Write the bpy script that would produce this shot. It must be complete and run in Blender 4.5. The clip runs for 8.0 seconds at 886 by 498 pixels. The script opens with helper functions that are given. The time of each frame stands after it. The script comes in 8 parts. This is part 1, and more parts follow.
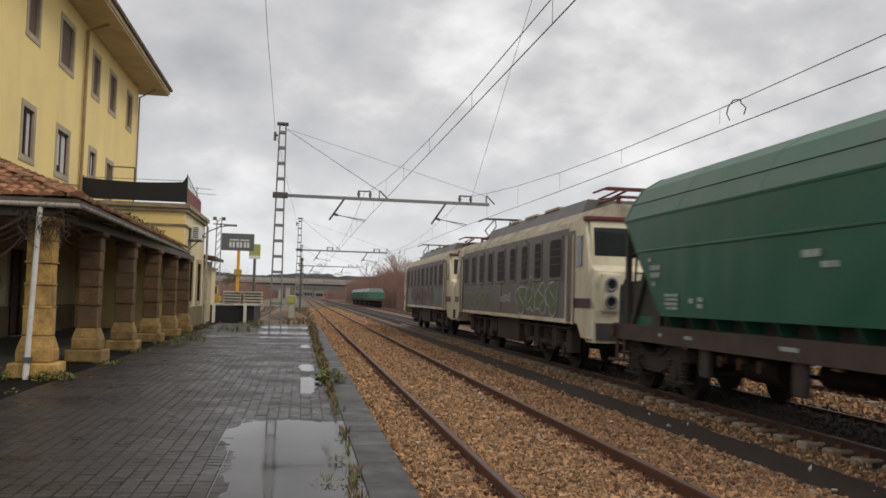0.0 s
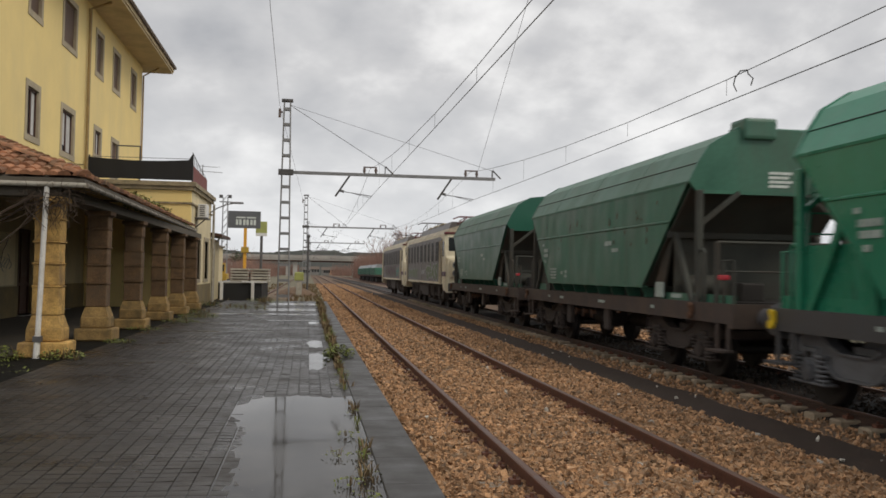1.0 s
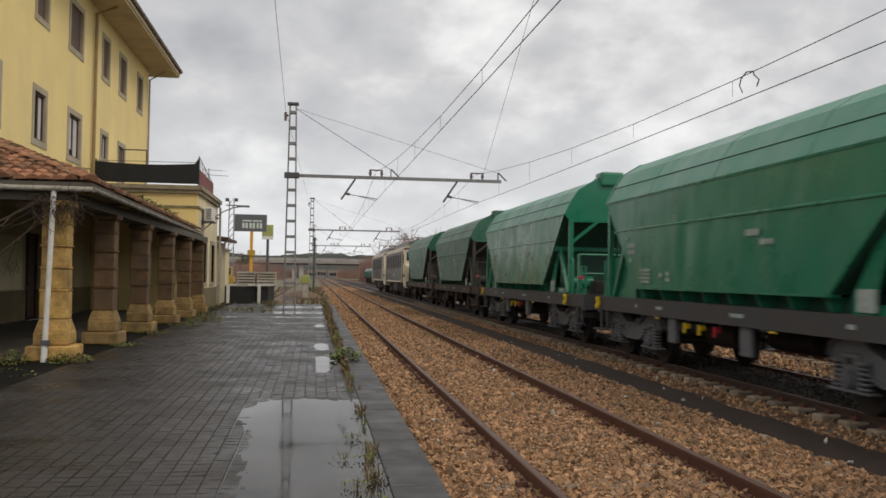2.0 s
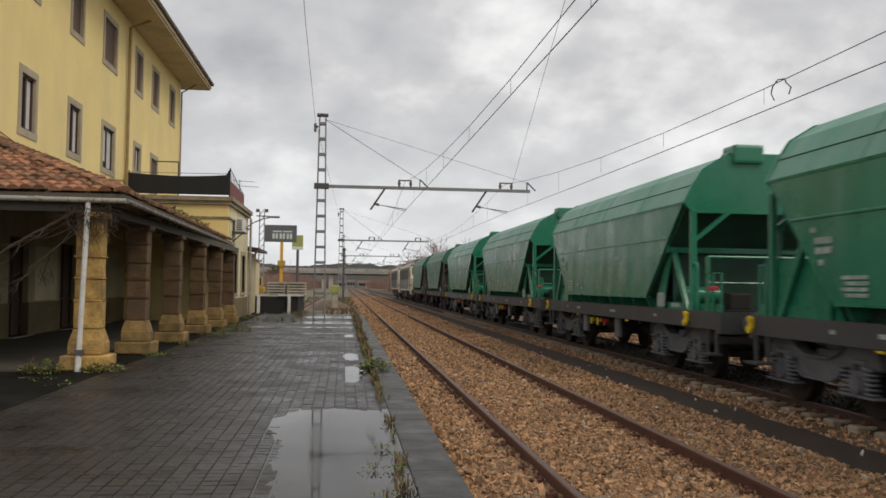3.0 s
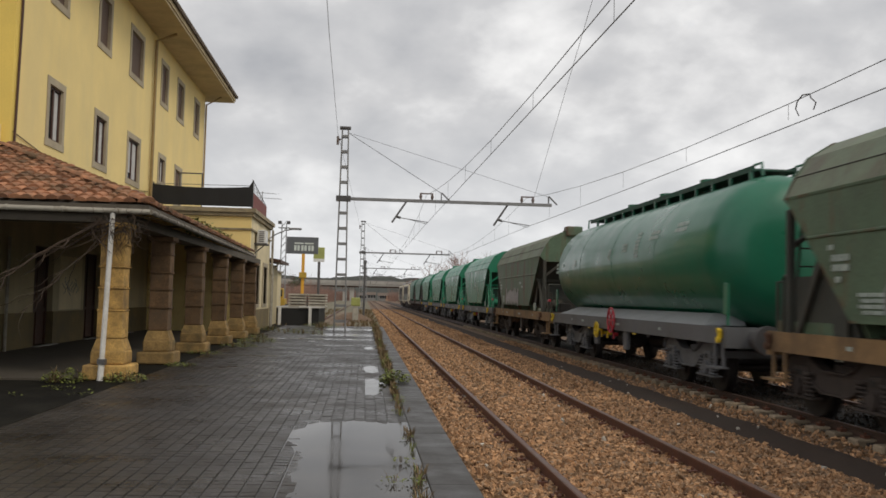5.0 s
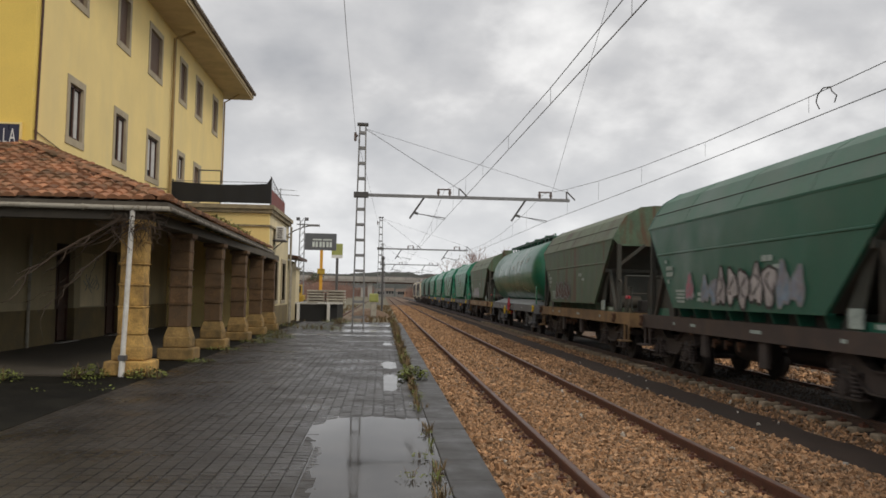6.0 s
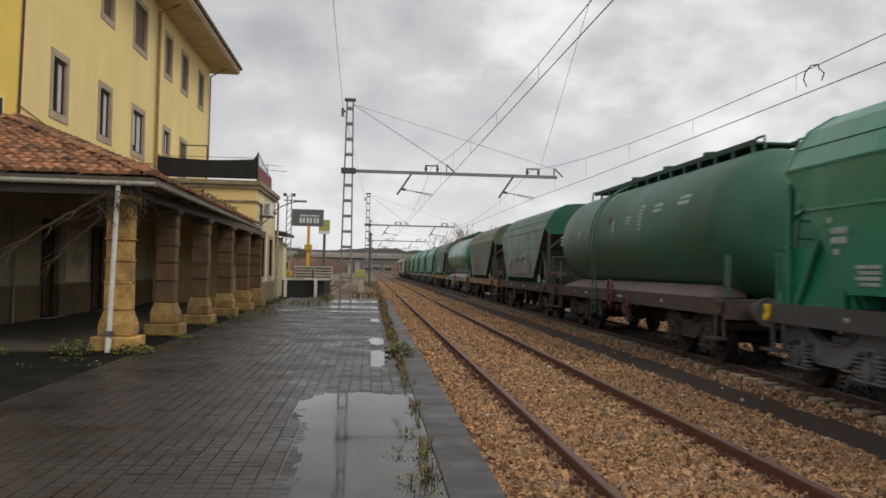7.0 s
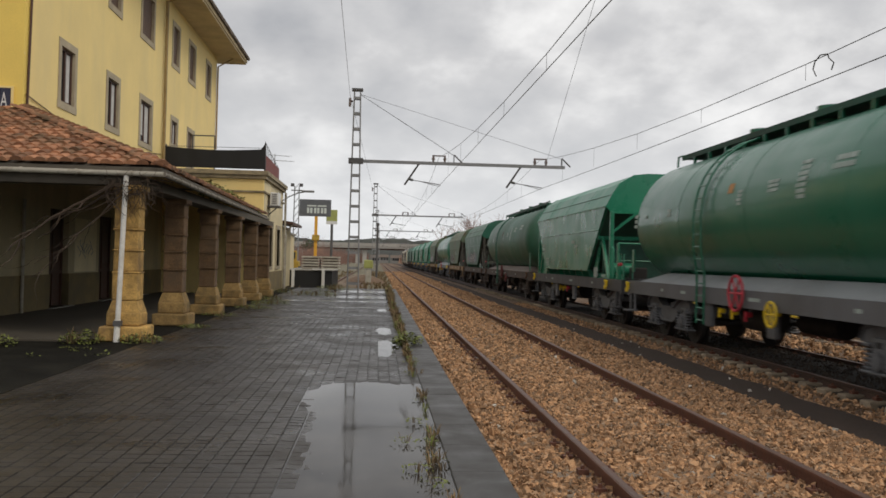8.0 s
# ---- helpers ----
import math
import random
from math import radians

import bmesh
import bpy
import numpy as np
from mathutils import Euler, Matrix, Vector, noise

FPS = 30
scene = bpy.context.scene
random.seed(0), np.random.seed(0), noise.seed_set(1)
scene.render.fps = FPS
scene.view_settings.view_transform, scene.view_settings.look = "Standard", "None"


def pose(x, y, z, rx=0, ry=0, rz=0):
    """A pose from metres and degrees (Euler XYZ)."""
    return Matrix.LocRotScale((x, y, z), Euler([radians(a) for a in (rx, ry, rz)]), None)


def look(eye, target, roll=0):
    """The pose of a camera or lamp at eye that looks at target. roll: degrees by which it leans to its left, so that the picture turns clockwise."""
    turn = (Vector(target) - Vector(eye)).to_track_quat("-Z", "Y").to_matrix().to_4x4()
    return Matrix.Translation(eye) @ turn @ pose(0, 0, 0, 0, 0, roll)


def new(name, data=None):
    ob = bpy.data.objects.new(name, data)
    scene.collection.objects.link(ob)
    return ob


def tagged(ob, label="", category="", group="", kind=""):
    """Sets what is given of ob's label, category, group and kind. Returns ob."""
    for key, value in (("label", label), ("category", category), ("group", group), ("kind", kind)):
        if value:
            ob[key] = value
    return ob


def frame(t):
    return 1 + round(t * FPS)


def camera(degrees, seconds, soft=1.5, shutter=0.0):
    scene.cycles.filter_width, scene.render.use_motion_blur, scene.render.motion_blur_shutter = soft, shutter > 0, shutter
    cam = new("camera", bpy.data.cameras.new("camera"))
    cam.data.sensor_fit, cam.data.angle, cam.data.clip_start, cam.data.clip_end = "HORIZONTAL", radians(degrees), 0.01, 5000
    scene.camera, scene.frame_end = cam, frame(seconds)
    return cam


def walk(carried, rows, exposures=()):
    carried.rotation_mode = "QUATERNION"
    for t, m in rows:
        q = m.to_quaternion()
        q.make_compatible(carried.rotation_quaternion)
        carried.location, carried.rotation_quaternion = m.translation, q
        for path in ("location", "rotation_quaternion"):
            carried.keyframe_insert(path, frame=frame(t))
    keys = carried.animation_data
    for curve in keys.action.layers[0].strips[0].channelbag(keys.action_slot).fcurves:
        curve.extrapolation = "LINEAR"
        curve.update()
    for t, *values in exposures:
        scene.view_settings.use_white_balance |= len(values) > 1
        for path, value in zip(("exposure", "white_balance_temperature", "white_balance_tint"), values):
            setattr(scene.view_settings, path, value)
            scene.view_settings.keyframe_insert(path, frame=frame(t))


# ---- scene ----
# ---- camera ----
cam = camera(53.0, 8.0, soft=1.6, shutter=0.2)
walk(cam, [
    (0.0, pose(0, 0, 1.66, 93.198, -1.677, -9.075)),
    (0.5, pose(0, 0, 1.66, 92.584, -1.139, -8.853)),
    (1.0, pose(0, 0, 1.66, 91.593, -1.056, -8.627)),
    (2.5, pose(0, 0, 1.66, 92.043, -0.688, -7.624)),
    (3.0, pose(0, 0, 1.66, 92.370, -0.798, -6.360)),
    (3.5, pose(0, 0, 1.66, 92.362, -0.651, -5.796)),
    (4.0, pose(0, 0, 1.66, 92.949, -1.088, -5.098)),
    (4.5, pose(0, 0, 1.66, 92.941, -1.214, -5.208)),
    (5.8, pose(0, 0, 1.66, 93.709, -1.581, -4.395)),
    (6.0, pose(0, 0, 1.66, 92.902, -1.206, -3.874)),
    (6.5, pose(0, 0, 1.66, 92.283, -1.392, -4.299)),
    (7.0, pose(0, 0, 1.66, 91.399, -1.348, -4.692)),
    (7.5, pose(0, 0, 1.66, 90.954, -1.090, -4.360)),
    (8.0, pose(0, 0, 1.66, 90.759, -1.400, -4.220)),
])

# ---- sky and sun ----
def socket(nodes, kind, **values):
    n = nodes.new(kind)
    for key, value in values.items():
        n.inputs[key.replace("_", " ")].default_value = value
    return n


def build_world():
    world = bpy.data.worlds.new("overcast_sky")
    scene.world = world
    world.use_nodes = True
    nt = world.node_tree
    nt.nodes.clear()
    out = nt.nodes.new("ShaderNodeOutputWorld")
    back = nt.nodes.new("ShaderNodeBackground")
    sky = nt.nodes.new("ShaderNodeTexSky")
    sky.sky_type, sky.sun_disc = "NISHITA", False
    sky.sun_elevation, sky.sun_rotation = radians(45), radians(SUN_TURN)
    coord = nt.nodes.new("ShaderNodeTexCoord")
    split = nt.nodes.new("ShaderNodeSeparateXYZ")
    nt.links.new(coord.outputs["Generated"], split.inputs[0])
    # clouds lie on a flat layer: divide the direction by its height
    lift = nt.nodes.new("ShaderNodeMath")
    lift.operation = "MAXIMUM"
    nt.links.new(split.outputs["Z"], lift.inputs[0])
    lift.inputs[1].default_value = 0.0
    plus = nt.nodes.new("ShaderNodeMath")
    plus.operation = "ADD"
    nt.links.new(lift.outputs[0], plus.inputs[0])
    plus.inputs[1].default_value = 0.6
    over = nt.nodes.new("ShaderNodeVectorMath")
    over.operation = "DIVIDE"
    join = nt.nodes.new("ShaderNodeCombineXYZ")
    for i in range(3):
        nt.links.new(plus.outputs[0], join.inputs[i])
    nt.links.new(coord.outputs["Generated"], over.inputs[0])
    nt.links.new(join.outputs[0], over.inputs[1])
    place = nt.nodes.new("ShaderNodeMapping")
    place.inputs["Location"].default_value = CLOUD_SHIFT
    nt.links.new(over.outputs[0], place.inputs[0])
    big = socket(nt.nodes, "ShaderNodeTexNoise", Scale=2.3, Detail=5.0, Roughness=0.5, Distortion=0.15)
    small = socket(nt.nodes, "ShaderNodeTexNoise", Scale=6.5, Detail=6.0, Roughness=0.52, Distortion=0.1)
    nt.links.new(place.outputs[0], big.inputs["Vector"])
    nt.links.new(place.outputs[0], small.inputs["Vector"])
    both = nt.nodes.new("ShaderNodeMix")
    both.data_type = "FLOAT"
    both.inputs[0].default_value = 0.42
    nt.links.new(big.outputs["Fac"], both.inputs[2])
    nt.links.new(small.outputs["Fac"], both.inputs[3])
    ramp = nt.nodes.new("ShaderNodeValToRGB")
    ramp.color_ramp.elements[0].position, ramp.color_ramp.elements[0].color = 0.36, (0.42, 0.43, 0.455, 1)
    ramp.color_ramp.elements[1].position, ramp.color_ramp.elements[1].color = 0.64, (1.07, 1.06, 1.045, 1)
    mid = ramp.color_ramp.elements.new(0.49)
    mid.color = (0.61, 0.61, 0.62, 1)
    nt.links.new(both.outputs[0], ramp.inputs[0])
    # a bright, even layer towards the horizon
    low = nt.nodes.new("ShaderNodeMapRange")
    low.inputs["From Min"].default_value, low.inputs["From Max"].default_value = 0.0, 0.22
    low.inputs["To Min"].default_value, low.inputs["To Max"].default_value = 0.65, 0.0
    nt.links.new(split.outputs["Z"], low.inputs["Value"])
    haze = nt.nodes.new("ShaderNodeMix")
    haze.data_type = "RGBA"
    haze.inputs[7].default_value = (0.78, 0.80, 0.82, 1)
    nt.links.new(low.outputs[0], haze.inputs[0])
    nt.links.new(ramp.outputs[0], haze.inputs[6])
    # thin places let the blue sky through
    gap = nt.nodes.new("ShaderNodeMapRange")
    gap.inputs["From Min"].default_value, gap.inputs["From Max"].default_value = 0.63, 0.75
    gap.inputs["To Max"].default_value = 0.6
    nt.links.new(big.outputs["Fac"], gap.inputs["Value"])
    dim = nt.nodes.new("ShaderNodeMix")
    dim.data_type, dim.blend_type = "RGBA", "MULTIPLY"
    dim.inputs[0].default_value = 1.0
    dim.inputs[7].default_value = (0.1, 0.1, 0.1, 1)
    nt.links.new(sky.outputs[0], dim.inputs[6])
    mix = nt.nodes.new("ShaderNodeMix")
    mix.data_type = "RGBA"
    nt.links.new(gap.outputs[0], mix.inputs[0])
    nt.links.new(haze.outputs[2], mix.inputs[6])
    nt.links.new(dim.outputs[2], mix.inputs[7])
    nt.links.new(mix.outputs[2], back.inputs["Color"])
    back.inputs["Strength"].default_value = SKY_STRENGTH
    nt.links.new(back.outputs[0], out.inputs[0])


SUN_TURN = 133.0
SKY_STRENGTH = 1.03
CLOUD_SHIFT = (0.6, 2.9, 1.3)
build_world()
sun = new("sun", bpy.data.lights.new("sun", "SUN"))
sun.data.energy, sun.data.angle, sun.data.color = 1.1, radians(20), (1.0, 0.91, 0.76)
sun.matrix_world = look((16, -15, 22), (0, 0, 0))
scene.view_settings.exposure = 0.0


# ---- materials ----
def pbr(name, colour, rough=0.7, metal=0.0, vary=0.3, scale=3.0, bump=0.15, grime=None, grime_amount=0.4, grime_scale=0.8,
        streak=False, island=0.0, each=0.0, coat=0.0, fine=60.0, spread=(0.45, 0.7), dents=0.0, gloss_range=0.1, spec=0.5, ior=1.5, apart=True):
    """A painted, stony or metal surface: base colour broken by noise at two scales, grime patches, relief."""
    m = bpy.data.materials.new(name)
    m.use_nodes = True
    nt = m.node_tree
    b = nt.nodes["Principled BSDF"]
    coord = nt.nodes.new("ShaderNodeTexCoord")
    vec = coord.outputs["Object"]
    if apart:
        # no two alike pieces share one pattern
        who = nt.nodes.new("ShaderNodeObjectInfo")
        far = nt.nodes.new("ShaderNodeMath")
        far.operation = "MULTIPLY"
        far.inputs[1].default_value = 60.0
        nt.links.new(who.outputs["Random"], far.inputs[0])
        moved = nt.nodes.new("ShaderNodeVectorMath")
        nt.links.new(vec, moved.inputs[0])
        nt.links.new(far.outputs[0], moved.inputs[1])
        vec = moved.outputs[0]
    if streak:
        squeeze = nt.nodes.new("ShaderNodeMapping")
        squeeze.inputs["Scale"].default_value = (1, 1, 0.18)
        nt.links.new(vec, squeeze.inputs[0])
        vec_g = squeeze.outputs[0]
    else:
        vec_g = vec
    n1 = socket(nt.nodes, "ShaderNodeTexNoise", Scale=scale, Detail=6.0, Roughness=0.6)
    n2 = socket(nt.nodes, "ShaderNodeTexNoise", Scale=fine, Detail=4.0, Roughness=0.6)
    nt.links.new(vec, n1.inputs["Vector"])
    nt.links.new(vec, n2.inputs["Vector"])
    tone = nt.nodes.new("ShaderNodeMapRange")
    tone.inputs["From Min"].default_value, tone.inputs["From Max"].default_value = 0.3, 0.7
    tone.inputs["To Min"].default_value, tone.inputs["To Max"].default_value = 1 - vary, 1 + vary
    nt.links.new(n1.outputs["Fac"], tone.inputs["Value"])
    tone2 = nt.nodes.new("ShaderNodeMapRange")
    tone2.inputs["From Min"].default_value, tone2.inputs["From Max"].default_value = 0.3, 0.7
    tone2.inputs["To Min"].default_value, tone2.inputs["To Max"].default_value = 1 - vary * 0.6, 1 + vary * 0.6
    nt.links.new(n2.outputs["Fac"], tone2.inputs["Value"])
    prod = nt.nodes.new("ShaderNodeMath")
    prod.operation = "MULTIPLY"
    nt.links.new(tone.outputs[0], prod.inputs[0])
    nt.links.new(tone2.outputs[0], prod.inputs[1])
    last = prod.outputs[0]
    for amount, kind, name_out in ((island, "ShaderNodeNewGeometry", "Random Per Island"), (each, "ShaderNodeObjectInfo", "Random")):
        if amount:
            g = nt.nodes.new(kind)
            r = nt.nodes.new("ShaderNodeMapRange")
            r.inputs["To Min"].default_value, r.inputs["To Max"].default_value = 1 - amount, 1 + amount
            nt.links.new(g.outputs[name_out], r.inputs["Value"])
            p = nt.nodes.new("ShaderNodeMath")
            p.operation = "MULTIPLY"
            nt.links.new(last, p.inputs[0])
            nt.links.new(r.outputs[0], p.inputs[1])
            last = p.outputs[0]
    col = nt.nodes.new("ShaderNodeVectorMath")
    col.operation = "SCALE"
    col.inputs[0].default_value = colour
    nt.links.new(last, col.inputs["Scale"])
    colour_out = col.outputs[0]
    if grime:
        n3 = socket(nt.nodes, "ShaderNodeTexNoise", Scale=grime_scale, Detail=7.0, Roughness=0.65, Distortion=0.3)
        nt.links.new(vec_g, n3.inputs["Vector"])
        f = nt.nodes.new("ShaderNodeMapRange")
        f.inputs["From Min"].default_value, f.inputs["From Max"].default_value = spread
        f.inputs["To Max"].default_value = grime_amount
        nt.links.new(n3.outputs["Fac"], f.inputs["Value"])
        mx = nt.nodes.new("ShaderNodeMix")
        mx.data_type = "RGBA"
        mx.inputs[7].default_value = (*grime, 1)
        nt.links.new(f.outputs[0], mx.inputs[0])
        nt.links.new(colour_out, mx.inputs[6])
        colour_out = mx.outputs[2]
    nt.links.new(colour_out, b.inputs["Base Color"])
    rr = nt.nodes.new("ShaderNodeMapRange")
    rr.inputs["From Min"].default_value, rr.inputs["From Max"].default_value = 0.3, 0.7
    rr.inputs["To Min"].default_value, rr.inputs["To Max"].default_value = max(0.02, rough - gloss_range), min(1.0, rough + gloss_range)
    nt.links.new(n1.outputs["Fac"], rr.inputs["Value"])
    nt.links.new(rr.outputs[0], b.inputs["Roughness"])
    b.inputs["Metallic"].default_value = metal
    b.inputs["Specular IOR Level"].default_value = spec
    b.inputs["IOR"].default_value = ior
    b.inputs["Coat Weight"].default_value = coat
    if bump:
        bp = nt.nodes.new("ShaderNodeBump")
        bp.inputs["Strength"].default_value, bp.inputs["Distance"].default_value = bump, 0.02
        nt.links.new(n2.outputs["Fac"], bp.inputs["Height"])
        nt.links.new(bp.outputs[0], b.inputs["Normal"])
        if dents:
            wave = nt.nodes.new("ShaderNodeMapping")
            wave.inputs["Scale"].default_value = (1.0, 1.5, 0.8)
            nt.links.new(vec, wave.inputs[0])
            n4 = socket(nt.nodes, "ShaderNodeTexNoise", Scale=0.9, Detail=1.5, Roughness=0.4)
            nt.links.new(wave.outputs[0], n4.inputs["Vector"])
            bp2 = nt.nodes.new("ShaderNodeBump")
            bp2.inputs["Strength"].default_value, bp2.inputs["Distance"].default_value = dents, 0.12
            nt.links.new(n4.outputs["Fac"], bp2.inputs["Height"])
            nt.links.new(bp2.outputs[0], bp.inputs["Normal"])
    return m


M = {}
M["plaster"] = pbr("yellow_plaster", (0.87, 0.68, 0.29), 0.85, vary=0.06, scale=0.5, grime=(0.68, 0.56, 0.30), grime_amount=0.4, grime_scale=0.45, streak=True, bump=0.1, fine=25)
M["plaster_end"] = pbr("yellow_plaster_end", (0.85, 0.62, 0.15), 0.85, vary=0.07, scale=0.5, grime=(0.8, 0.74, 0.6), grime_amount=0.9, grime_scale=0.6, bump=0.1, fine=25, spread=(0.66, 0.68))
# plaster and wainscot are darkened: the porch's shade is put into their colour
M["dimmed_plaster"] = pbr("dimmed_plaster", (0.48, 0.40, 0.24), 0.85, vary=0.12, scale=0.9, grime=(0.30, 0.27, 0.2), grime_amount=0.5, streak=True)
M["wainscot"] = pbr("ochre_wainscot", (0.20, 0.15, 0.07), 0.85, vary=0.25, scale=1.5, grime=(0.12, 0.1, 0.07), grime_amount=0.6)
M["stone_trim"] = pbr("stone_surround", (0.42, 0.355, 0.25), 0.85, vary=0.12, scale=2.5, bump=0.2, grime=(0.2, 0.17, 0.13), grime_amount=0.4)
M["sandstone"] = pbr("sandstone", (0.52, 0.32, 0.10), 0.9, vary=0.38, scale=4.0, bump=0.8, grime=(0.17, 0.105, 0.05), grime_amount=0.85, grime_scale=2.2, each=0.12, fine=35)
# shaded copy of the sandstone: porch shade put into the colour
M["dark_sandstone"] = pbr("shaded_sandstone", (0.145, 0.085, 0.042), 0.9, vary=0.4, scale=4.0, bump=0.8, grime=(0.10, 0.07, 0.045), grime_amount=0.8, grime_scale=2.0, each=0.12, fine=35)
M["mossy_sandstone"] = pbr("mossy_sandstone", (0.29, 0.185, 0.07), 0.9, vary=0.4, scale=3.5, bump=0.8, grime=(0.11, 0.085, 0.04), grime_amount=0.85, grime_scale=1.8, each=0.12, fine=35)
M["cornice"] = pbr("cornice_stone", (0.34, 0.28, 0.18), 0.9, vary=0.25, scale=2.0, grime=(0.08, 0.075, 0.06), grime_amount=0.7, grime_scale=1.2)
M["roof_tile"] = pbr("clay_roof_tile", (0.30, 0.138, 0.07), 0.85, vary=0.3, scale=5.0, bump=0.3, grime=(0.095, 0.082, 0.045), grime_amount=0.85, grime_scale=1.4, island=0.5)
M["old_tile"] = pbr("grey_brown_tile", (0.15, 0.115, 0.09), 0.9, vary=0.3, scale=5, bump=0.3, island=0.3)
# dirty floor, its colour lowered further to hold the shade under the porch
M["porch_floor"] = pbr("dimmed_dirty_concrete", (0.062, 0.05, 0.035), 0.85, vary=0.25, scale=1.5, grime=(0.05, 0.045, 0.035), grime_amount=0.6)
M["annexe"] = pbr("cream_plaster", (0.74, 0.63, 0.40), 0.85, vary=0.1, scale=0.8, grime=(0.45, 0.38, 0.24), grime_amount=0.5, streak=True)
M["gutter"] = pbr("white_gutter", (0.40, 0.365, 0.30), 0.65, vary=0.2, scale=3.0, grime=(0.12, 0.095, 0.06), grime_amount=0.8, grime_scale=3.0)
M["dark_gutter"] = pbr("grimy_gutter", (0.20, 0.175, 0.14), 0.7, vary=0.25, scale=3.0, grime=(0.08, 0.065, 0.045), grime_amount=0.85, grime_scale=2.0)
M["white_pipe"] = pbr("white_pipe", (0.72, 0.70, 0.66), 0.55, vary=0.08, scale=3.0, grime=(0.35, 0.3, 0.22), grime_amount=0.5, grime_scale=3.0)
M["brown_pipe"] = pbr("ochre_pipe", (0.30, 0.21, 0.09), 0.6, vary=0.2)
M["wood_dark"] = pbr("dark_wood", (0.075, 0.034, 0.021), 0.6, vary=0.3, scale=6)
# one dark brown for the boards and beams under the porch roof
M["canopy_under"] = pbr("dark_boards", (0.10, 0.085, 0.065), 0.9, vary=0.25, scale=2)
M["eave"] = pbr("eave_boards", (0.54, 0.43, 0.26), 0.85, vary=0.1, scale=1.0, grime=(0.2, 0.16, 0.1), grime_amount=0.4)
M["asphalt"] = pbr("wet_asphalt", (0.009, 0.008, 0.006), 0.8, spec=0.1, vary=0.3, scale=1.2, bump=0.35, grime=(0.028, 0.026, 0.019), grime_amount=0.6, grime_scale=0.7, fine=120)
M["paver"] = pbr("wet_paving", apart=False, colour=(0.026, 0.0212, 0.0172), rough=0.37, spec=0.40, gloss_range=0.2, vary=0.25, scale=0.9, bump=0.25, grime=(0.065, 0.056, 0.046), grime_amount=0.5, grime_scale=0.5, island=0.16, each=0.0, fine=90)
M["paver_one"] = pbr("wet_paving_slab", apart=False, colour=(0.026, 0.0212, 0.0172), rough=0.37, spec=0.40, gloss_range=0.2, vary=0.25, scale=0.9, bump=0.25, grime=(0.065, 0.056, 0.046), grime_amount=0.5, grime_scale=0.5, each=0.16, fine=90)
M["water"] = pbr("standing_water", (0.030, 0.026, 0.022), 0.075, ior=1.33, spec=0.26, vary=0.35, scale=0.9, bump=0.0, gloss_range=0.075, grime=(0.07, 0.062, 0.052), grime_amount=0.8, grime_scale=1.6)
M["lime"] = pbr("lime_green_sign", (0.36, 0.38, 0.12), 0.5, vary=0.1, bump=0)
M["billboard"] = pbr("grey_billboard", (0.12, 0.125, 0.135), 0.5, vary=0.1, bump=0)
M["brick_far"] = pbr("salmon_wall", (0.42, 0.26, 0.18), 0.9, vary=0.15, scale=0.4)
M["wet_concrete"] = pbr("wet_concrete", (0.062, 0.060, 0.058), 0.16, gloss_range=0.13, vary=0.25, scale=1.4, bump=0.12, grime=(0.07, 0.068, 0.065), grime_amount=0.5, grime_scale=1.1, fine=50)
M["coping"] = pbr("coping_slab", (0.034, 0.030, 0.026), 0.5, vary=0.25, scale=2.0, bump=0.25, gloss_range=0.16, grime=(0.03, 0.026, 0.021), grime_amount=0.6, each=0.05, fine=60)
M["concrete"] = pbr("grey_concrete", (0.36, 0.34, 0.31), 0.85, vary=0.18, scale=1.2, grime=(0.14, 0.13, 0.11), grime_amount=0.5)
M["pale_concrete"] = pbr("pale_concrete", (0.42, 0.39, 0.33), 0.8, vary=0.18, scale=3.0, each=0.12, grime=(0.2, 0.15, 0.1), grime_amount=0.5)
M["ground"] = pbr("ballast_bed", (0.16, 0.10, 0.06), 0.95, vary=0.45, scale=6.0, bump=1.0, grime=(0.10, 0.07, 0.05), grime_amount=0.6, grime_scale=2.0, fine=22)
M["stone"] = pbr("ballast_stone", (0.35, 0.198, 0.1), 0.9, vary=0.3, scale=14.0, bump=0.4, island=0.65, fine=80, grime=(0.40, 0.31, 0.22), grime_amount=0.65, grime_scale=16.0, spread=(0.52, 0.66))
M["pale_stone"] = pbr("pale_stone", (0.46, 0.42, 0.36), 0.85, vary=0.25, scale=12.0, bump=0.3, island=0.3)
M["cinder"] = pbr("dark_cinder_path", (0.050, 0.034, 0.026), 0.9, spec=0.2, vary=0.3, scale=3.0, bump=0.6, grime=(0.05, 0.04, 0.03), grime_amount=0.5, fine=50)
M["rail"] = pbr("rusty_rail", (0.12, 0.048, 0.028), 0.7, metal=0.1, vary=0.3, scale=4, bump=0.3, fine=40)
# darker brown for the rails of the farther track
M["dark_rail"] = pbr("dark_rail", (0.055, 0.03, 0.021), 0.6, vary=0.3, scale=4, bump=0.3, fine=40)
M["rail_head"] = pbr("rail_head", (0.115, 0.06, 0.04), 0.52, metal=0.2, vary=0.25, scale=5, bump=0.1)
M["pale_sleeper"] = pbr("pale_concrete_sleeper", (0.30, 0.235, 0.16), 0.9, vary=0.25, scale=4, bump=0.4, each=0.2, grime=(0.10, 0.075, 0.05), grime_amount=0.6, grime_scale=3)
M["sleeper"] = pbr("weathered_sleeper", (0.20, 0.155, 0.115), 0.9, vary=0.25, scale=4, bump=0.4, each=0.2)
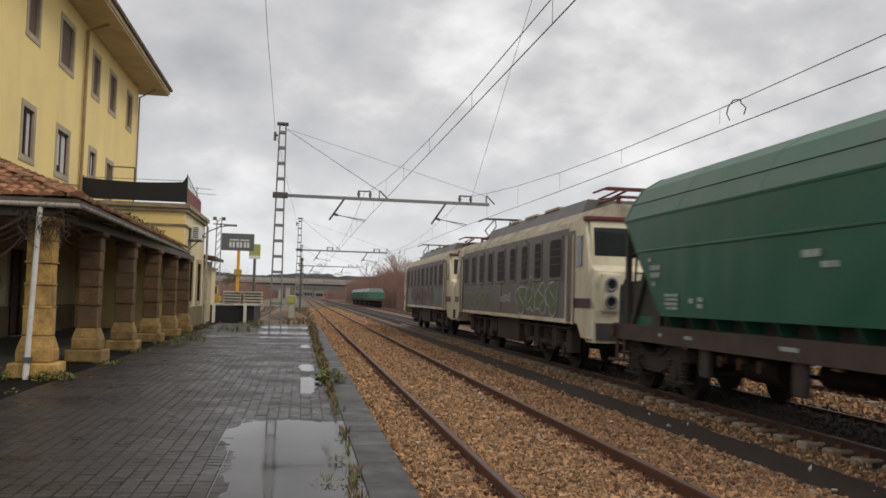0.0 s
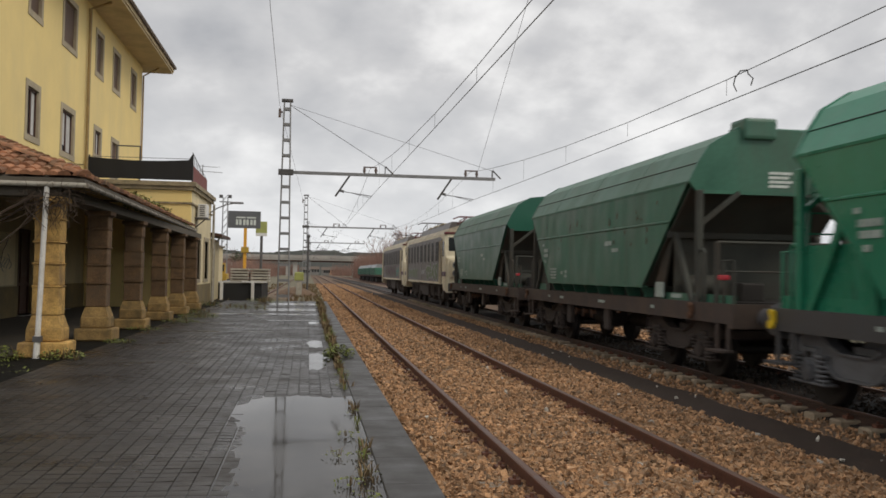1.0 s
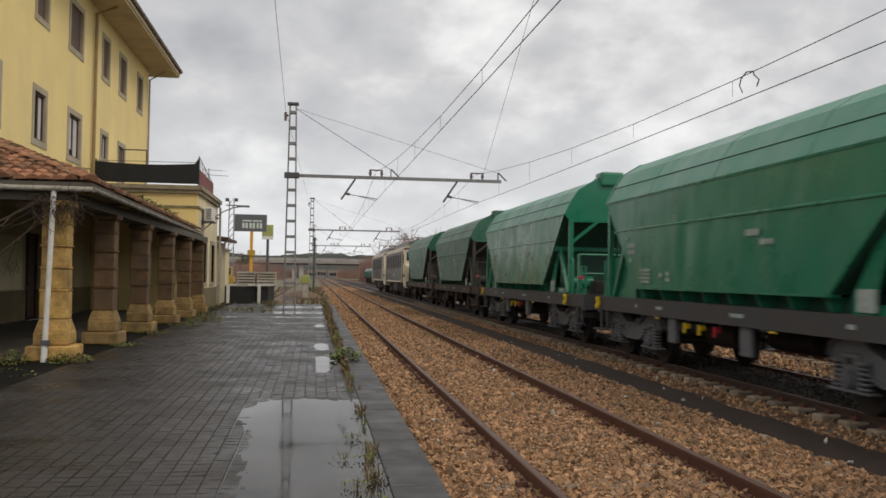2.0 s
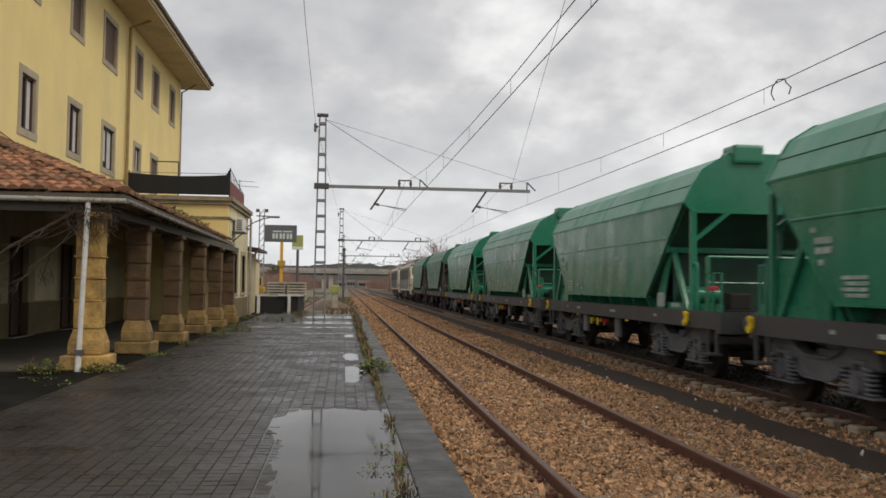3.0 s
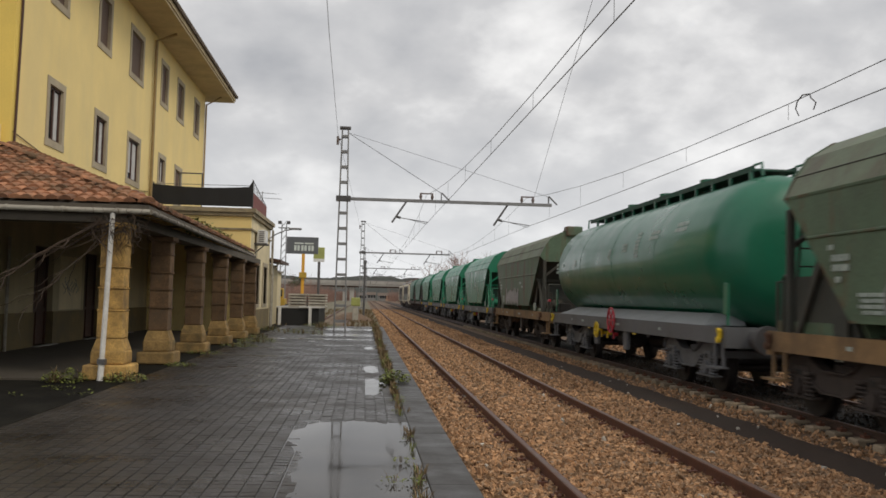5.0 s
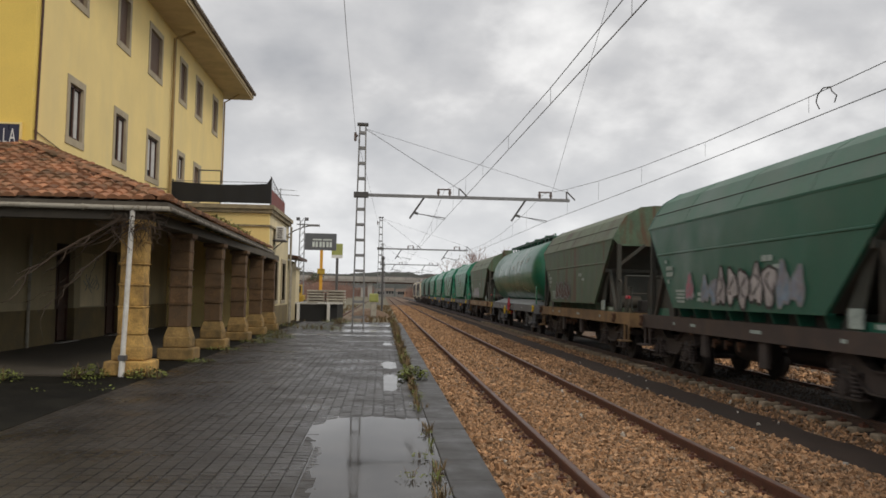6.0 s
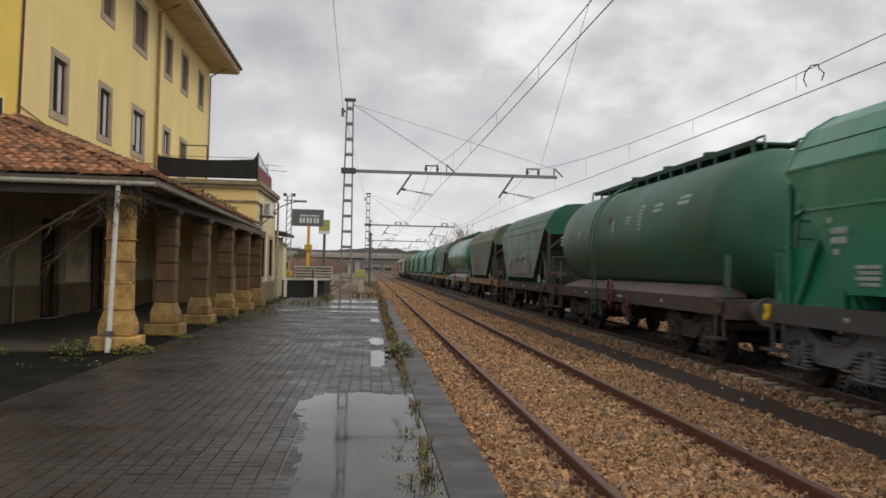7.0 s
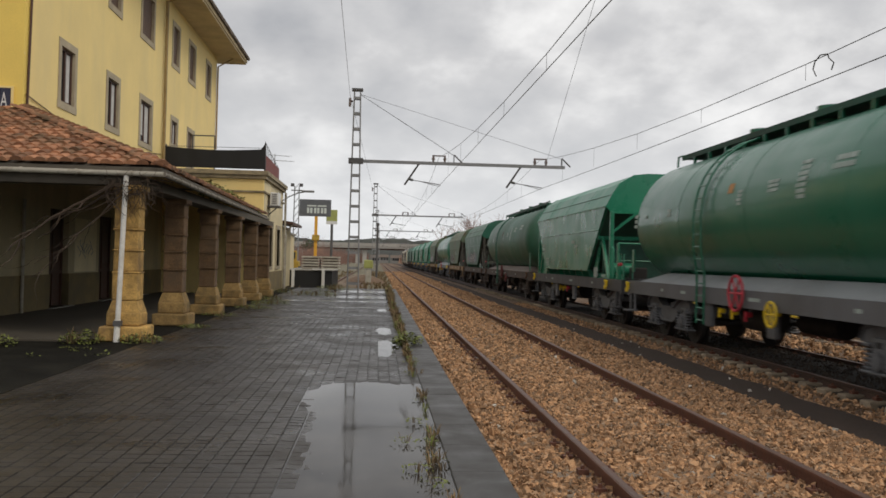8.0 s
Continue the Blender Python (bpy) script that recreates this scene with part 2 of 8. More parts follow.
M["grass"] = pbr("verge", (0.14, 0.125, 0.075), 0.95, vary=0.4, scale=0.4, bump=0.8, grime=(0.20, 0.165, 0.12), grime_amount=0.7, grime_scale=0.15, fine=8)
M["leaf"] = pbr("weed_leaf", (0.135, 0.155, 0.03), 0.6, vary=0.3, scale=5, bump=0, island=0.4)
M["dry"] = pbr("dry_weed", (0.17, 0.115, 0.055), 0.8, vary=0.3, scale=5, bump=0, island=0.4)
M["twig"] = pbr("bare_twig", (0.05, 0.032, 0.02), 0.9, vary=0.3, scale=3, bump=0)
M["brown_twig"] = pbr("reddish_twig", (0.25, 0.15, 0.12), 0.9, vary=0.3, scale=0.3, bump=0)
M["green_leaf_far"] = pbr("far_leaf", (0.07, 0.085, 0.045), 0.8, vary=0.35, scale=0.1, bump=0, island=0.4)
M["steel"] = pbr("galvanised_steel", (0.25, 0.25, 0.255), 0.6, metal=0.2, vary=0.15, scale=3, bump=0.1)
M["dark_steel"] = pbr("dark_steel", (0.11, 0.105, 0.105), 0.6, metal=0.3, vary=0.2, scale=3, bump=0.1)
M["wire"] = pbr("copper_wire", (0.10, 0.095, 0.095), 0.5, metal=0.4, vary=0.1, bump=0)
M["insulator"] = pbr("brown_insulator", (0.16, 0.12, 0.11), 0.35, vary=0.1, bump=0)
M["black"] = pbr("black_sheet", (0.012, 0.012, 0.013), 0.6, vary=0.3, scale=2, bump=0.3)
M["loader_yellow"] = pbr("faded_yellow", (0.45, 0.29, 0.04), 0.6, vary=0.2, bump=0)
M["white"] = pbr("white_paint", (0.75, 0.74, 0.72), 0.6, vary=0.08, scale=3, grime=(0.4, 0.37, 0.32), grime_amount=0.4)
M["navy"] = pbr("navy_enamel", (0.02, 0.018, 0.045), 0.35, vary=0.1, bump=0)
M["yellow"] = pbr("yellow_paint", (0.80, 0.55, 0.02), 0.5, vary=0.1, scale=6, bump=0, grime=(0.2, 0.14, 0.03), grime_amount=0.4)
M["orange"] = pbr("orange_paint", (0.75, 0.38, 0.04), 0.5, vary=0.1, bump=0)
M["red"] = pbr("red_paint", (0.50, 0.03, 0.05), 0.5, vary=0.15, scale=6, bump=0)
M["terracotta"] = pbr("red_brown_panel", (0.20, 0.05, 0.04), 0.7, vary=0.2)
M["glass"] = pbr("window_glass", (0.03, 0.032, 0.035), 0.08, vary=0.1, bump=0)
M["dark_window"] = pbr("dusty_window", (0.02, 0.018, 0.018), 0.6, spec=0.2, vary=0.2, bump=0)
M["curtain"] = pbr("net_curtain", (0.55, 0.54, 0.52), 0.8, vary=0.12, scale=6, bump=0.1)
M["shutter"] = pbr("brown_shutter", (0.16, 0.10, 0.066), 0.6, vary=0.2, scale=8, bump=0.2)
M["new_green"] = pbr("fresh_green_paint", (0.022, 0.20, 0.112), 0.30, vary=0.10, scale=1.1, bump=0.06, grime=(0.05, 0.17, 0.105), grime_amount=0.45, grime_scale=1.0, streak=True, fine=14, coat=0.1, dents=0.38)
M["tank_green"] = pbr("glossy_green_paint", (0.012, 0.14, 0.076), 0.34, vary=0.07, scale=0.8, bump=0.03, grime=(0.03, 0.11, 0.065), grime_amount=0.4, grime_scale=0.8, streak=True, fine=10, coat=0.2)
M["dull_tank_green"] = pbr("dull_green_paint", (0.025, 0.125, 0.075), 0.5, vary=0.15, scale=0.8, bump=0.05, grime=(0.06, 0.075, 0.05), grime_amount=0.6, grime_scale=0.6, streak=True, fine=14)
M["faded_green"] = pbr("faded_green_paint", (0.045, 0.15, 0.098), 0.48, vary=0.15, scale=1.2, bump=0.1, grime=(0.07, 0.10, 0.07), grime_amount=0.7, grime_scale=0.9, streak=True, fine=14, dents=0.4)
M["plain_green"] = pbr("dark_green_paint", (0.02, 0.115, 0.074), 0.4, vary=0.10, scale=1.0, bump=0.05, grime=(0.035, 0.09, 0.06), grime_amount=0.5, grime_scale=0.7, streak=True, fine=14)
# roof copies of the side paints: skylight and dust put into the colour
M["new_green_roof"] = pbr("skylit_bright_green_roof", (0.05, 0.245, 0.15), 0.38, vary=0.12, scale=0.9, bump=0.06, grime=(0.10, 0.24, 0.16), grime_amount=0.5, grime_scale=0.8, fine=14, dents=0.3)
M["plain_green_roof"] = pbr("skylit_dusty_green_roof", (0.075, 0.165, 0.11), 0.55, vary=0.15, scale=0.9, bump=0.06, grime=(0.12, 0.15, 0.11), grime_amount=0.6, grime_scale=0.7, fine=14)
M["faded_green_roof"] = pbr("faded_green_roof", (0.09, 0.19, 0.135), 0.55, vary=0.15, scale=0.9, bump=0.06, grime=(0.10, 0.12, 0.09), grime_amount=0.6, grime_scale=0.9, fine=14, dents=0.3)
M["olive_green_roof"] = pbr("skylit_dusty_olive_roof", (0.16, 0.195, 0.125), 0.65, vary=0.2, scale=1.2, bump=0.1, grime=(0.11, 0.07, 0.045), grime_amount=0.8, grime_scale=0.9, fine=14)
# dusty green, darkened further by the end bays' shade put into it
M["shade_dark_green"] = pbr("dust_and_shade_green", (0.016, 0.07, 0.045), 0.7, vary=0.3, scale=1.5, bump=0.1, grime=(0.03, 0.03, 0.024), grime_amount=0.7, grime_scale=1.0)
M["dirty_end"] = pbr("dirt_brown_steel", (0.05, 0.052, 0.043), 0.8, vary=0.3, scale=2, bump=0.15, grime=(0.07, 0.045, 0.03), grime_amount=0.7)
M["worn_orange"] = pbr("worn_orange_label", (0.42, 0.20, 0.06), 0.6, vary=0.3, scale=8, bump=0)
M["graffiti_silver"] = pbr("graffiti_silver", (0.42, 0.385, 0.37), 0.55, vary=0.3, scale=3, bump=0, grime=(0.16, 0.14, 0.15), grime_amount=0.6, grime_scale=2.5)
M["graffiti_blue"] = pbr("graffiti_blue", (0.20, 0.27, 0.34), 0.6, vary=0.35, scale=4, bump=0, grime=(0.30, 0.19, 0.17), grime_amount=0.7, grime_scale=3)
M["graffiti_dark"] = pbr("graffiti_dark", (0.045, 0.04, 0.04), 0.6, vary=0.3, scale=3, bump=0)
M["olive_green"] = pbr("rusty_olive_paint", (0.088, 0.135, 0.082), 0.6, vary=0.3, scale=1.5, bump=0.2, grime=(0.12, 0.065, 0.035), grime_amount=0.9, grime_scale=1.6, streak=True, fine=20, spread=(0.51, 0.6))
M["grey_frame"] = pbr("grey_solebar", (0.062, 0.062, 0.064), 0.6, vary=0.12, scale=2, bump=0.1, grime=(0.07, 0.06, 0.05), grime_amount=0.5)
M["tank_frame"] = pbr("mid_grey_solebar", (0.125, 0.127, 0.132), 0.6, vary=0.12, scale=2, bump=0.1, grime=(0.07, 0.065, 0.06), grime_amount=0.5)
M["grey_bogie"] = pbr("grey_bogie", (0.14, 0.143, 0.15), 0.6, vary=0.2, scale=4, bump=0.15, grime=(0.05, 0.045, 0.04), grime_amount=0.6, grime_scale=2)
M["brown_frame"] = pbr("rusty_solebar", (0.068, 0.05, 0.042), 0.85, vary=0.25, scale=3, bump=0.2, grime=(0.13, 0.085, 0.055), grime_amount=0.5, grime_scale=1.2)
M["brown_bogie"] = pbr("rusty_bogie", (0.055, 0.042, 0.036), 0.85, vary=0.3, scale=4, bump=0.2)
M["skirt_grey"] = pbr("pale_grey_skirt", (0.30, 0.31, 0.32), 0.5, vary=0.1, scale=2, bump=0.05, grime=(0.15, 0.14, 0.13), grime_amount=0.4)
M["skirt_brown"] = pbr("brown_dusty_skirt", (0.21, 0.165, 0.145), 0.7, vary=0.15, scale=2, bump=0.05, grime=(0.1, 0.075, 0.06), grime_amount=0.5)
M["wheel"] = pbr("wheel_steel", (0.03, 0.026, 0.024), 0.6, metal=0.4, vary=0.2, scale=6)
M["stencil"] = pbr("faded_stencil", (0.36, 0.42, 0.38), 0.7, vary=0.3, scale=12, bump=0)
M["ochre_frame"] = pbr("rusty_ochre_solebar", (0.27, 0.165, 0.075), 0.85, vary=0.3, scale=2, bump=0.2, grime=(0.10, 0.065, 0.04), grime_amount=0.8, grime_scale=0.8)
M["mark"] = pbr("stencil_white", (0.62, 0.66, 0.62), 0.7, vary=0.2, scale=12, bump=0)
M["cream"] = pbr("cream_paint", (0.76, 0.69, 0.52), 0.5, vary=0.08, scale=1.5, bump=0.05, grime=(0.30, 0.20, 0.11), grime_amount=0.55, grime_scale=1.4, streak=True, fine=14)
M["loco_grey"] = pbr("dark_grey_side", (0.15, 0.136, 0.134), 0.5, vary=0.15, scale=1.5, bump=0.05, grime=(0.16, 0.14, 0.13), grime_amount=0.5, grime_scale=1.0, streak=True, fine=14)
M["loco_roof"] = pbr("sooty_roof", (0.55, 0.48, 0.36), 0.8, vary=0.2, scale=2, grime=(0.10, 0.085, 0.07), grime_amount=0.7, grime_scale=1.2)
# near-black ballast: the shadow beneath the train is put into these colours
M["shade_stone"] = pbr("oily_ballast", (0.045, 0.032, 0.023), 0.85, vary=0.3, scale=10, bump=0.4, island=0.5, fine=60)
M["oily_bed"] = pbr("shaded_ballast_bed", (0.02, 0.015, 0.012), 0.9, vary=0.4, scale=5, bump=0.8, fine=25)
M["brow"] = pbr("faded_red_brown", (0.13, 0.03, 0.03), 0.6, vary=0.2, bump=0)
M["purple"] = pbr("purple_band", (0.075, 0.02, 0.05), 0.5, vary=0.1, bump=0)
M["graffiti_green"] = pbr("graffiti_green", (0.13, 0.175, 0.085), 0.6, vary=0.3, scale=3, bump=0)
M["graffiti_pale"] = pbr("graffiti_pale", (0.42, 0.42, 0.44), 0.6, vary=0.3, scale=3, bump=0, grime=(0.25, 0.2, 0.3), grime_amount=0.5, grime_scale=2.5)
M["graffiti_line"] = pbr("graffiti_grey", (0.24, 0.24, 0.25), 0.6, vary=0.3, scale=3, bump=0)
M["graffiti_teal"] = pbr("graffiti_teal", (0.05, 0.30, 0.22), 0.6, vary=0.3, scale=3, bump=0)
M["graffiti_pink"] = pbr("graffiti_pink", (0.42, 0.16, 0.20), 0.6, vary=0.3, scale=3, bump=0)
M["rust"] = pbr("rust_patch", (0.10, 0.05, 0.028), 0.9, vary=0.3, scale=6, bump=0.2)
M["bridge"] = pbr("bridge_concrete", (0.40, 0.38, 0.35), 0.9, vary=0.15, scale=0.2, grime=(0.2, 0.18, 0.16), grime_amount=0.5, grime_scale=0.1)
M["house"] = pbr("white_house_wall", (0.22, 0.21, 0.20), 0.9, vary=0.1, scale=0.3)
M["hill"] = pbr("wooded_hill", (0.04, 0.043, 0.034), 0.95, vary=0.45, scale=0.06, bump=0, fine=0.4)


# ---- mesh helpers ----
def bx(bm, x0, x1, y0, y1, z0, z1, m=None):
    """A box."""
    vs = [bm.verts.new((x, y, z)) for z in (z0, z1) for y in (y0, y1) for x in (x0, x1)]
    for f in ((0, 2, 3, 1), (4, 5, 7, 6), (0, 1, 5, 4), (2, 6, 7, 3), (0, 4, 6, 2), (1, 3, 7, 5)):
        bm.faces.new([vs[i] for i in f])
    if m is not None:
        bmesh.ops.transform(bm, matrix=m, verts=vs)
    return vs


def soft_box(x0, x1, y0, y1, z0, z1, r=0.02, seg=2):
    """A box with rounded edges, as a bmesh of its own."""
    bm = bmesh.new()
    bx(bm, x0, x1, y0, y1, z0, z1)
    bmesh.ops.bevel(bm, geom=bm.edges[:], offset=r, segments=seg, affect="EDGES", profile=0.6)
    return bm


def rod(bm, a, b, r, n=8, r2=None):
    """A round bar from a to b."""
    a, b = Vector(a), Vector(b)
    d = b - a
    if d.length < 1e-6:
        return
    q = d.to_track_quat("Z", "Y").to_matrix()
    r2 = r if r2 is None else r2
    lo = [bm.verts.new(a + q @ Vector((r * math.cos(2 * math.pi * i / n), r * math.sin(2 * math.pi * i / n), 0))) for i in range(n)]
    hi = [bm.verts.new(b + q @ Vector((r2 * math.cos(2 * math.pi * i / n), r2 * math.sin(2 * math.pi * i / n), 0))) for i in range(n)]
    for i in range(n):
        bm.faces.new((lo[i], lo[(i + 1) % n], hi[(i + 1) % n], hi[i]))
    bm.faces.new(lo[::-1])
    bm.faces.new(hi)


def pipe(bm, points, r, n=8, tip=1.0):
    """A bent tube of one skin through the points, thinning to r * tip at its end."""
    pts = [Vector(p) for p in points]
    side, rings = None, []
    for i, p in enumerate(pts):
        d = (pts[min(i + 1, len(pts) - 1)] - pts[max(i - 1, 0)]).normalized()
        if side is None:
            side = d.orthogonal().normalized()
        side = (side - d * side.dot(d)).normalized()
        up = d.cross(side)
        rr = r * (1 + (tip - 1) * i / (len(pts) - 1))
        rings.append([bm.verts.new(p + side * (rr * math.cos(2 * math.pi * k / n)) + up * (rr * math.sin(2 * math.pi * k / n))) for k in range(n)])
    for a, b in zip(rings, rings[1:]):
        for k in range(n):
            bm.faces.new((a[k], a[(k + 1) % n], b[(k + 1) % n], b[k]))
    bm.faces.new(rings[0][::-1])
    bm.faces.new(rings[-1])


def prism(bm, profile, y0, y1):
    """A profile of (x, z) corners drawn out along y."""
    a = [bm.verts.new((x, y0, z)) for x, z in profile]
    b = [bm.verts.new((x, y1, z)) for x, z in profile]
    n = len(profile)
    for i in range(n):
        bm.faces.new((a[i], a[(i + 1) % n], b[(i + 1) % n], b[i]))
    bm.faces.new(a[::-1])
    bm.faces.new(b)


def slab(bm, outline, x0, x1):
    """An outline of (y, z) corners with a thickness from x0 to x1."""
    a = [bm.verts.new((x0, y, z)) for y, z in outline]
    b = [bm.verts.new((x1, y, z)) for y, z in outline]
    n = len(outline)
    for i in range(n):
        bm.faces.new((a[i], a[(i + 1) % n], b[(i + 1) % n], b[i]))
    bm.faces.new(a[::-1])
    bm.faces.new(b)


def ring(bm, centre, radius, tube, axis="X", n=20, k=6):
    """A torus."""
    rows = []
    for i in range(n):
        a = 2 * math.pi * i / n
        row = []
        for j in range(k):
            b = 2 * math.pi * j / k
            rr = radius + tube * math.cos(b)
            p = (tube * math.sin(b), rr * math.cos(a), rr * math.sin(a)) if axis == "X" else (rr * math.cos(a), rr * math.sin(a), tube * math.sin(b))
            row.append(bm.verts.new(Vector(centre) + Vector(p)))
        rows.append(row)
    for i in range(n):
        for j in range(k):
            bm.faces.new((rows[i][j], rows[(i + 1) % n][j], rows[(i + 1) % n][(j + 1) % k], rows[i][(j + 1) % k]))


def mesh_of(name, bm, material, smooth=False):
    bmesh.ops.recalc_face_normals(bm, faces=bm.faces[:])
    me = bpy.data.meshes.new(name)
    bm.to_mesh(me)
    bm.free()
    me.materials.append(material)
    if smooth:
        me.shade_smooth()
        me.set_sharp_from_angle(angle=radians(35))
    return me


def part(name, bm, material, parent, label="", smooth=False):
    """Links a bmesh as one mesh object under a thing or a part."""
    ob = new(name, mesh_of(name, bm, material, smooth))
    ob.parent = parent
    if label:
        ob["label"] = label
    return ob


def thing(name, label, category, group="", kind="", at=(0, 0, 0), rz=0):
    ob = new(name)
    ob.empty_display_size = 0.2
    ob.matrix_world = pose(*at, 0, 0, rz)
    return tagged(ob, label, category, group, kind)


def solid(name, bm, material, label, category, group="", kind="", smooth=False):
    """A thing that is one mesh."""
    return tagged(new(name, mesh_of(name, bm, material, smooth)), label, category, group, kind)


def block(x0, x1, y0, y1, z0, z1):
    bm = bmesh.new()
    bx(bm, x0, x1, y0, y1, z0, z1)
    return bm


def raw_mesh(name, verts, faces, material):
    me = bpy.data.meshes.new(name)
    me.from_pydata(verts, [], faces)
    me.update()
    me.materials.append(material)
    return me


# ---- ground, platform and tracks ----
TRACK_1, TRACK_2, TRACK_3 = 2.77, 7.84, 12.2
LINE_2 = 7.55   # overhead line of the farther track
EDGE = 1.05


def build_ground():
    bm = bmesh.new()
    bmesh.ops.create_grid(bm, x_segments=2, y_segments=2, size=2500)
    bmesh.ops.translate(bm, verts=bm.verts[:], vec=(0, 0, -0.45))
    solid("ground", bm, M["grass"], "rough green and brown verge of the railway land", "ground", kind="structure")
    # ballast bed with a gently uneven top
    rng = random.Random(3)
    xs = np.arange(EDGE - 0.02, 16.01, 0.35)
    ys = np.concatenate([np.arange(-12, 40, 0.35), np.arange(40, 420, 4.0)])
    verts, faces = [], []
    for y in ys:
        for x in xs:
            z = -0.20 + 0.04 * noise.noise((x * 0.9, y * 0.9, 0.0))
            if x < EDGE + 0.4:
                z -= 0.04
            if x > 14.5:
                z -= (x - 14.5) * 0.25
            verts.append((x, y, z))
    w = len(xs)
    for j in range(len(ys) - 1):
        for i in range(w - 1):
            a = j * w + i
            faces.append((a, a + 1, a + w + 1, a + w))
    tagged(new("ballast_bed", raw_mesh("ballast_bed", verts, faces, M["ground"])), "brown ballast bed under the tracks", "ballast", kind="structure")
    bm = bmesh.new()
    n = 60
    left = [bm.verts.new((5.10 + 0.22 * noise.noise((y * 0.9, 3, 0)) + 0.1 * noise.noise((y * 3.1, 3, 0)), y, -0.135)) for y in np.linspace(-12, 200, n * 12)]
    right = [bm.verts.new((5.98 + 0.10 * noise.noise((y * 0.8, 9, 0)) + 0.1 * noise.noise((y * 2.7, 9, 0)), y, -0.14)) for y in np.linspace(-12, 200, n * 12)]
    for i in range(len(left) - 1):
        bm.faces.new((left[i], right[i], right[i + 1], left[i + 1]))
    solid("cinder_path", bm, M["cinder"], "dark cinder path between the two tracks", "path", kind="structure")


def scatter_stones(name, x0, x1, y0, y1, count, smin, smax, seed, base=-0.15, mat="stone"):
    """Broken ballast stones, each a turned and jittered angular block."""
    rng = np.random.default_rng(seed)
    corners = np.array([(x, y, z) for z in (-1, 1) for y in (-1, 1) for x in (-1, 1)]) * 0.62
    tri = np.array([(0, 2, 3), (0, 3, 1), (4, 5, 7), (4, 7, 6), (0, 1, 5), (0, 5, 4), (2, 6, 7), (2, 7, 3), (0, 4, 6), (0, 6, 2), (1, 3, 7), (1, 7, 5)])
    px = rng.uniform(x0, x1, count)
    # denser near the camera's end of the strip
    py = y0 + (y1 - y0) * rng.uniform(0, 1, count) ** 1.35
    size = rng.uniform(smin, smax, count) * (1 + 0.5 * (rng.uniform(0, 1, count) > 0.93))
    v = corners[None] + rng.uniform(-0.42, 0.42, (count, 8, 3))
    v = v * (size[:, None] * 0.5)[:, None, :] * np.stack([rng.uniform(0.8, 1.5, count), rng.uniform(0.6, 1.1, count), rng.uniform(0.45, 0.9, count)], 1)[:, None, :]
    q = rng.normal(0, 1, (count, 4)) + np.array([1.2, 0, 0, 0])
    q /= np.linalg.norm(q, axis=1)[:, None]
    a, b, c, d = q.T
    turn = np.stack([np.stack([1 - 2 * (c * c + d * d), 2 * (b * c - a * d), 2 * (b * d + a * c)], 1), np.stack([2 * (b * c + a * d), 1 - 2 * (b * b + d * d), 2 * (c * d - a * b)], 1), np.stack([2 * (b * d - a * c), 2 * (c * d + a * b), 1 - 2 * (b * b + c * c)], 1)], 1)
    v = np.einsum("nij,nkj->nki", turn, v)
    ang = rng.uniform(0, 6.28, count)
    c, s = np.cos(ang)[:, None], np.sin(ang)[:, None]
    x, y = v[:, :, 0] * c - v[:, :, 1] * s, v[:, :, 0] * s + v[:, :, 1] * c
    z = v[:, :, 2] + (base + rng.uniform(0.0, 0.055, count))[:, None]
    verts = np.stack([x + px[:, None], y + py[:, None], z], 2).reshape(-1, 3)
    faces = (tri[None] + 8 * np.arange(count)[:, None, None]).reshape(-1, 3)
    ob = new(name, raw_mesh(name, verts.tolist(), faces.tolist(), M[mat]))
    return tagged(ob, {"stone": "loose brown and buff ballast stones", "shade_stone": "ballast stones blackened for the train's shade", "pale_stone": "scattered pale chalky stones"}[mat], "ballast", kind="stuff")


def rail_bm(x, y0, y1, z=0.0):
    bm = bmesh.new()
    web = [(-0.07, -0.16), (0.07, -0.16), (0.07, -0.145), (0.012, -0.125), (0.012, -0.045), (0.035, -0.035), (0.036, -0.004), (-0.036, -0.004), (-0.035, -0.035), (-0.012, -0.045), (-0.012, -0.125), (-0.07, -0.145)]
    prism(bm, [(x + a, z + b) for a, b in web], y0, y1)
    return bm


def build_track(name, centre, y0, y1, label, lift=0.0, sleeper_top=-0.115, every=0.6, until=60.0, mat="sleeper", steel="rail", reach=1.3):
    t = thing(name, label, "railway track", kind="structure")
    for side in (-0.868, 0.868):
        part("rail", rail_bm(centre + side, y0, y1, lift), M[steel], t, "rust-brown steel rail")
        bm = bmesh.new()
        prism(bm, [(centre + side - 0.033, lift - 0.004), (centre + side + 0.033, lift - 0.004), (centre + side + 0.024, lift + 0.003), (centre + side - 0.024, lift + 0.003)], y0, y1)
        part("rail_head", bm, M["rail_head"], t, "worn rail head")
    bm = soft_box(-reach, reach, -0.125, 0.125, -0.14, 0.0, 0.02, 1)
    me = mesh_of("sleeper", bm, M[mat])
    bm = bmesh.new()
    for side in (-0.868, 0.868):
        for o in (-0.11, 0.11):
            bx(bm, side + o - 0.045, side + o + 0.045, -0.05, 0.05, 0.0, 0.045)
            rod(bm, (side + o, 0, 0.045), (side + o, 0, 0.075), 0.018, 6)
    clip = mesh_of("rail_clip", bm, M["rail"])
    y = y0 + 0.3
    k = 0
    while y < min(y1, until):
        s = new("sleeper", me)
        s.parent = t
        s.location = (centre, y, sleeper_top + lift + 0.02 * noise.noise((y * 3, centre, 0)))
        if y < 22:
            c = new("rail_clip", clip)
            c.parent = s
        y += every
        k += 1
    return t


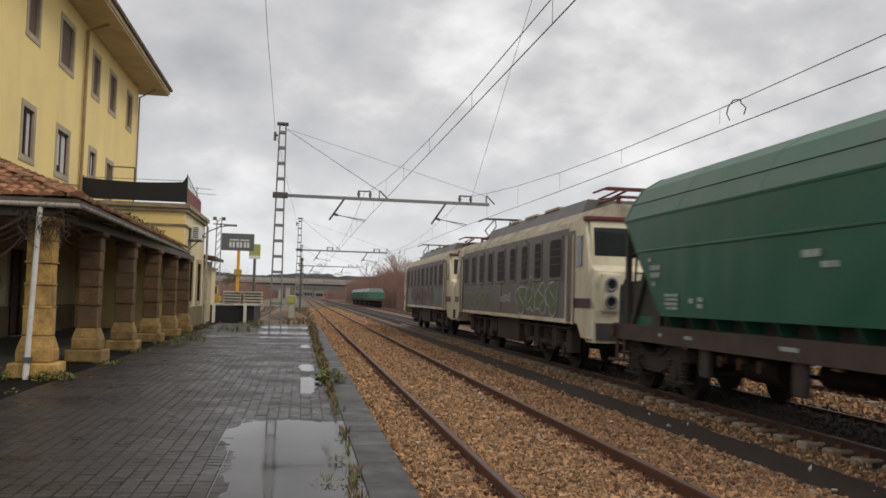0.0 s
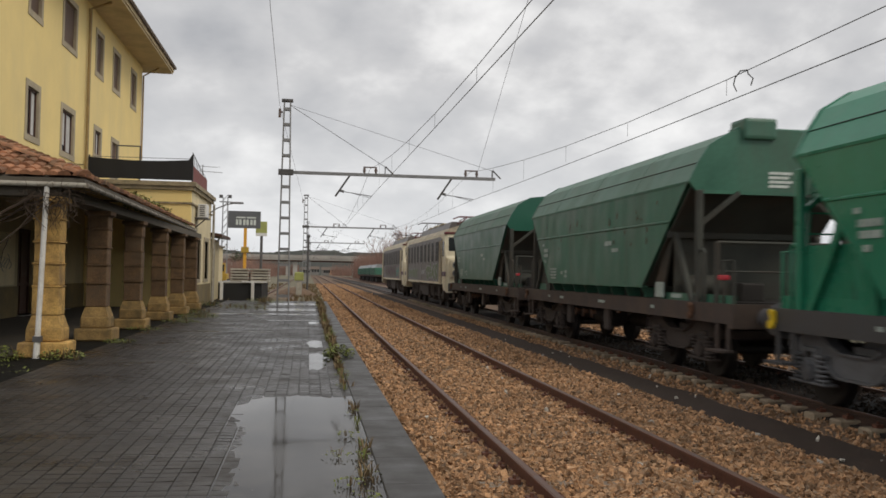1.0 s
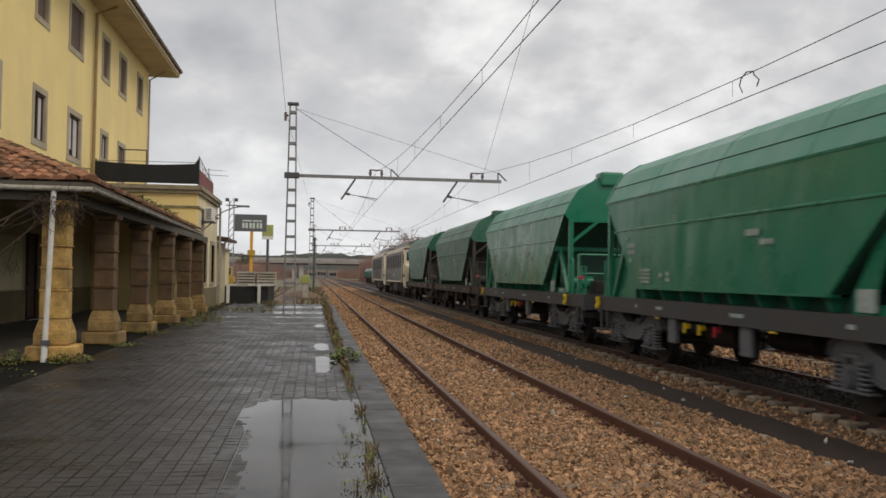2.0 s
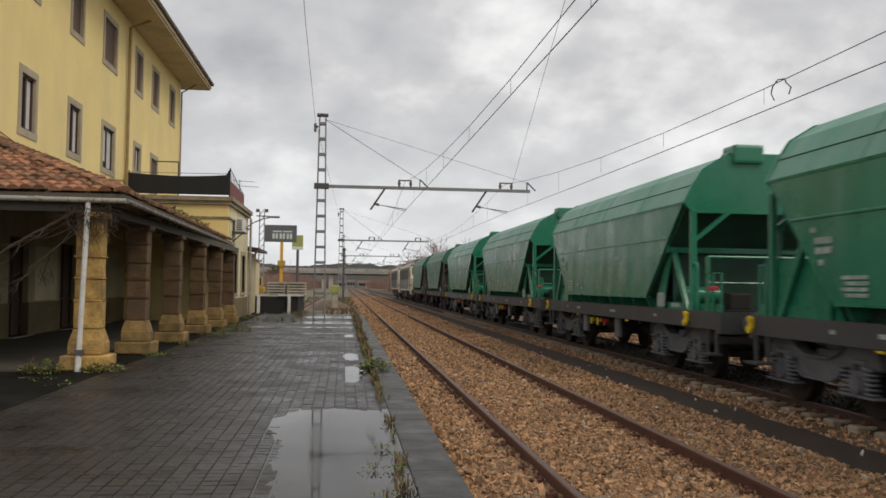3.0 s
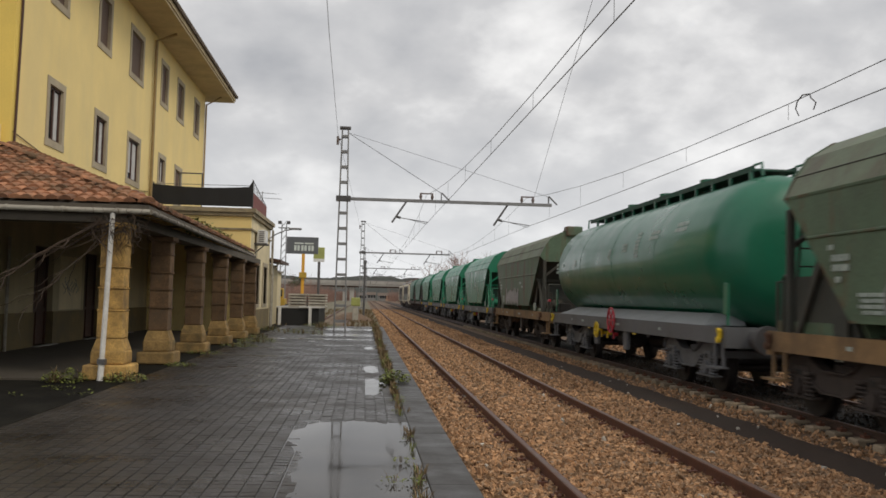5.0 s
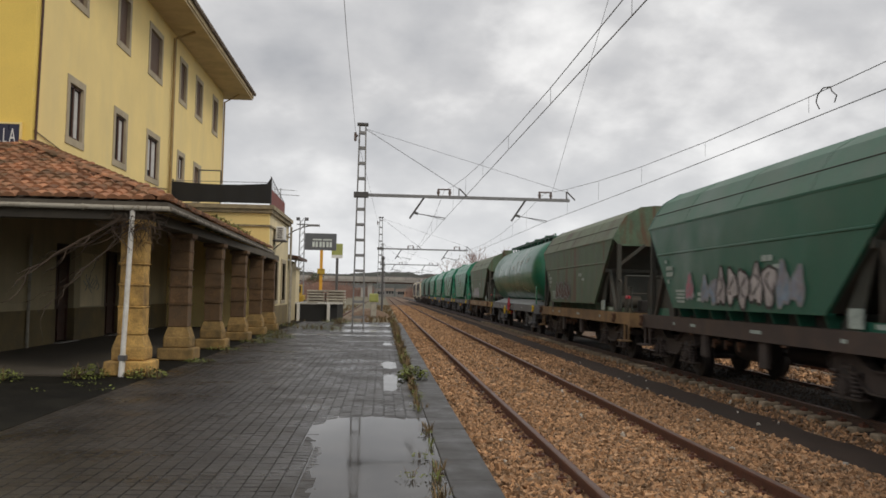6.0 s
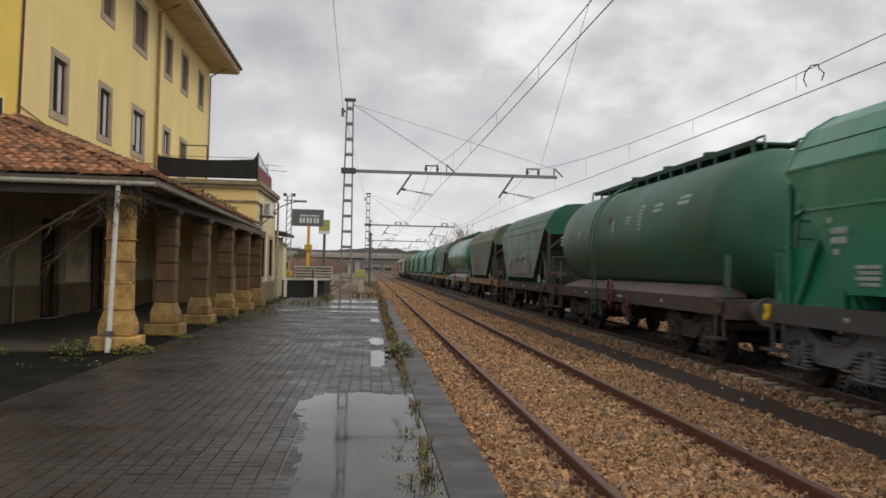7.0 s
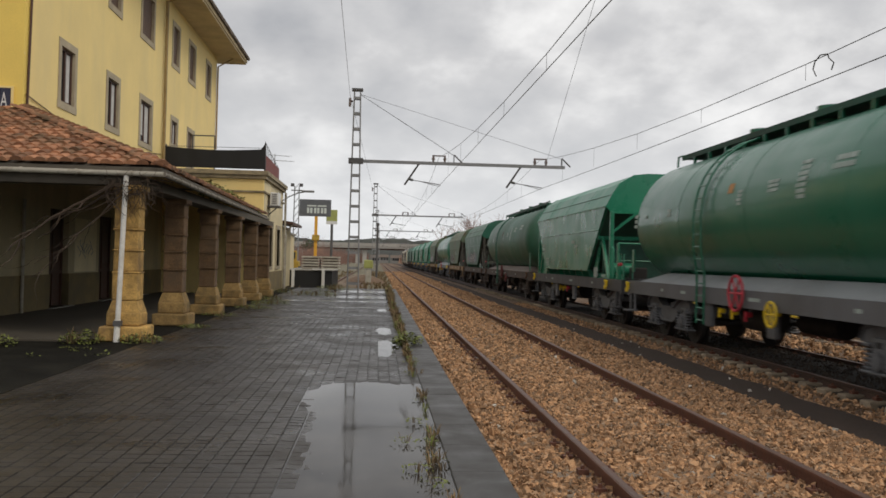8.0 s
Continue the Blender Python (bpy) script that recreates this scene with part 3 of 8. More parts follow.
build_ground()
build_track("track_1", TRACK_1, -12, 400, "nearer rusty railway track on brown ballast", sleeper_top=-0.142)
build_track("track_2", TRACK_2, -12, 400, "farther railway track with exposed sleeper ends", sleeper_top=-0.105, mat="pale_sleeper", steel="dark_rail", reach=1.17)
build_track("track_3", TRACK_3, -12, 300, "rusty siding track beyond the train", sleeper_top=-0.10, until=40)
scatter_stones("ballast_stones", EDGE + 0.02, 5.2, 3.8, 14.0, 62000, 0.032, 0.078, 5, -0.185)
scatter_stones("ballast_stones", EDGE + 0.02, 5.2, 14.0, 48.0, 40000, 0.045, 0.09, 6, -0.185)
scatter_stones("ballast_stones", EDGE + 0.02, 5.2, 48.0, 130.0, 16000, 0.07, 0.14, 12, -0.17)
scatter_stones("ballast_stones", EDGE + 0.02, 5.2, -12.0, 3.8, 16000, 0.055, 0.095, 14, -0.185)
scatter_stones("oily_stones", 7.05, 9.2, -12.0, 6.0, 3500, 0.045, 0.085, 15, -0.105, "shade_stone")
scatter_stones("ballast_stones", 9.2, 15.5, -12.0, 6.0, 5000, 0.06, 0.12, 16, -0.155)
scatter_stones("ballast_stones", 5.92, 6.80, 6.0, 40.0, 4200, 0.035, 0.07, 7, -0.21)
scatter_stones("oily_stones", 7.05, 9.2, 6.0, 30.0, 8000, 0.035, 0.075, 9, -0.105, "shade_stone")
scatter_stones("ballast_stones", 9.2, 15.5, 6.0, 40.0, 9000, 0.06, 0.12, 8, -0.155)
scatter_stones("pale_stones", 4.9, 6.0, 6.0, 26.0, 22, 0.03, 0.08, 21, -0.13, "pale_stone")
scatter_stones("pale_stones", EDGE + 0.1, 5.0, 4.0, 22.0, 45, 0.04, 0.09, 22, -0.15, "pale_stone")
# bed whose dark colour stands in for shade under the wagons
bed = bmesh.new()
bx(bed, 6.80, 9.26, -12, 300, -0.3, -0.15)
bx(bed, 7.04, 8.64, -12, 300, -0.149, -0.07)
solid("oily_bed", bed, M["oily_bed"], "ballast under the farther track, darkened for the train's shade", "ballast", kind="structure")


WATER = -0.009


def build_platform():
    p = thing("platform", "wet low station platform of dark paving and asphalt", "platform", kind="structure")
    part("asphalt", block(-30, -4.31, -12, 50, -0.5, -0.004), M["asphalt"], p, "dark wet asphalt apron")
    part("bedding", block(-4.31, 0.62, -12, 50, -0.5, -0.0115), M["coping"], p)
    # coping slabs
    me = mesh_of("coping_slab", soft_box(0.622, EDGE, -0.4985, 0.4985, -0.35, 0.004, 0.006, 1), M["coping"])
    for k in range(62):
        o = new("coping_slab", me)
        o.parent = p
        o.location = (0.006 * noise.noise((k * 1.7, 0, 0)), -12 + k + 0.5, 0.004 * noise.noise((k * 2.3, 5, 0)))
    # pale cross strips in the paving
    for y, x0, x1, w in ((24.5, -4.2, -0.9, 0.16), (30.2, -1.6, 0.45, 0.35), (34.5, -3.6, 0.45, 0.9), (38.5, -2.2, 0.45, 2.4), (45, -2.6, 0.5, 3.0)):
        part("concrete_strip", block(x0, x1, y - w / 2, y + w / 2, -0.016, 0.004), M["wet_concrete"], p, "pale wet concrete strip")
    return p


platform = build_platform()


# ---- station building ----
FACE = -9.3          # plane of the facade towards the tracks
B0, B1 = 23.8, 50.8  # its ends along the line
TOP = 12.75


def window_in(parent, y0, y1, z0, z1, kind):
    """A window in the facade: stone surround, and glass with curtains or a closed shutter."""
    w = 0.21
    v = new("window")
    v.parent = parent
    bm = bmesh.new()
    for a, b, c, d in ((y0, y1, z1 - w, z1), (y0 - 0.03, y1 + 0.03, z0, z0 + w), (y0, y0 + w, z0 + w, z1 - w), (y1 - w, y1, z0 + w, z1 - w)):
        bx(bm, FACE - 0.22, FACE + 0.03, a, b, c, d)
    part("surround", bm, M["stone_trim"], v, "plain stone window surround")
    a, b, c, d = y0 + w, y1 - w, z0 + w, z1 - w
    if kind == "shutter":
        n = int((d - c) / 0.05)
        wave = [(FACE - (0.105, 0.085, 0.085, 0.105)[k % 4], c + (d - c) * (k // 4 + (0.0, 0.12, 0.75, 0.88)[k % 4]) / n) for k in range(4 * n)]
        bm = bmesh.new()
        prism(bm, [(FACE - 0.13, c)] + wave + [(FACE - 0.105, d), (FACE - 0.13, d)], a, b)
        part("roller_shutter", bm, M["shutter"], v, "closed brown roller shutter")
    else:
        part("pane", block(FACE - 0.12, FACE - 0.105, a, b, c, d), M["glass"], v)
        bm = bmesh.new()
        m = (a + b) / 2
        for q in ((a, a + 0.07, c, d), (b - 0.07, b, c, d), (m - 0.05, m + 0.05, c, d), (a, b, c, c + 0.07), (a, b, d - 0.07, d)):
            bx(bm, FACE - 0.10, FACE - 0.06, q[0], q[1], q[2], q[3])
        part("window_frame", bm, M["wood_dark"], v, "dark window frame")
        part("curtain", block(FACE - 0.104, FACE - 0.1035, m + 0.06, b - 0.1, c + 0.09, d - 0.1), M["curtain"], v, "pale net curtain")
        if kind == "both":
            part("curtain", block(FACE - 0.104, FACE - 0.1035, a + 0.1, m - 0.06, c + 0.3, d - 0.1), M["curtain"], v, "pale net curtain")
    return v


WINDOWS = [  # y0, y1, z0, z1, kind
    (26.25, 27.8, 5.82, 7.85, "curtain"), (30.72, 32.35, 5.82, 7.85, "curtain"), (34.9, 36.95, 5.82, 7.85, "both"),
    (40.05, 41.55, 6.4, 7.85, "both"), (43.45, 45.2, 5.82, 7.82, "shutter"),
    (26.25, 27.8, 9.97, 12.05, "shutter"), (30.75, 32.35, 9.97, 12.05, "shutter"), (34.8, 36.95, 9.97, 12.05, "shutter"),
    (40.0, 41.55, 9.97, 12.05, "shutter"), (43.4, 45.1, 9.97, 12.05, "shutter"), (47.65, 49.2, 9.97, 12.05, "shutter"),
]


def wall_with_holes(bm, plane, depth, y0, y1, z0, z1, holes):
    """A wall facing +x, cut into strips round its openings."""
    ys = sorted({y0, y1, *[h[0] for h in holes], *[h[1] for h in holes]})
    for a, b in zip(ys, ys[1:]):
        cuts = sorted((h[2], h[3]) for h in holes if h[0] <= a + 1e-6 and h[1] >= b - 1e-6)
        z = z0
        for c, d in cuts:
            if c > z:
                bx(bm, plane - depth, plane, a, b, z, c)
            z = d
        if z1 > z:
            bx(bm, plane - depth, plane, a, b, z, z1)
    bmesh.ops.remove_doubles(bm, verts=bm.verts[:], dist=0.0005)


def build_station():
    s = thing("station_building", "three-storey yellow plastered station building with brown shutters", "building", kind="")
    bm = bmesh.new()
    wall_with_holes(bm, FACE, 0.35, B0 + 0.322, B1, 4.4, TOP, [w[:4] for w in WINDOWS])
    part("front_wall", bm, M["plaster"], s, "yellow plastered wall towards the tracks")
    part("end_wall", block(FACE - 11, FACE - 0.002, B0 - 0.003, B0 + 0.32, 4.4, TOP), M["plaster_end"], s, "deep yellow end wall with peeling patches")
    part("end_wall", block(FACE - 11, FACE - 0.35, B1 - 0.35, B1, 0, TOP), M["plaster"], s)
    part("back_wall", block(FACE - 11.3, FACE - 11, B0, B1, 0, TOP), M["plaster"], s)
    for w in WINDOWS:
        window_in(s, *w)
    # wide eaves, boarded underneath, tiles on top
    e = 1.42
    part("eave", block(FACE - 12.5, FACE + e, B0 - e, B1 + e - 0.05, TOP, TOP + 0.10), M["eave"], s, "boarded ochre soffit of the wide eaves")
    bm = bmesh.new()
    bx(bm, FACE - 12.55, FACE + e + 0.05, B0 - e - 0.05, B1 + e, TOP + 0.10, TOP + 0.30)
    part("fascia", bm, M["eave"], s)
    bm = bmesh.new()
    rx0, rx1, ry0, ry1 = FACE - 12.7, FACE + e + 0.14, B0 - e - 0.14, B1 + e + 0.1
    base = [bm.verts.new(p) for p in ((rx0, ry0, TOP + 0.30), (rx1, ry0, TOP + 0.30), (rx1, ry1, TOP + 0.30), (rx0, ry1, TOP + 0.30))]
    cx = (rx0 + rx1) / 2
    r0, r1 = bm.verts.new((cx, ry0 + 6.5, TOP + 3.0)), bm.verts.new((cx, ry1 - 6.5, TOP + 3.0))
    for f in ((base[0], base[1], r0), (base[1], base[2], r1, r0), (base[2], base[3], r1), (base[3], base[0], r0, r1), base[::-1]):
        bm.faces.new(f)
    part("roof", bm, M["old_tile"], s, "hipped grey-brown tile roof")
    # row of tile ends along the eaves
    bm = bmesh.new()
    y = ry0
    while y < ry1:
        rod(bm, (rx1 - 0.5, y, TOP + 0.50), (rx1 + 0.03, y, TOP + 0.33), 0.09, 6)
        y += 0.24
    part("eave_tiles", bm, M["old_tile"], s, "ends of the clay roof tiles")
    # downpipes and cables
    bm = bmesh.new()
    pipe(bm, [(FACE + 0.95, 38.5, TOP - 0.02), (FACE + 0.12, 38.5, TOP - 0.35), (FACE + 0.12, 38.5, 5.4)], 0.07)
    part("downpipe", bm, M["brown_pipe"], s, "ochre-brown downpipe", True)
    bm = bmesh.new()
    pipe(bm, [(FACE + 0.9, B1 - 0.1, TOP), (FACE + 0.09, B1 - 0.15, TOP - 0.5), (FACE + 0.09, B1 - 0.15, 7.6)], 0.05)
    part("downpipe", bm, M["brown_pipe"], s, "", True)
    bm = bmesh.new()
    pipe(bm, [(FACE + 0.05, B0 + 0.22, TOP), (FACE + 0.05, B0 + 0.3, 9.0), (FACE + 0.05, B0 + 0.16, 5.2)], 0.035)
    pipe(bm, [(FACE + 0.03, B0 + 0.1 + k * 2.9, 5.75 - 0.5 * math.sin(k * 0.7) * (1 if k < 4 else 0.8)) for k in range(6)], 0.014, 5)
    part("cable", bm, M["wood_dark"], s, "dark cable on the wall")
    # station name board on the end wall, cut off in view
    b = thing("name_board", "navy enamel station name board with white capitals", "sign")
    part("board", block(FACE - 3.0, FACE - 0.27, B0 - 0.07, B0 - 0.012, 5.26, 5.86), M["navy"], b)
    bm = bmesh.new()
    for q in ((FACE - 3.05, FACE - 0.22, 5.86, 5.91), (FACE - 3.05, FACE - 0.22, 5.21, 5.26), (FACE - 0.27, FACE - 0.22, 5.26, 5.86), (FACE - 3.05, FACE - 3.0, 5.26, 5.86)):
        bx(bm, q[0], q[1], B0 - 0.085, B0 - 0.012, q[2], q[3])
    part("board_frame", bm, M["plaster"], b, "narrow ochre frame")
    cu = bpy.data.curves.new("lettering", "FONT")
    cu.body, cu.size, cu.extrude, cu.align_x, cu.space_character = "LLA", 0.56, 0.004, "RIGHT", 1.3
    cu.materials.append(M["white"])
    tx = new("lettering", cu)
    tx.parent = b
    tx.matrix_world = pose(FACE - 0.36, B0 - 0.078, 5.36, 90, 0, 0) @ Matrix.Diagonal((0.46, 1.0, 1.0, 1.0))
    return s


station = build_station()


# ---- porch along the building ----
PX, PY = -4.75, 17.42        # first pillar
GX, GY, GZ = -4.1, 17.1, 3.16   # corner of the gutter
GX_END = -4.8              # the eaves run in slightly towards the annexe


def pillar(y, material, label, width=0.45):
    t = thing("porch_pillar", label, "pillar", "sandstone porch pillars", at=(PX, y, 0))
    h = width / 2
    z = 0.0
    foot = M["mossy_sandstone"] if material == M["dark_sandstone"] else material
    for dz, grow in ((0.28, 0.19), (0.26, 0.085)):
        part("plinth", soft_box(-h - grow, h + grow, -h - grow, h + grow, z, z + dz, 0.05, 3), foot, t, "worn mossy plinth block")
        z += dz
    bm = bmesh.new()
    lo = [bm.verts.new((sx * (h + 0.065), sy * (h + 0.065), z)) for sx, sy in ((-1, -1), (1, -1), (1, 1), (-1, 1))]
    hi = [bm.verts.new((sx * h, sy * h, z + 0.22)) for sx, sy in ((-1, -1), (1, -1), (1, 1), (-1, 1))]
    for i in range(4):
        bm.faces.new((lo[i], lo[(i + 1) % 4], hi[(i + 1) % 4], hi[i]))
    bm.faces.new(lo[::-1]); bm.faces.new(hi)
    part("splay", bm, foot, t)
    z += 0.22
    rng = random.Random(int(y * 10))
    for top in (1.30, 1.72, 2.12, 2.54, 2.83):
        g = rng.uniform(-0.008, 0.012)
        part("stone_block", soft_box(-h - g, h + g, -h - g, h + g, z + 0.008, top - 0.02, 0.022), material, t)
        part("joint_band", soft_box(-h - 0.022, h + 0.022, -h - 0.022, h + 0.022, top - 0.024, top + 0.008, 0.008, 1), material, t)
        z = top
    part("capital", soft_box(-h - 0.07, h + 0.07, -h - 0.07, h + 0.07, 2.84, 2.95, 0.03), material, t)
    return t


# pillars after the first take the sandstone copy with shade in its colour
for y, m, lab in ((17.42, "sandstone", "bright yellow sandstone pillar with a white downpipe in front"), (21.35, "dark_sandstone", "brown sandstone porch pillar, darkened for shade"),
                  (25.5, "dark_sandstone", "brown sandstone porch pillar, darkened for shade"), (29.8, "dark_sandstone", "brown sandstone porch pillar, darkened for shade"), (33.8, "dark_sandstone", "brown sandstone porch pillar, darkened for shade"), (37.6, "dark_sandstone", "brown sandstone porch pillar, darkened for shade")):
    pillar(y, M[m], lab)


def build_porch():
    p = thing("porch", "long tiled porch roof on pillars along the station", "porch roof")
    zt = 5.2
    # inner wall with doors, wainscot
    doors = [(26.0, 27.55, 0.05, 2.9), (30.5, 32.3, 0.05, 2.9), (34.9, 36.3, 0.05, 2.9)]
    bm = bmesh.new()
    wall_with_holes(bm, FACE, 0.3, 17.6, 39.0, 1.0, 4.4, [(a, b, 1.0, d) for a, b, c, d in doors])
    part("inner_wall", bm, M["dimmed_plaster"], p, "pale dirty plaster wall under the porch, darkened for shade")
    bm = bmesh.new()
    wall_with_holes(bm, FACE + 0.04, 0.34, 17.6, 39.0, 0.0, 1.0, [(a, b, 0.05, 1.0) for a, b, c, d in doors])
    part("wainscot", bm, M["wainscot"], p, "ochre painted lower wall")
    patch = part("wall_patch", block(FACE + 0.001, FACE + 0.006, 28.1, 30.2, 1.04, 2.7), M["annexe"], p, "paler repainted patch of wall")
    rng = random.Random(17)
    for k in range(7):
        bm = bmesh.new()
        y, z = 28.5 + 0.2 * k, 1.5 + rng.uniform(-0.1, 0.15)
        pipe(bm, [(FACE + 0.008, y + 0.16 * math.sin(q * 0.9 + k), z + 0.09 * q * (1 if k % 2 else 0.7)) for q in range(6)], 0.012, 4)
        part("scrawl", bm, M["graffiti_line"], patch, "thin grey scrawled line")
    for a, b, c, d in doors:
        dd = part("door", block(FACE - 0.26, FACE - 0.2, a, b, c, d), M["wood_dark"], p, "dark brown wooden door")
        bm = bmesh.new()
        for q in ((a, a + 0.1, c, d), (b - 0.1, b, c, d), (a, b, d - 0.1, d), ((a + b) / 2 - 0.05, (a + b) / 2 + 0.05, c, d), (a, b, 1.0, 1.1)):
            bx(bm, FACE - 0.2, FACE - 0.16, *q)
        part("door_frame", bm, M["wood_dark"], dd)
        part("doorstep", block(FACE - 0.3, FACE + 0.2, a - 0.1, b + 0.1, 0.0, 0.05), M["concrete"], p)
    bm = bmesh.new()
    rod(bm, (FACE + 0.09, 23.9, 0), (FACE + 0.09, 23.9, 3.0), 0.045)
    part("wall_pipe", bm, M["gutter"], p)
    part("porch_floor", block(FACE + 0.04, -5.3, 16.9, 39.0, -0.02, 0.03), M["porch_floor"], p, "raised dirty concrete floor of the porch, darkened for shade")
    # unseen wall, added only to keep light out of the porch
    part("return_wall", block(-22, FACE - 0.31, 17.6, 17.9, 0, 4.4), M["dimmed_plaster"], p)
    # beams and boarded underside: two slopes meeting at a hip
    def roof_pts(dz, grow=0.0):
        gx, gy = GX + grow, GY - grow
        return {"c": (gx, gy, GZ + dz), "e": (GX_END + grow, 38.95, GZ + 0.12 + dz), "we": (FACE, 38.95, zt + 0.25 + dz), "wc": (FACE, B0, zt + dz), "l": (-22, gy, GZ + dz), "wl": (-22, B0, zt + dz)}
    bm = bmesh.new()
    a, b = {k: bm.verts.new(v) for k, v in roof_pts(0.02).items()}, {k: bm.verts.new(v) for k, v in roof_pts(0.12).items()}
    for q in (a, b):
        bm.faces.new((q["c"], q["e"], q["we"], q["wc"]))
        bm.faces.new((q["c"], q["wc"], q["wl"], q["l"]))
    rim = ["c", "e", "we", "wc", "wl", "l"]
    for i, j in (("c", "e"), ("e", "we"), ("we", "wc"), ("wc", "wl"), ("wl", "l"), ("l", "c")):
        bm.faces.new((a[i], a[j], b[j], b[i]))
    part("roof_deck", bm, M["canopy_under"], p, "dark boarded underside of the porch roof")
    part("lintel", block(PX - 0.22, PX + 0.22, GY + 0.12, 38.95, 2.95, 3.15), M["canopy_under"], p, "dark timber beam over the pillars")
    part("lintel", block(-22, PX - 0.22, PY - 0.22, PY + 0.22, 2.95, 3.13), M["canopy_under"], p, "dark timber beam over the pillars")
    # gutters
    for pts in ([(GX + 0.04, GY - 0.04, GZ - 0.005), (GX_END + 0.04, 38.9, GZ + 0.11)], [(GX + 0.04, GY - 0.04, GZ - 0.005), (-22, GY - 0.04, GZ + 0.06)]):
        bm = bmesh.new()
        rod(bm, pts[0], pts[1], 0.05, 10)
        L = (Vector(pts[1]) - Vector(pts[0])).length
        k = 0.6
        while k < L:
            c = Vector(pts[0]).lerp(Vector(pts[1]), k / L)
            d = (Vector(pts[1]) - Vector(pts[0])).normalized() * 0.02
            rod(bm, c - d, c + d, 0.06, 10)
            k += 1.0
        part("gutter", bm, M["gutter"] if pts[1][0] < -20 else M["dark_gutter"], p, "dirty white gutter" if pts[1][0] < -20 else "grimy grey-brown gutter", True)
    bm = bmesh.new()
    pipe(bm, [(-4.74, GY - 0.02, GZ - 0.02), (-4.75, GY - 0.03, GZ - 0.2), (-4.79, GY - 0.15, 0.42)], 0.048, 10)
    pipe(bm, [(-4.79, GY - 0.15, 0.42), (-4.80, GY - 0.18, 0.0)], 0.056, 10)
    part("downpipe", bm, M["white_pipe"], p, "white downpipe on the first pillar", True)
    part("pipe_collar", block(-4.86, -4.72, GY - 0.22, GY - 0.08, 0.30, 0.40), M["dark_steel"], p)
    return p


porch = build_porch()


def build_roof_tiles():
    """Curved clay tiles laid in courses down both slopes of the porch roof."""
    verts, faces = [], []
    rng = random.Random(11)
    seg = 5

    def tile(o, u, v, n, r, length):
        k = len(verts)
        for i in range(2):
            for s in range(seg + 1):
                a = math.pi * s / seg
                rr = r * (1.0 if i == 0 else 0.84)
                pnt = o + v * (length * i) + u * (rr * math.cos(a)) + n * (rr * 0.75 * math.sin(a) + (0.03 if i == 0 else 0.0))
                verts.append(tuple(pnt))
        for s in range(seg):
            faces.append((k + s, k + s + 1, k + seg + 2 + s, k + seg + 1 + s))
        faces.append(tuple(k + s for s in range(seg + 1)))

    zt = 5.2
    slopes = [
        (Vector((GX, GY, GZ + 0.13)), Vector((GX_END - GX, 38.95 - GY, 0.12)).normalized(), Vector((FACE, 24.0, zt + 0.12)), "front"),
        (Vector((GX, GY, GZ + 0.13)), Vector((-1, 0, 0)), Vector((FACE, 24.1, zt + 0.12)), "end"),
    ]
    for origin, u, top, which in slopes:
        run = Vector((-1, 0, 0)) if which == "front" else Vector((0, 1, 0))
        depth = (GX - FACE) if which == "front" else (B0 - GY)
        width = 21.7 if which == "front" else 9.0
        rise = zt - GZ
        v = (run * depth + Vector((0, 0, rise))).normalized()
        n = u.cross(v)
        if n.z < 0:
            n = -n
        slope_len = math.hypot(depth, rise)
        rows = int(slope_len / 0.36)
        cols = int(width / 0.235)
        for j in range(rows):
            for i in range(cols):
                along, up = i * 0.235 + 0.1, j * 0.36
                f = up / slope_len
                # the hip runs from the gutter corner to the corner of the house
                hip = f * ((B0 - GY) if which == "front" else (GX - FACE))
                if along < hip:
                    continue
                o = origin + u * along + v * up + n * rng.uniform(0, 0.03)
                tile(o + u * rng.uniform(-0.03, 0.03), u, v, n, 0.118, 0.43)
    # ridge tiles along the hip
    a, b = Vector((GX, GY, GZ + 0.16)), Vector((FACE, B0, zt + 0.2))
    d = (b - a).normalized()
    side = d.cross(Vector((0, 0, 1))).normalized()
    up = side.cross(d)
    for k in range(int((b - a).length / 0.36)):
        tile(a + d * (k * 0.36), side, d, up, 0.13, 0.42)
    ob = new("roof_tiles", raw_mesh("roof_tiles", verts, faces, M["roof_tile"]))
    ob.parent = porch
    ob["label"] = "weathered orange-brown clay tiles with moss"
    ob["kind"] = "stuff"


build_roof_tiles()

# ---- overhead line ----
def lattice_mast(x, y, h, name="catenary_mast"):
    t = thing(name, "grey lattice steel catenary mast with a long cross beam", "catenary mast", "catenary masts", at=(x, y, 0))
    w0, w1 = 0.26, 0.14
    for sx in (-1, 1):
        for sy in (-1, 1):
            bm = bmesh.new()
            rod(bm, (sx * w0, sy * 0.16, -0.1), (sx * w1, sy * 0.10, h), 0.035, 4)
            part("mast_leg", bm, M["steel"], t)
    k = 0
    z = 0.5
    while z < h:
        f = z / h
        w = w0 + (w1 - w0) * f
        for sy in (-0.15, 0.15):
            part("batten", block(-w - 0.02, w + 0.02, sy - 0.01, sy + 0.01, z - 0.06, z + 0.06), M["steel"], t)
        z += 0.72
    part("cap", soft_box(-0.26, 0.26, -0.16, 0.16, h - 0.02, h + 0.10, 0.02), M["dark_steel"], t)
    bm = bmesh.new()
    rod(bm, (-0.20, 0, h - 0.5), (-0.34, 0, h - 0.5), 0.05, 6)
    rod(bm, (-0.34, 0, h - 0.35), (-0.34, 0, h - 0.75), 0.06, 8)
    part("insulator", bm, M["insulator"], t)
    return t


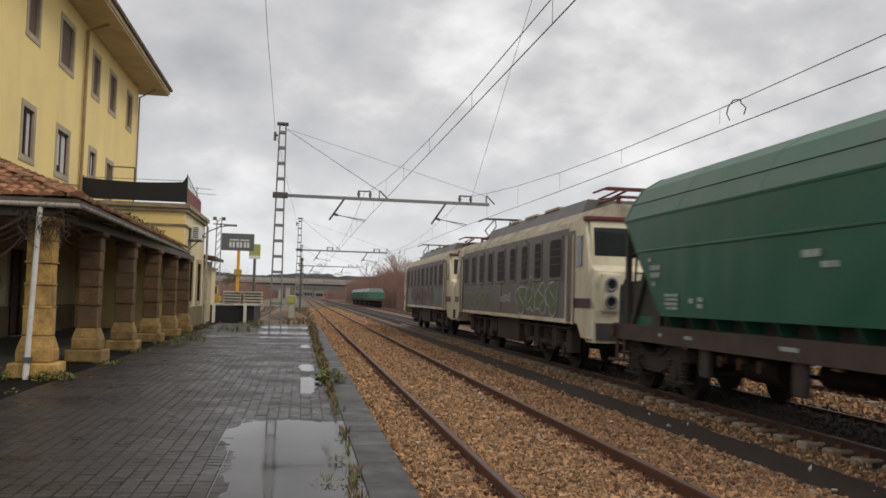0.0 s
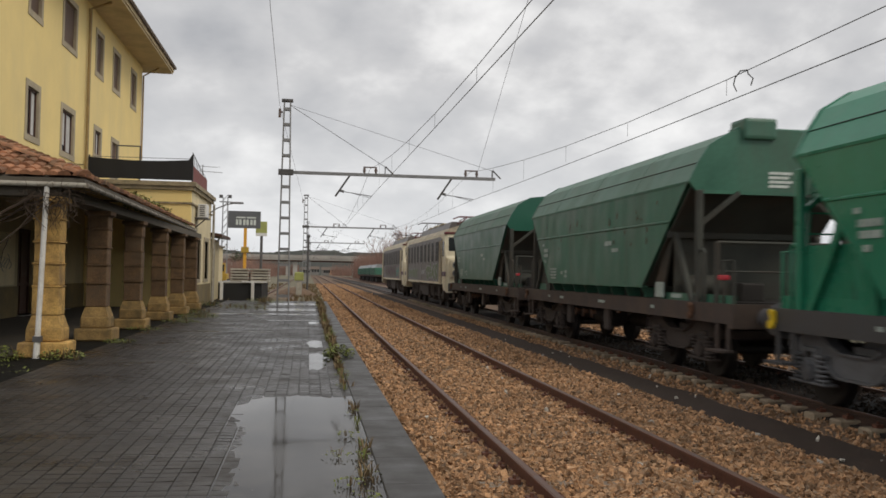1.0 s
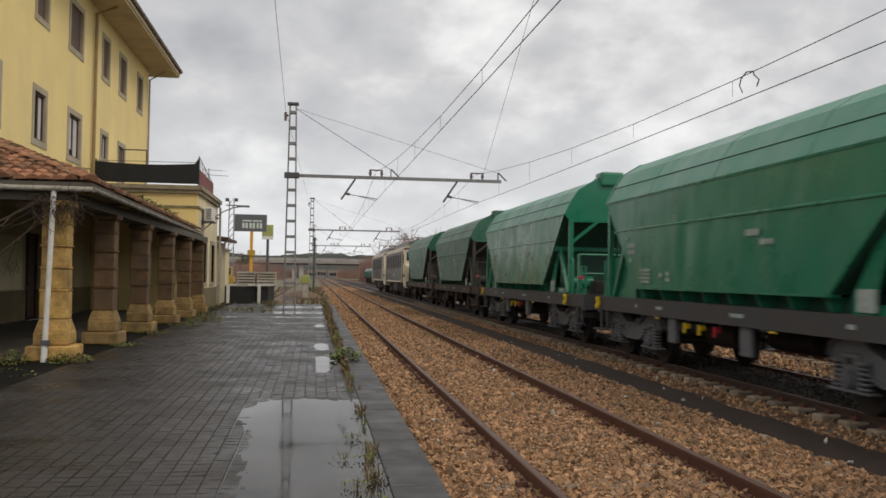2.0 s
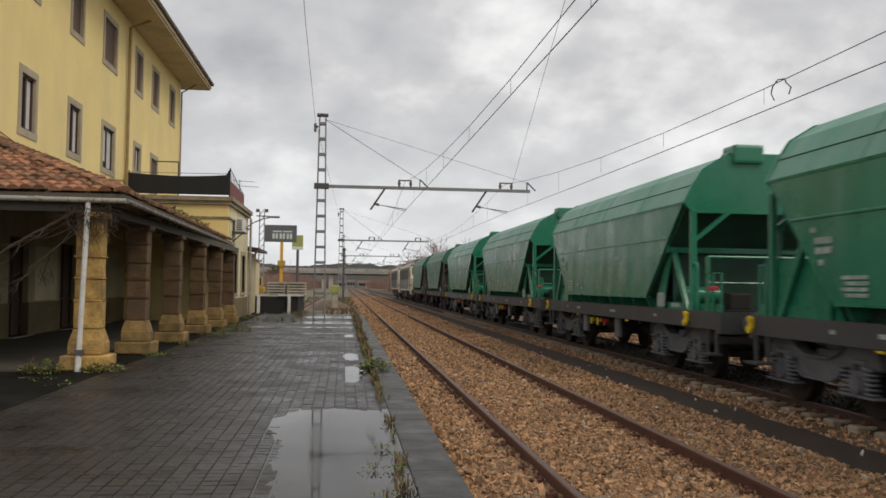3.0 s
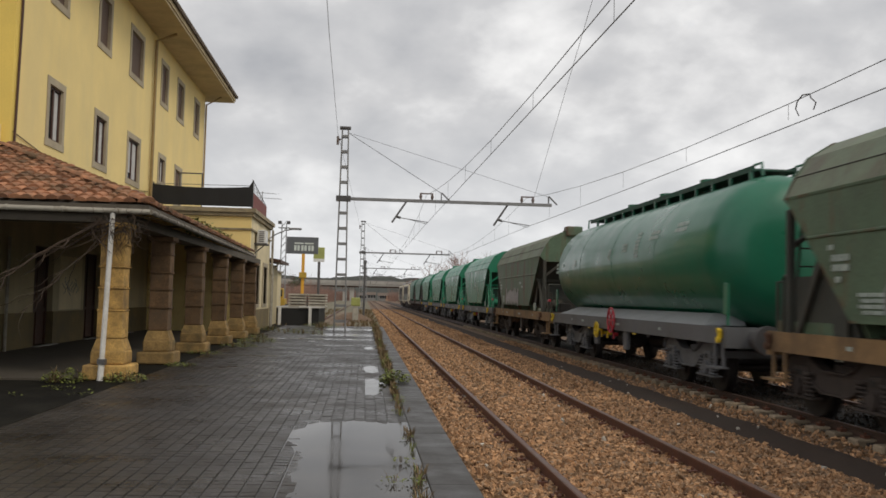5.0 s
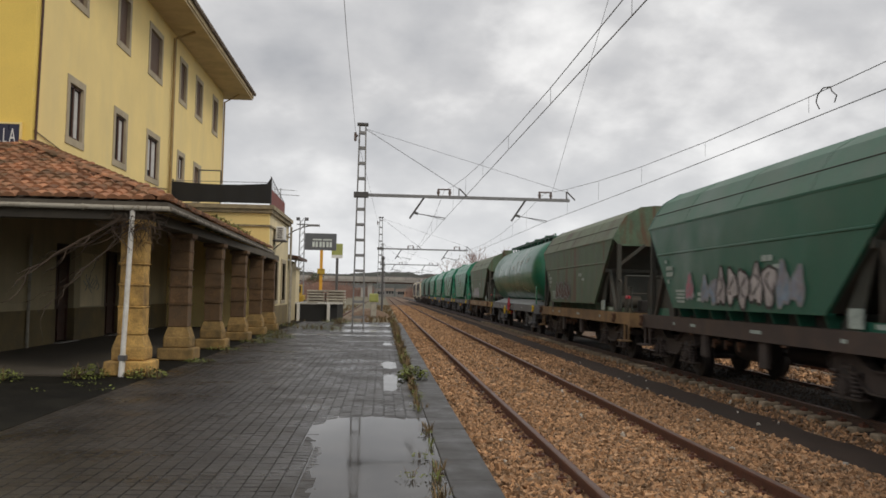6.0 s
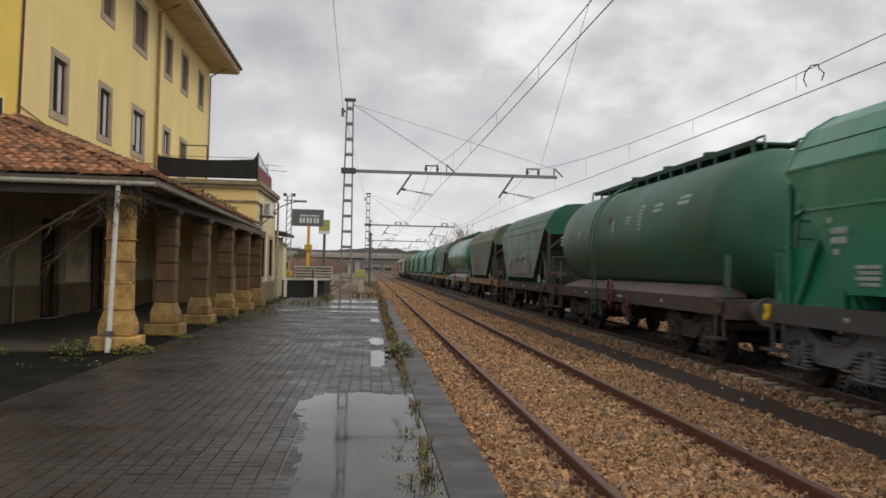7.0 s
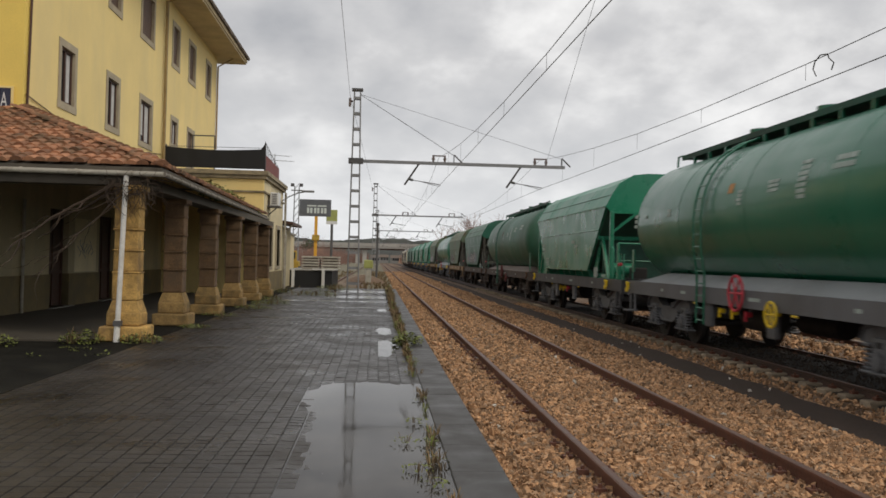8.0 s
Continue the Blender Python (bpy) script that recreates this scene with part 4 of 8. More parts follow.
def cross_beam(mast, x, y, z, reach, tracks, wire_h=5.12):
    L = reach - x
    part("cross_beam", block(-0.28, L, -0.07, 0.07, z - 0.07, z + 0.07), M["steel"], mast, "long grey cross beam")
    for q in ((-0.36, -0.26),):
        part("beam_clamp", block(-0.34, 0.34, -0.2, 0.2, z - 0.12, z + 0.12), M["dark_steel"], mast)
    stays = [tracks[0] + 0.7 - x, L - 0.15]
    for s in stays:
        bm = bmesh.new()
        slab(bm, [(-0.05, z + 0.07), (0.05, z + 0.07), (0.05, z + 0.42), (-0.05, z + 0.42)], s - 0.02, s + 0.02)
        rod(bm, (s + 0.02, 0, z + 0.42), (s + 0.42, 0, z + 0.03), 0.035, 6)
        part("stay_bracket", bm, M["dark_steel"], mast)
        bm = bmesh.new()
        rod(bm, (0.1, 0, 9.35), (s, 0, z + 0.4), 0.008 if s > 5 else 0.013, 5)
        part("stay_rod", bm, M["wire"], mast)
    for c in tracks:
        o = c - x
        bm = bmesh.new()
        bx(bm, o - 0.32, o + 0.32, -0.03, 0.03, z + 0.33, z + 0.39)
        for e in (-0.27, 0.27):
            rod(bm, (o + e, 0, z + 0.05), (o + e, 0, z + 0.36), 0.05, 8)
            rod(bm, (o + e, 0, z + 0.16), (o + e, 0, z + 0.26), 0.075, 8)
        part("support_insulator", bm, M["insulator"], mast, "brown insulator frame on the beam")
        bm = bmesh.new()
        rod(bm, (o - 0.95, 0, z - 0.06), (o - 1.6, 0, wire_h + 0.05), 0.05, 6)
        part("drop_arm", bm, M["dark_steel"], mast)
        bm = bmesh.new()
        rod(bm, (o - 1.42, 0, wire_h + 0.34), (o - 1.2, 0, wire_h + 0.28), 0.06, 8)
        rod(bm, (o - 1.2, 0, wire_h + 0.28), (o + 0.1, 0, wire_h + 0.1), 0.02, 6)
        rod(bm, (o - 1.0, 0, wire_h + 0.26), (o + 0.05, 0, wire_h + 0.02), 0.012, 6)
        part("steady_arm", bm, M["dark_steel"], mast)


MASTS = [(-1.12, 41.6, 9.5), (-0.35, 92.0, 9.4), (-0.2, 142.0, 9.4), (0.1, 196.0, 9.4), (0.3, 250.0, 9.4), (-1.3, -10.0, 9.5)]
for x, y, h in MASTS:
    m = lattice_mast(x, y, h)
    cross_beam(m, x, y, 6.22, 8.75, (TRACK_1, LINE_2 + 0.03))


def build_wires():
    ys = sorted(m[1] for m in MASTS)
    for c, near, lab in ((TRACK_1, 0.36, "overhead contact line over the nearer track"), (LINE_2 - 0.02, 0.5, "overhead contact line over the farther track")):
        t = thing("contact_line", lab, "overhead wire")
        xs = [c + near, c] + [c + (0.12 if k % 2 else -0.12) for k in range(len(ys) - 2)]
        bm = bmesh.new()
        sag = 0.12 if c > 5 else 0.0
        line = []
        for x0, x1, y0, y1 in zip(xs, xs[1:], ys, ys[1:]):
            line += [(x0 + (x1 - x0) * k / 8, y0 + (y1 - y0) * k / 8, 5.14 - (sag if y1 < 60 else 0.0) * k * (8 - k) / 16) for k in range(8)]
        pipe(bm, line + [(xs[-1], ys[-1], 5.14)], 0.009, 6)
        part("contact_wire", bm, M["wire"], t)
        bm = bmesh.new()
        for i in range(len(ys) - 1):
            a, b = ys[i], ys[i + 1]
            pts = []
            for k in range(11):
                f = k / 10
                z = 6.52 - 1.08 * 4 * f * (1 - f)
                x = xs[i] + (xs[i + 1] - xs[i]) * f
                pts.append((x, a + (b - a) * f, z))
                if 0 < k < 10:
                    d = bmesh.new()
                    rod(d, (x, a + (b - a) * f, 5.14), (x, a + (b - a) * f, z), 0.004, 5)
                    part("dropper", d, M["wire"], t)
            pipe(bm, pts, 0.008, 6)
        part("catenary_wire", bm, M["wire"], t)
        if c > 5:
            bm = bmesh.new()
            y0, x = 15.2, c + 0.27
            pipe(bm, [(x, y0 - 0.30, 5.15), (x, y0 - 0.38, 5.26), (x, y0 - 0.2, 5.38), (x, y0 - 0.16, 5.46), (x, y0 + 0.1, 5.50), (x, y0 + 0.30, 5.42), (x, y0 + 0.36, 5.30), (x, y0 + 0.24, 5.15)], 0.012, 6)
            part("jumper", bm, M["wire"], t, "curled jumper cable between the wires")
    t = thing("feeder_wire", "thin feeder wire along the masts", "overhead wire")
    bm = bmesh.new()
    pipe(bm, [(-0.55, -10, 9.3), (-0.85, 8, 8.85), (-1.2, 25, 8.95), (-1.47, 41.6, 9.3), (-0.7, 92, 9.0), (-0.5, 142, 9.0), (-0.2, 196, 9.0)], 0.008, 5)
    part("wire", bm, M["wire"], t)
    t = thing("cross_span_wire", "thin slanting wire above the tracks", "overhead wire")
    bm = bmesh.new()
    rod(bm, (7.89, 41.6, 6.52), (4.35, 10.0, 11.7), 0.007, 5)
    part("wire", bm, M["wire"], t)


build_wires()

# ---- train ----
WHEEL_R = 0.46
MOVERS, AXLES = [], []
HOP, TANK, LOCO = 13.97, 15.66, 18.6


def wheelset(parent, y, r=WHEEL_R, label=""):
    bm = bmesh.new()
    rod(bm, (-1.1, 0, 0), (1.1, 0, 0), 0.08, 10)
    for s in (-1, 1):
        x = 0.868 * s
        rod(bm, (x - 0.06, 0, 0), (x + 0.06, 0, 0), r, 28)
        rod(bm, (x - 0.10 * s - 0.015, 0, 0), (x - 0.10 * s + 0.015, 0, 0), r + 0.03, 28)
        rod(bm, (x + 0.06 * s, 0, 0), (x + 0.075 * s, 0, 0), r * 0.72, 20)
        for k in range(4):
            a = k * math.pi / 2
            bx(bm, x + 0.06 * s - 0.02, x + 0.06 * s + 0.03, 0.24 * math.cos(a) - 0.05, 0.24 * math.cos(a) + 0.05, 0.24 * math.sin(a) - 0.05, 0.24 * math.sin(a) + 0.05)
    w = part("wheelset", bm, M["wheel"], parent, label or "dark steel wheels on an axle")
    w.location = (0, y, r)
    AXLES.append((w, y, r))
    return w


def bogie(parent, y, mat, base=2.0):
    """A two-axle freight bogie: arched side frames with a sagging middle, axle boxes and coil springs."""
    b = new("bogie")
    b.parent = parent
    b.location = (0, y, 0)
    h = base / 2
    arch = [(-h - 0.50, 0.70), (-h - 0.44, 0.86), (-h - 0.20, 0.94), (-h + 0.30, 0.92), (-0.52, 0.80), (-0.3, 0.72), (0.3, 0.72), (0.52, 0.80), (h - 0.30, 0.92), (h + 0.20, 0.94), (h + 0.44, 0.86), (h + 0.50, 0.70)]
    belly = [(h + 0.40, 0.64), (h - 0.34, 0.66), (0.55, 0.52), (0.34, 0.44), (-0.34, 0.44), (-0.55, 0.52), (-h + 0.34, 0.66), (-h - 0.40, 0.64)]
    for s in (-1, 1):
        x0, x1 = sorted((s * 1.06, s * 1.15))
        bm = bmesh.new()
        slab(bm, arch + belly, x0, x1)
        part("side_frame", bm, mat, b)
        # flanges along the top and bottom edges, and the straight tie bar over the dip
        bm = bmesh.new()
        fl = sorted((s * 1.02, s * 1.21))
        slab(bm, [(q, z + 0.03) for q, z in arch] + [(q, z + 0.002) for q, z in arch[::-1]], *fl)
        part("frame_flange", bm, mat, b)
        bm = bmesh.new()
        low = belly[1:-1]
        slab(bm, [(q, z - 0.002) for q, z in low] + [(q, z - 0.03) for q, z in low[::-1]], *fl)
        part("frame_flange", bm, mat, b)
        bm = bmesh.new()
        pipe(bm, [(s * 1.17, -h - 0.42, 0.90), (s * 1.17, -h - 0.1, 1.0), (s * 1.17, h + 0.1, 1.0), (s * 1.17, h + 0.42, 0.90)], 0.022, 6)
        part("brake_pipe", bm, mat, b)
        for e in (-1, 1):
            c = e * h
            box = soft_box(*sorted((s * 1.02, s * 1.20)), c - 0.19, c + 0.19, 0.32, 0.78, 0.06)
            rod(box, (s * 1.19, c, 0.46), (s * 1.25, c, 0.46), 0.135, 16)
            rod(box, (s * 1.25, c, 0.46), (s * 1.265, c, 0.46), 0.075, 12)
            for q in (-0.09, 0.09):
                for z in (0.37, 0.55):
                    rod(box, (s * 1.245, c + q, z), (s * 1.27, c + q, z), 0.018, 6)
            boxed = part("axle_box", box, mat, b)
            # black plate on the box paints the dark of a lightening hole
            part("lightening_hole", soft_box(*sorted((s * 1.198, s * 1.204)), c - 0.075, c + 0.075, 0.635, 0.72, 0.002, 1), M["black"], boxed)
            part("box_wing", soft_box(*sorted((s * 1.04, s * 1.24)), c - 0.42, c + 0.42, 0.285, 0.325, 0.012, 1), mat, b)
            for o, out in ((-0.31, 1.17), (0.31, 1.13)):
                bm = bmesh.new()
                for k in range(5):
                    ring(bm, (s * out, c + o, 0.355 + 0.062 * k), 0.082, 0.019, "Z", 12, 5)
                part("coil_spring", bm, mat, b, "", True)
                bm = bmesh.new()
                rod(bm, (s * out, c + o, 0.32), (s * out, c + o, 0.66), 0.05, 8)
                part("spring_core", bm, M["wheel"], b)
                part("spring_cap", soft_box(s * out - 0.1, s * out + 0.1, c + o - 0.1, c + o + 0.1, 0.645, 0.69, 0.012, 1), mat, b)
        for o in (-h + 0.56, h - 0.56):
            bm = bmesh.new()
            rod(bm, (s * 0.87, o, 0.95), (s * 0.87, o + (0.06 if o < 0 else -0.06), 0.40), 0.03, 6)
            bx(bm, s * 0.87 - 0.06, s * 0.87 + 0.06, o - 0.06, o + 0.06, 0.36, 0.62)
            part("brake_hanger", bm, M["wheel"], b)
    part("bolster", block(-1.05, 1.05, -0.24, 0.24, 0.46, 0.84), mat, b)
    part("side_bearer", block(-0.95, 0.95, -0.2, 0.2, 0.84, 0.97), mat, b)
    for e in (-1, 1):
        part("cross_member", block(-1.05, 1.05, e * (h + 0.42) - 0.05, e * (h + 0.42) + 0.05, 0.66, 0.80), mat, b)
    return b


def frame_of(w, half, mat, bog, pivots, hooks, side=1.42, top=1.27, base=0.96):
    """Underframe of a wagon with bogies, buffers, corner fittings and brake gear."""
    old = bog == M["brown_bogie"]
    for s in (-1, 1):
        bm = bmesh.new()
        prism(bm, [(s * side, base), (s * (side - 0.14), base), (s * (side - 0.14), base + 0.03), (s * (side - 0.03), base + 0.03), (s * (side - 0.03), top - 0.03), (s * (side - 0.14), top - 0.03), (s * (side - 0.14), top), (s * side, top)], -half, half)
        bar = part("solebar", bm, mat, w)
        for y, wd in ((-half * 0.52, 0.16), (-half * 0.08, 0.44), (half * 0.42, 0.30), (half * 0.62, 0.12)):
            part("frame_stencil", block(*sorted((s * side, s * (side + 0.004))), y, y + wd, base + 0.13, base + 0.19), M["stencil"], bar, "small pale lettering on the frame")
    part("deck", block(-side + 0.14, side - 0.14, -half + 0.1, half - 0.1, top - 0.16, top - 0.06), mat, w)
    for e in (-1, 1):
        bm = bmesh.new()
        bx(bm, -side, side, e * half - 0.07, e * half + 0.07, base - 0.06, top + 0.002)
        part("headstock", bm, mat, w)
        hy = hooks[0] if e > 0 else hooks[1]
        for s in (-1, 1):
            bm = bmesh.new()
            rod(bm, (s * 0.87, e * half, 1.06), (s * 0.87, e * (half + 0.24), 1.06), 0.16, 14)
            rod(bm, (s * 0.87, e * (half + 0.24), 1.06), (s * 0.87, e * (half + 0.50), 1.06), 0.115, 12)
            rod(bm, (s * 0.87, e * (half + 0.50), 1.06), (s * 0.87, e * (half + 0.60), 1.06), 0.26, 20)
            part("buffer", bm, M["dark_steel"], w, "dark round buffer", True)
            bm = soft_box(s * (side + 0.05) - 0.04, s * (side + 0.05) + 0.04, hy - 0.045, hy + 0.045, base + 0.10, top - 0.03, 0.03)
            rod(bm, (s * (side + 0.05), hy, base + 0.08), (s * (side + 0.11), hy, base + 0.08), 0.06, 10)
            rod(bm, (s * (side + 0.05), hy, top - 0.06), (s * (side + 0.10), hy, top - 0.07), 0.05, 10)
            part("corner_hook", bm, M["rust"] if old else M["yellow"], w, "rusty rope hook" if old else "yellow rope hook at the frame corner")
            # slanting stirrup step hung from the frame end
            bm = bmesh.new()
            for q in (0.12, 0.50):
                bx(bm, s * (side - 0.03) - 0.02, s * (side - 0.03) + 0.02, e * (half - q) - 0.04, e * (half - q) + 0.04, 0.55, base)
            bx(bm, s * side - 0.16, s * side + 0.10, min(e * (half - 0.56), e * (half - 0.06)), max(e * (half - 0.56), e * (half - 0.06)), 0.52, 0.555)
            part("step", bm, mat, w)
        bm = bmesh.new()
        rod(bm, (0, e * half, 0.98), (0, e * (half + 0.6), 0.86), 0.05, 8)
        part("coupling", bm, M["dark_steel"], w)
        bm = bmesh.new()
        pipe(bm, [(0.35, e * half, 0.95), (0.35, e * (half + 0.25), 0.70), (0.3, e * (half + 0.5), 0.62)], 0.03, 6)
        part("brake_hose", bm, M["black"], w)
    for pos in pivots:
        bogie(w, pos, bog)
        for o in (-1.0, 1.0):
            wheelset(w, pos + o)
    # brake gear between the bogies
    mid = sum(pivots) / 2
    for x, y0, y1, r in ((0.55, -1.9, -0.2, 0.22), (-0.55, 0.6, 1.7, 0.25), (-0.2, -1.2, 0.2, 0.2)):
        bm = bmesh.new()
        rod(bm, (x, mid + y0, 0.72), (x, mid + y1, 0.72), r, 14)
        rod(bm, (x, mid + y0 - 0.05, 0.72), (x, mid + y1 + 0.05, 0.72), r * 0.7, 12)
        part("air_reservoir", bm, M["wheel"], w, "dark air reservoir", True)
    for y in (mid - 0.9, mid + 1.9):
        part("brake_bracket", soft_box(-1.36, -1.26, y - 0.16, y + 0.16, 0.50, base, 0.02, 1), bog, w)
    for y, m in ((mid + 1.35, "yellow"), (mid + 0.75, "yellow"), (mid + 0.15, "red")):
        bm = bmesh.new()
        rod(bm, (-1.24, y, 0.84), (-1.34, y, 0.84), 0.05, 12)
        bx(bm, -1.36, -1.32, y - 0.02, y + 0.02, 0.72, 0.90)
        part("brake_handle", bm, M["rust"] if old else M[m], w)
        bm = bmesh.new()
        rod(bm, (-1.2, y, base + 0.05), (-1.3, y, 0.82), 0.025, 6)
        part("handle_rod", bm, bog, w)
    for y in (mid - 1.9, mid + 2.4):
        bm = bmesh.new()
        rod(bm, (-1.40, y, base - 0.03), (-1.40, y + 0.16, base - 0.03), 0.02, 6)
        part("release_handle", bm, M["rust"] if old else M["yellow"], w)
    bm = bmesh.new()
    rod(bm, (0, pivots[1] + 1.3, 0.62), (0, pivots[0] - 1.3, 0.62), 0.035, 6)
    rod(bm, (0.75, pivots[1] + 1.3, 0.86), (0.75, pivots[0] - 1.3, 0.86), 0.025, 6)
    part("brake_rod", bm, M["wheel"], w)


def marks(w, x, groups, barrel=None):
    """White stencilled lettering too small to read: short bars on the side sheet."""
    for y, z, rows, width, hgt in groups:
        rng = random.Random(int((y + 50) * 100))
        for k in range(rows):
            zz = z - k * hgt * 1.5
            a = 0.0
            wd = width * rng.uniform(0.7, 1.0)
            while a < wd:
                b = min(wd, a + rng.uniform(0.12, 0.3))
                bm = bmesh.new()
                if barrel:
                    zc, ra, rb = barrel
                    o, i = [-ra * math.sqrt(1 - ((q - zc) / rb) ** 2) for q in (zz, zz - hgt)]
                    prism(bm, [(o - 0.008, zz), (o + 0.01, zz), (i + 0.01, zz - hgt), (i - 0.008, zz - hgt)], y + a, y + b - 0.03)
                else:
                    bx(bm, x - 0.006, x - 0.002, y + a, y + b - 0.03, zz - hgt, zz)
                part("stencil", bm, M["stencil"], w, "white stencilled lettering")
                a = b


def ribbon(bm, x, pts, wd):
    """A stroke of paint along (y, z) points."""
    last = None
    for i, (y, z) in enumerate(pts):
        a, b = pts[max(0, i - 1)], pts[min(len(pts) - 1, i + 1)]
        d = Vector((b[0] - a[0], b[1] - a[1]))
        d = d.normalized() if d.length > 1e-6 else Vector((1, 0))
        q = [bm.verts.new((x, y - d.y * wd / 2, z + d.x * wd / 2)), bm.verts.new((x, y + d.y * wd / 2, z - d.x * wd / 2))]
        if last:
            bm.faces.new((last[0], q[0], q[1], last[1]))
        last = q


def graffiti(parent, x, y0, y1, z0, z1, letters, fill, line, seed):
    """Bubble letters: rounded filled blobs with a pale outline and an inner stroke."""
    rng = random.Random(seed)
    step = (y1 - y0) / letters
    for k in range(letters):
        cy, cz = y0 + step * (k + 0.5), (z0 + z1) / 2 + rng.uniform(-0.05, 0.05)
        ry, rz = step * rng.uniform(0.42, 0.56), (z1 - z0) / 2 * rng.uniform(0.8, 1.05)
        ph = rng.uniform(0, 6)
        pts = []
        for i in range(26):
            a = 2 * math.pi * i / 25
            r = 1 + 0.20 * math.sin(3 * a + ph) + 0.10 * math.sin(5 * a + 2 * ph)
            pts.append((cy + ry * r * math.cos(a), cz + rz * r * math.sin(a)))
        bm = bmesh.new()
        bm.faces.new([bm.verts.new((x - 0.004 - 0.0006 * k, y, z)) for y, z in pts[:-1]])
        part("graffiti_fill", bm, M[fill], parent, "sprayed graffiti letter")
        bm = bmesh.new()
        ribbon(bm, x - 0.008 - 0.0006 * k, pts, 0.05)
        ribbon(bm, x - 0.009 - 0.0006 * k, [(cy + ry * 0.45 * math.sin(ph + i * 0.5), cz + rz * (0.6 - 0.12 * i)) for i in range(10)], 0.045)
        part("graffiti_line", bm, M[line], parent, "pale sprayed outline")


def rippled_sheet(s, hw, corners, seed):
    """A trapezoid side sheet, buckled a little between its hidden stiffeners, with thickness."""
    yt0, yt1, yb0, yb1, zt, zb = corners
    n, m = 56, 14
    bm = bmesh.new()
    rows = []
    for j in range(m + 1):
        g = j / m
        z = zb + (zt - zb) * g
        a, b = yb0 + (yt0 - yb0) * g, yb1 + (yt1 - yb1) * g
        row = []
        for i in range(n + 1):
            f = i / n
            y = a + (b - a) * f
            fade = min(1.0, 6 * f, 6 * (1 - f)) * min(1.0, 5 * g, 5 * (1 - g))
            wave = 0.016 * noise.noise((y * 0.85, z * 0.55, seed)) + 0.007 * math.sin(y * 7.4 + 1.3 * noise.noise((y, z, seed + 5))) * (0.5 + noise.noise((y * 0.4, z * 0.8, seed + 9)))
            row.append(bm.verts.new((s * (hw + wave * fade), y, z)))
        rows.append(row)
    for p, q in zip(rows, rows[1:]):
        for i in range(n):
            bm.faces.new((p[i], p[i + 1], q[i + 1], q[i]))
    rim = rows[0] + [r[-1] for r in rows[1:-1]] + rows[-1][::-1] + [r[0] for r in rows[-2:0:-1]]
    back = [bm.verts.new((s * (hw - 0.05), v.co.y, v.co.z)) for v in rim]
    for i in range(len(rim)):
        k = (i + 1) % len(rim)
        bm.faces.new((rim[i], back[i], back[k], rim[k]))
    bm.faces.new(back)
    return bm


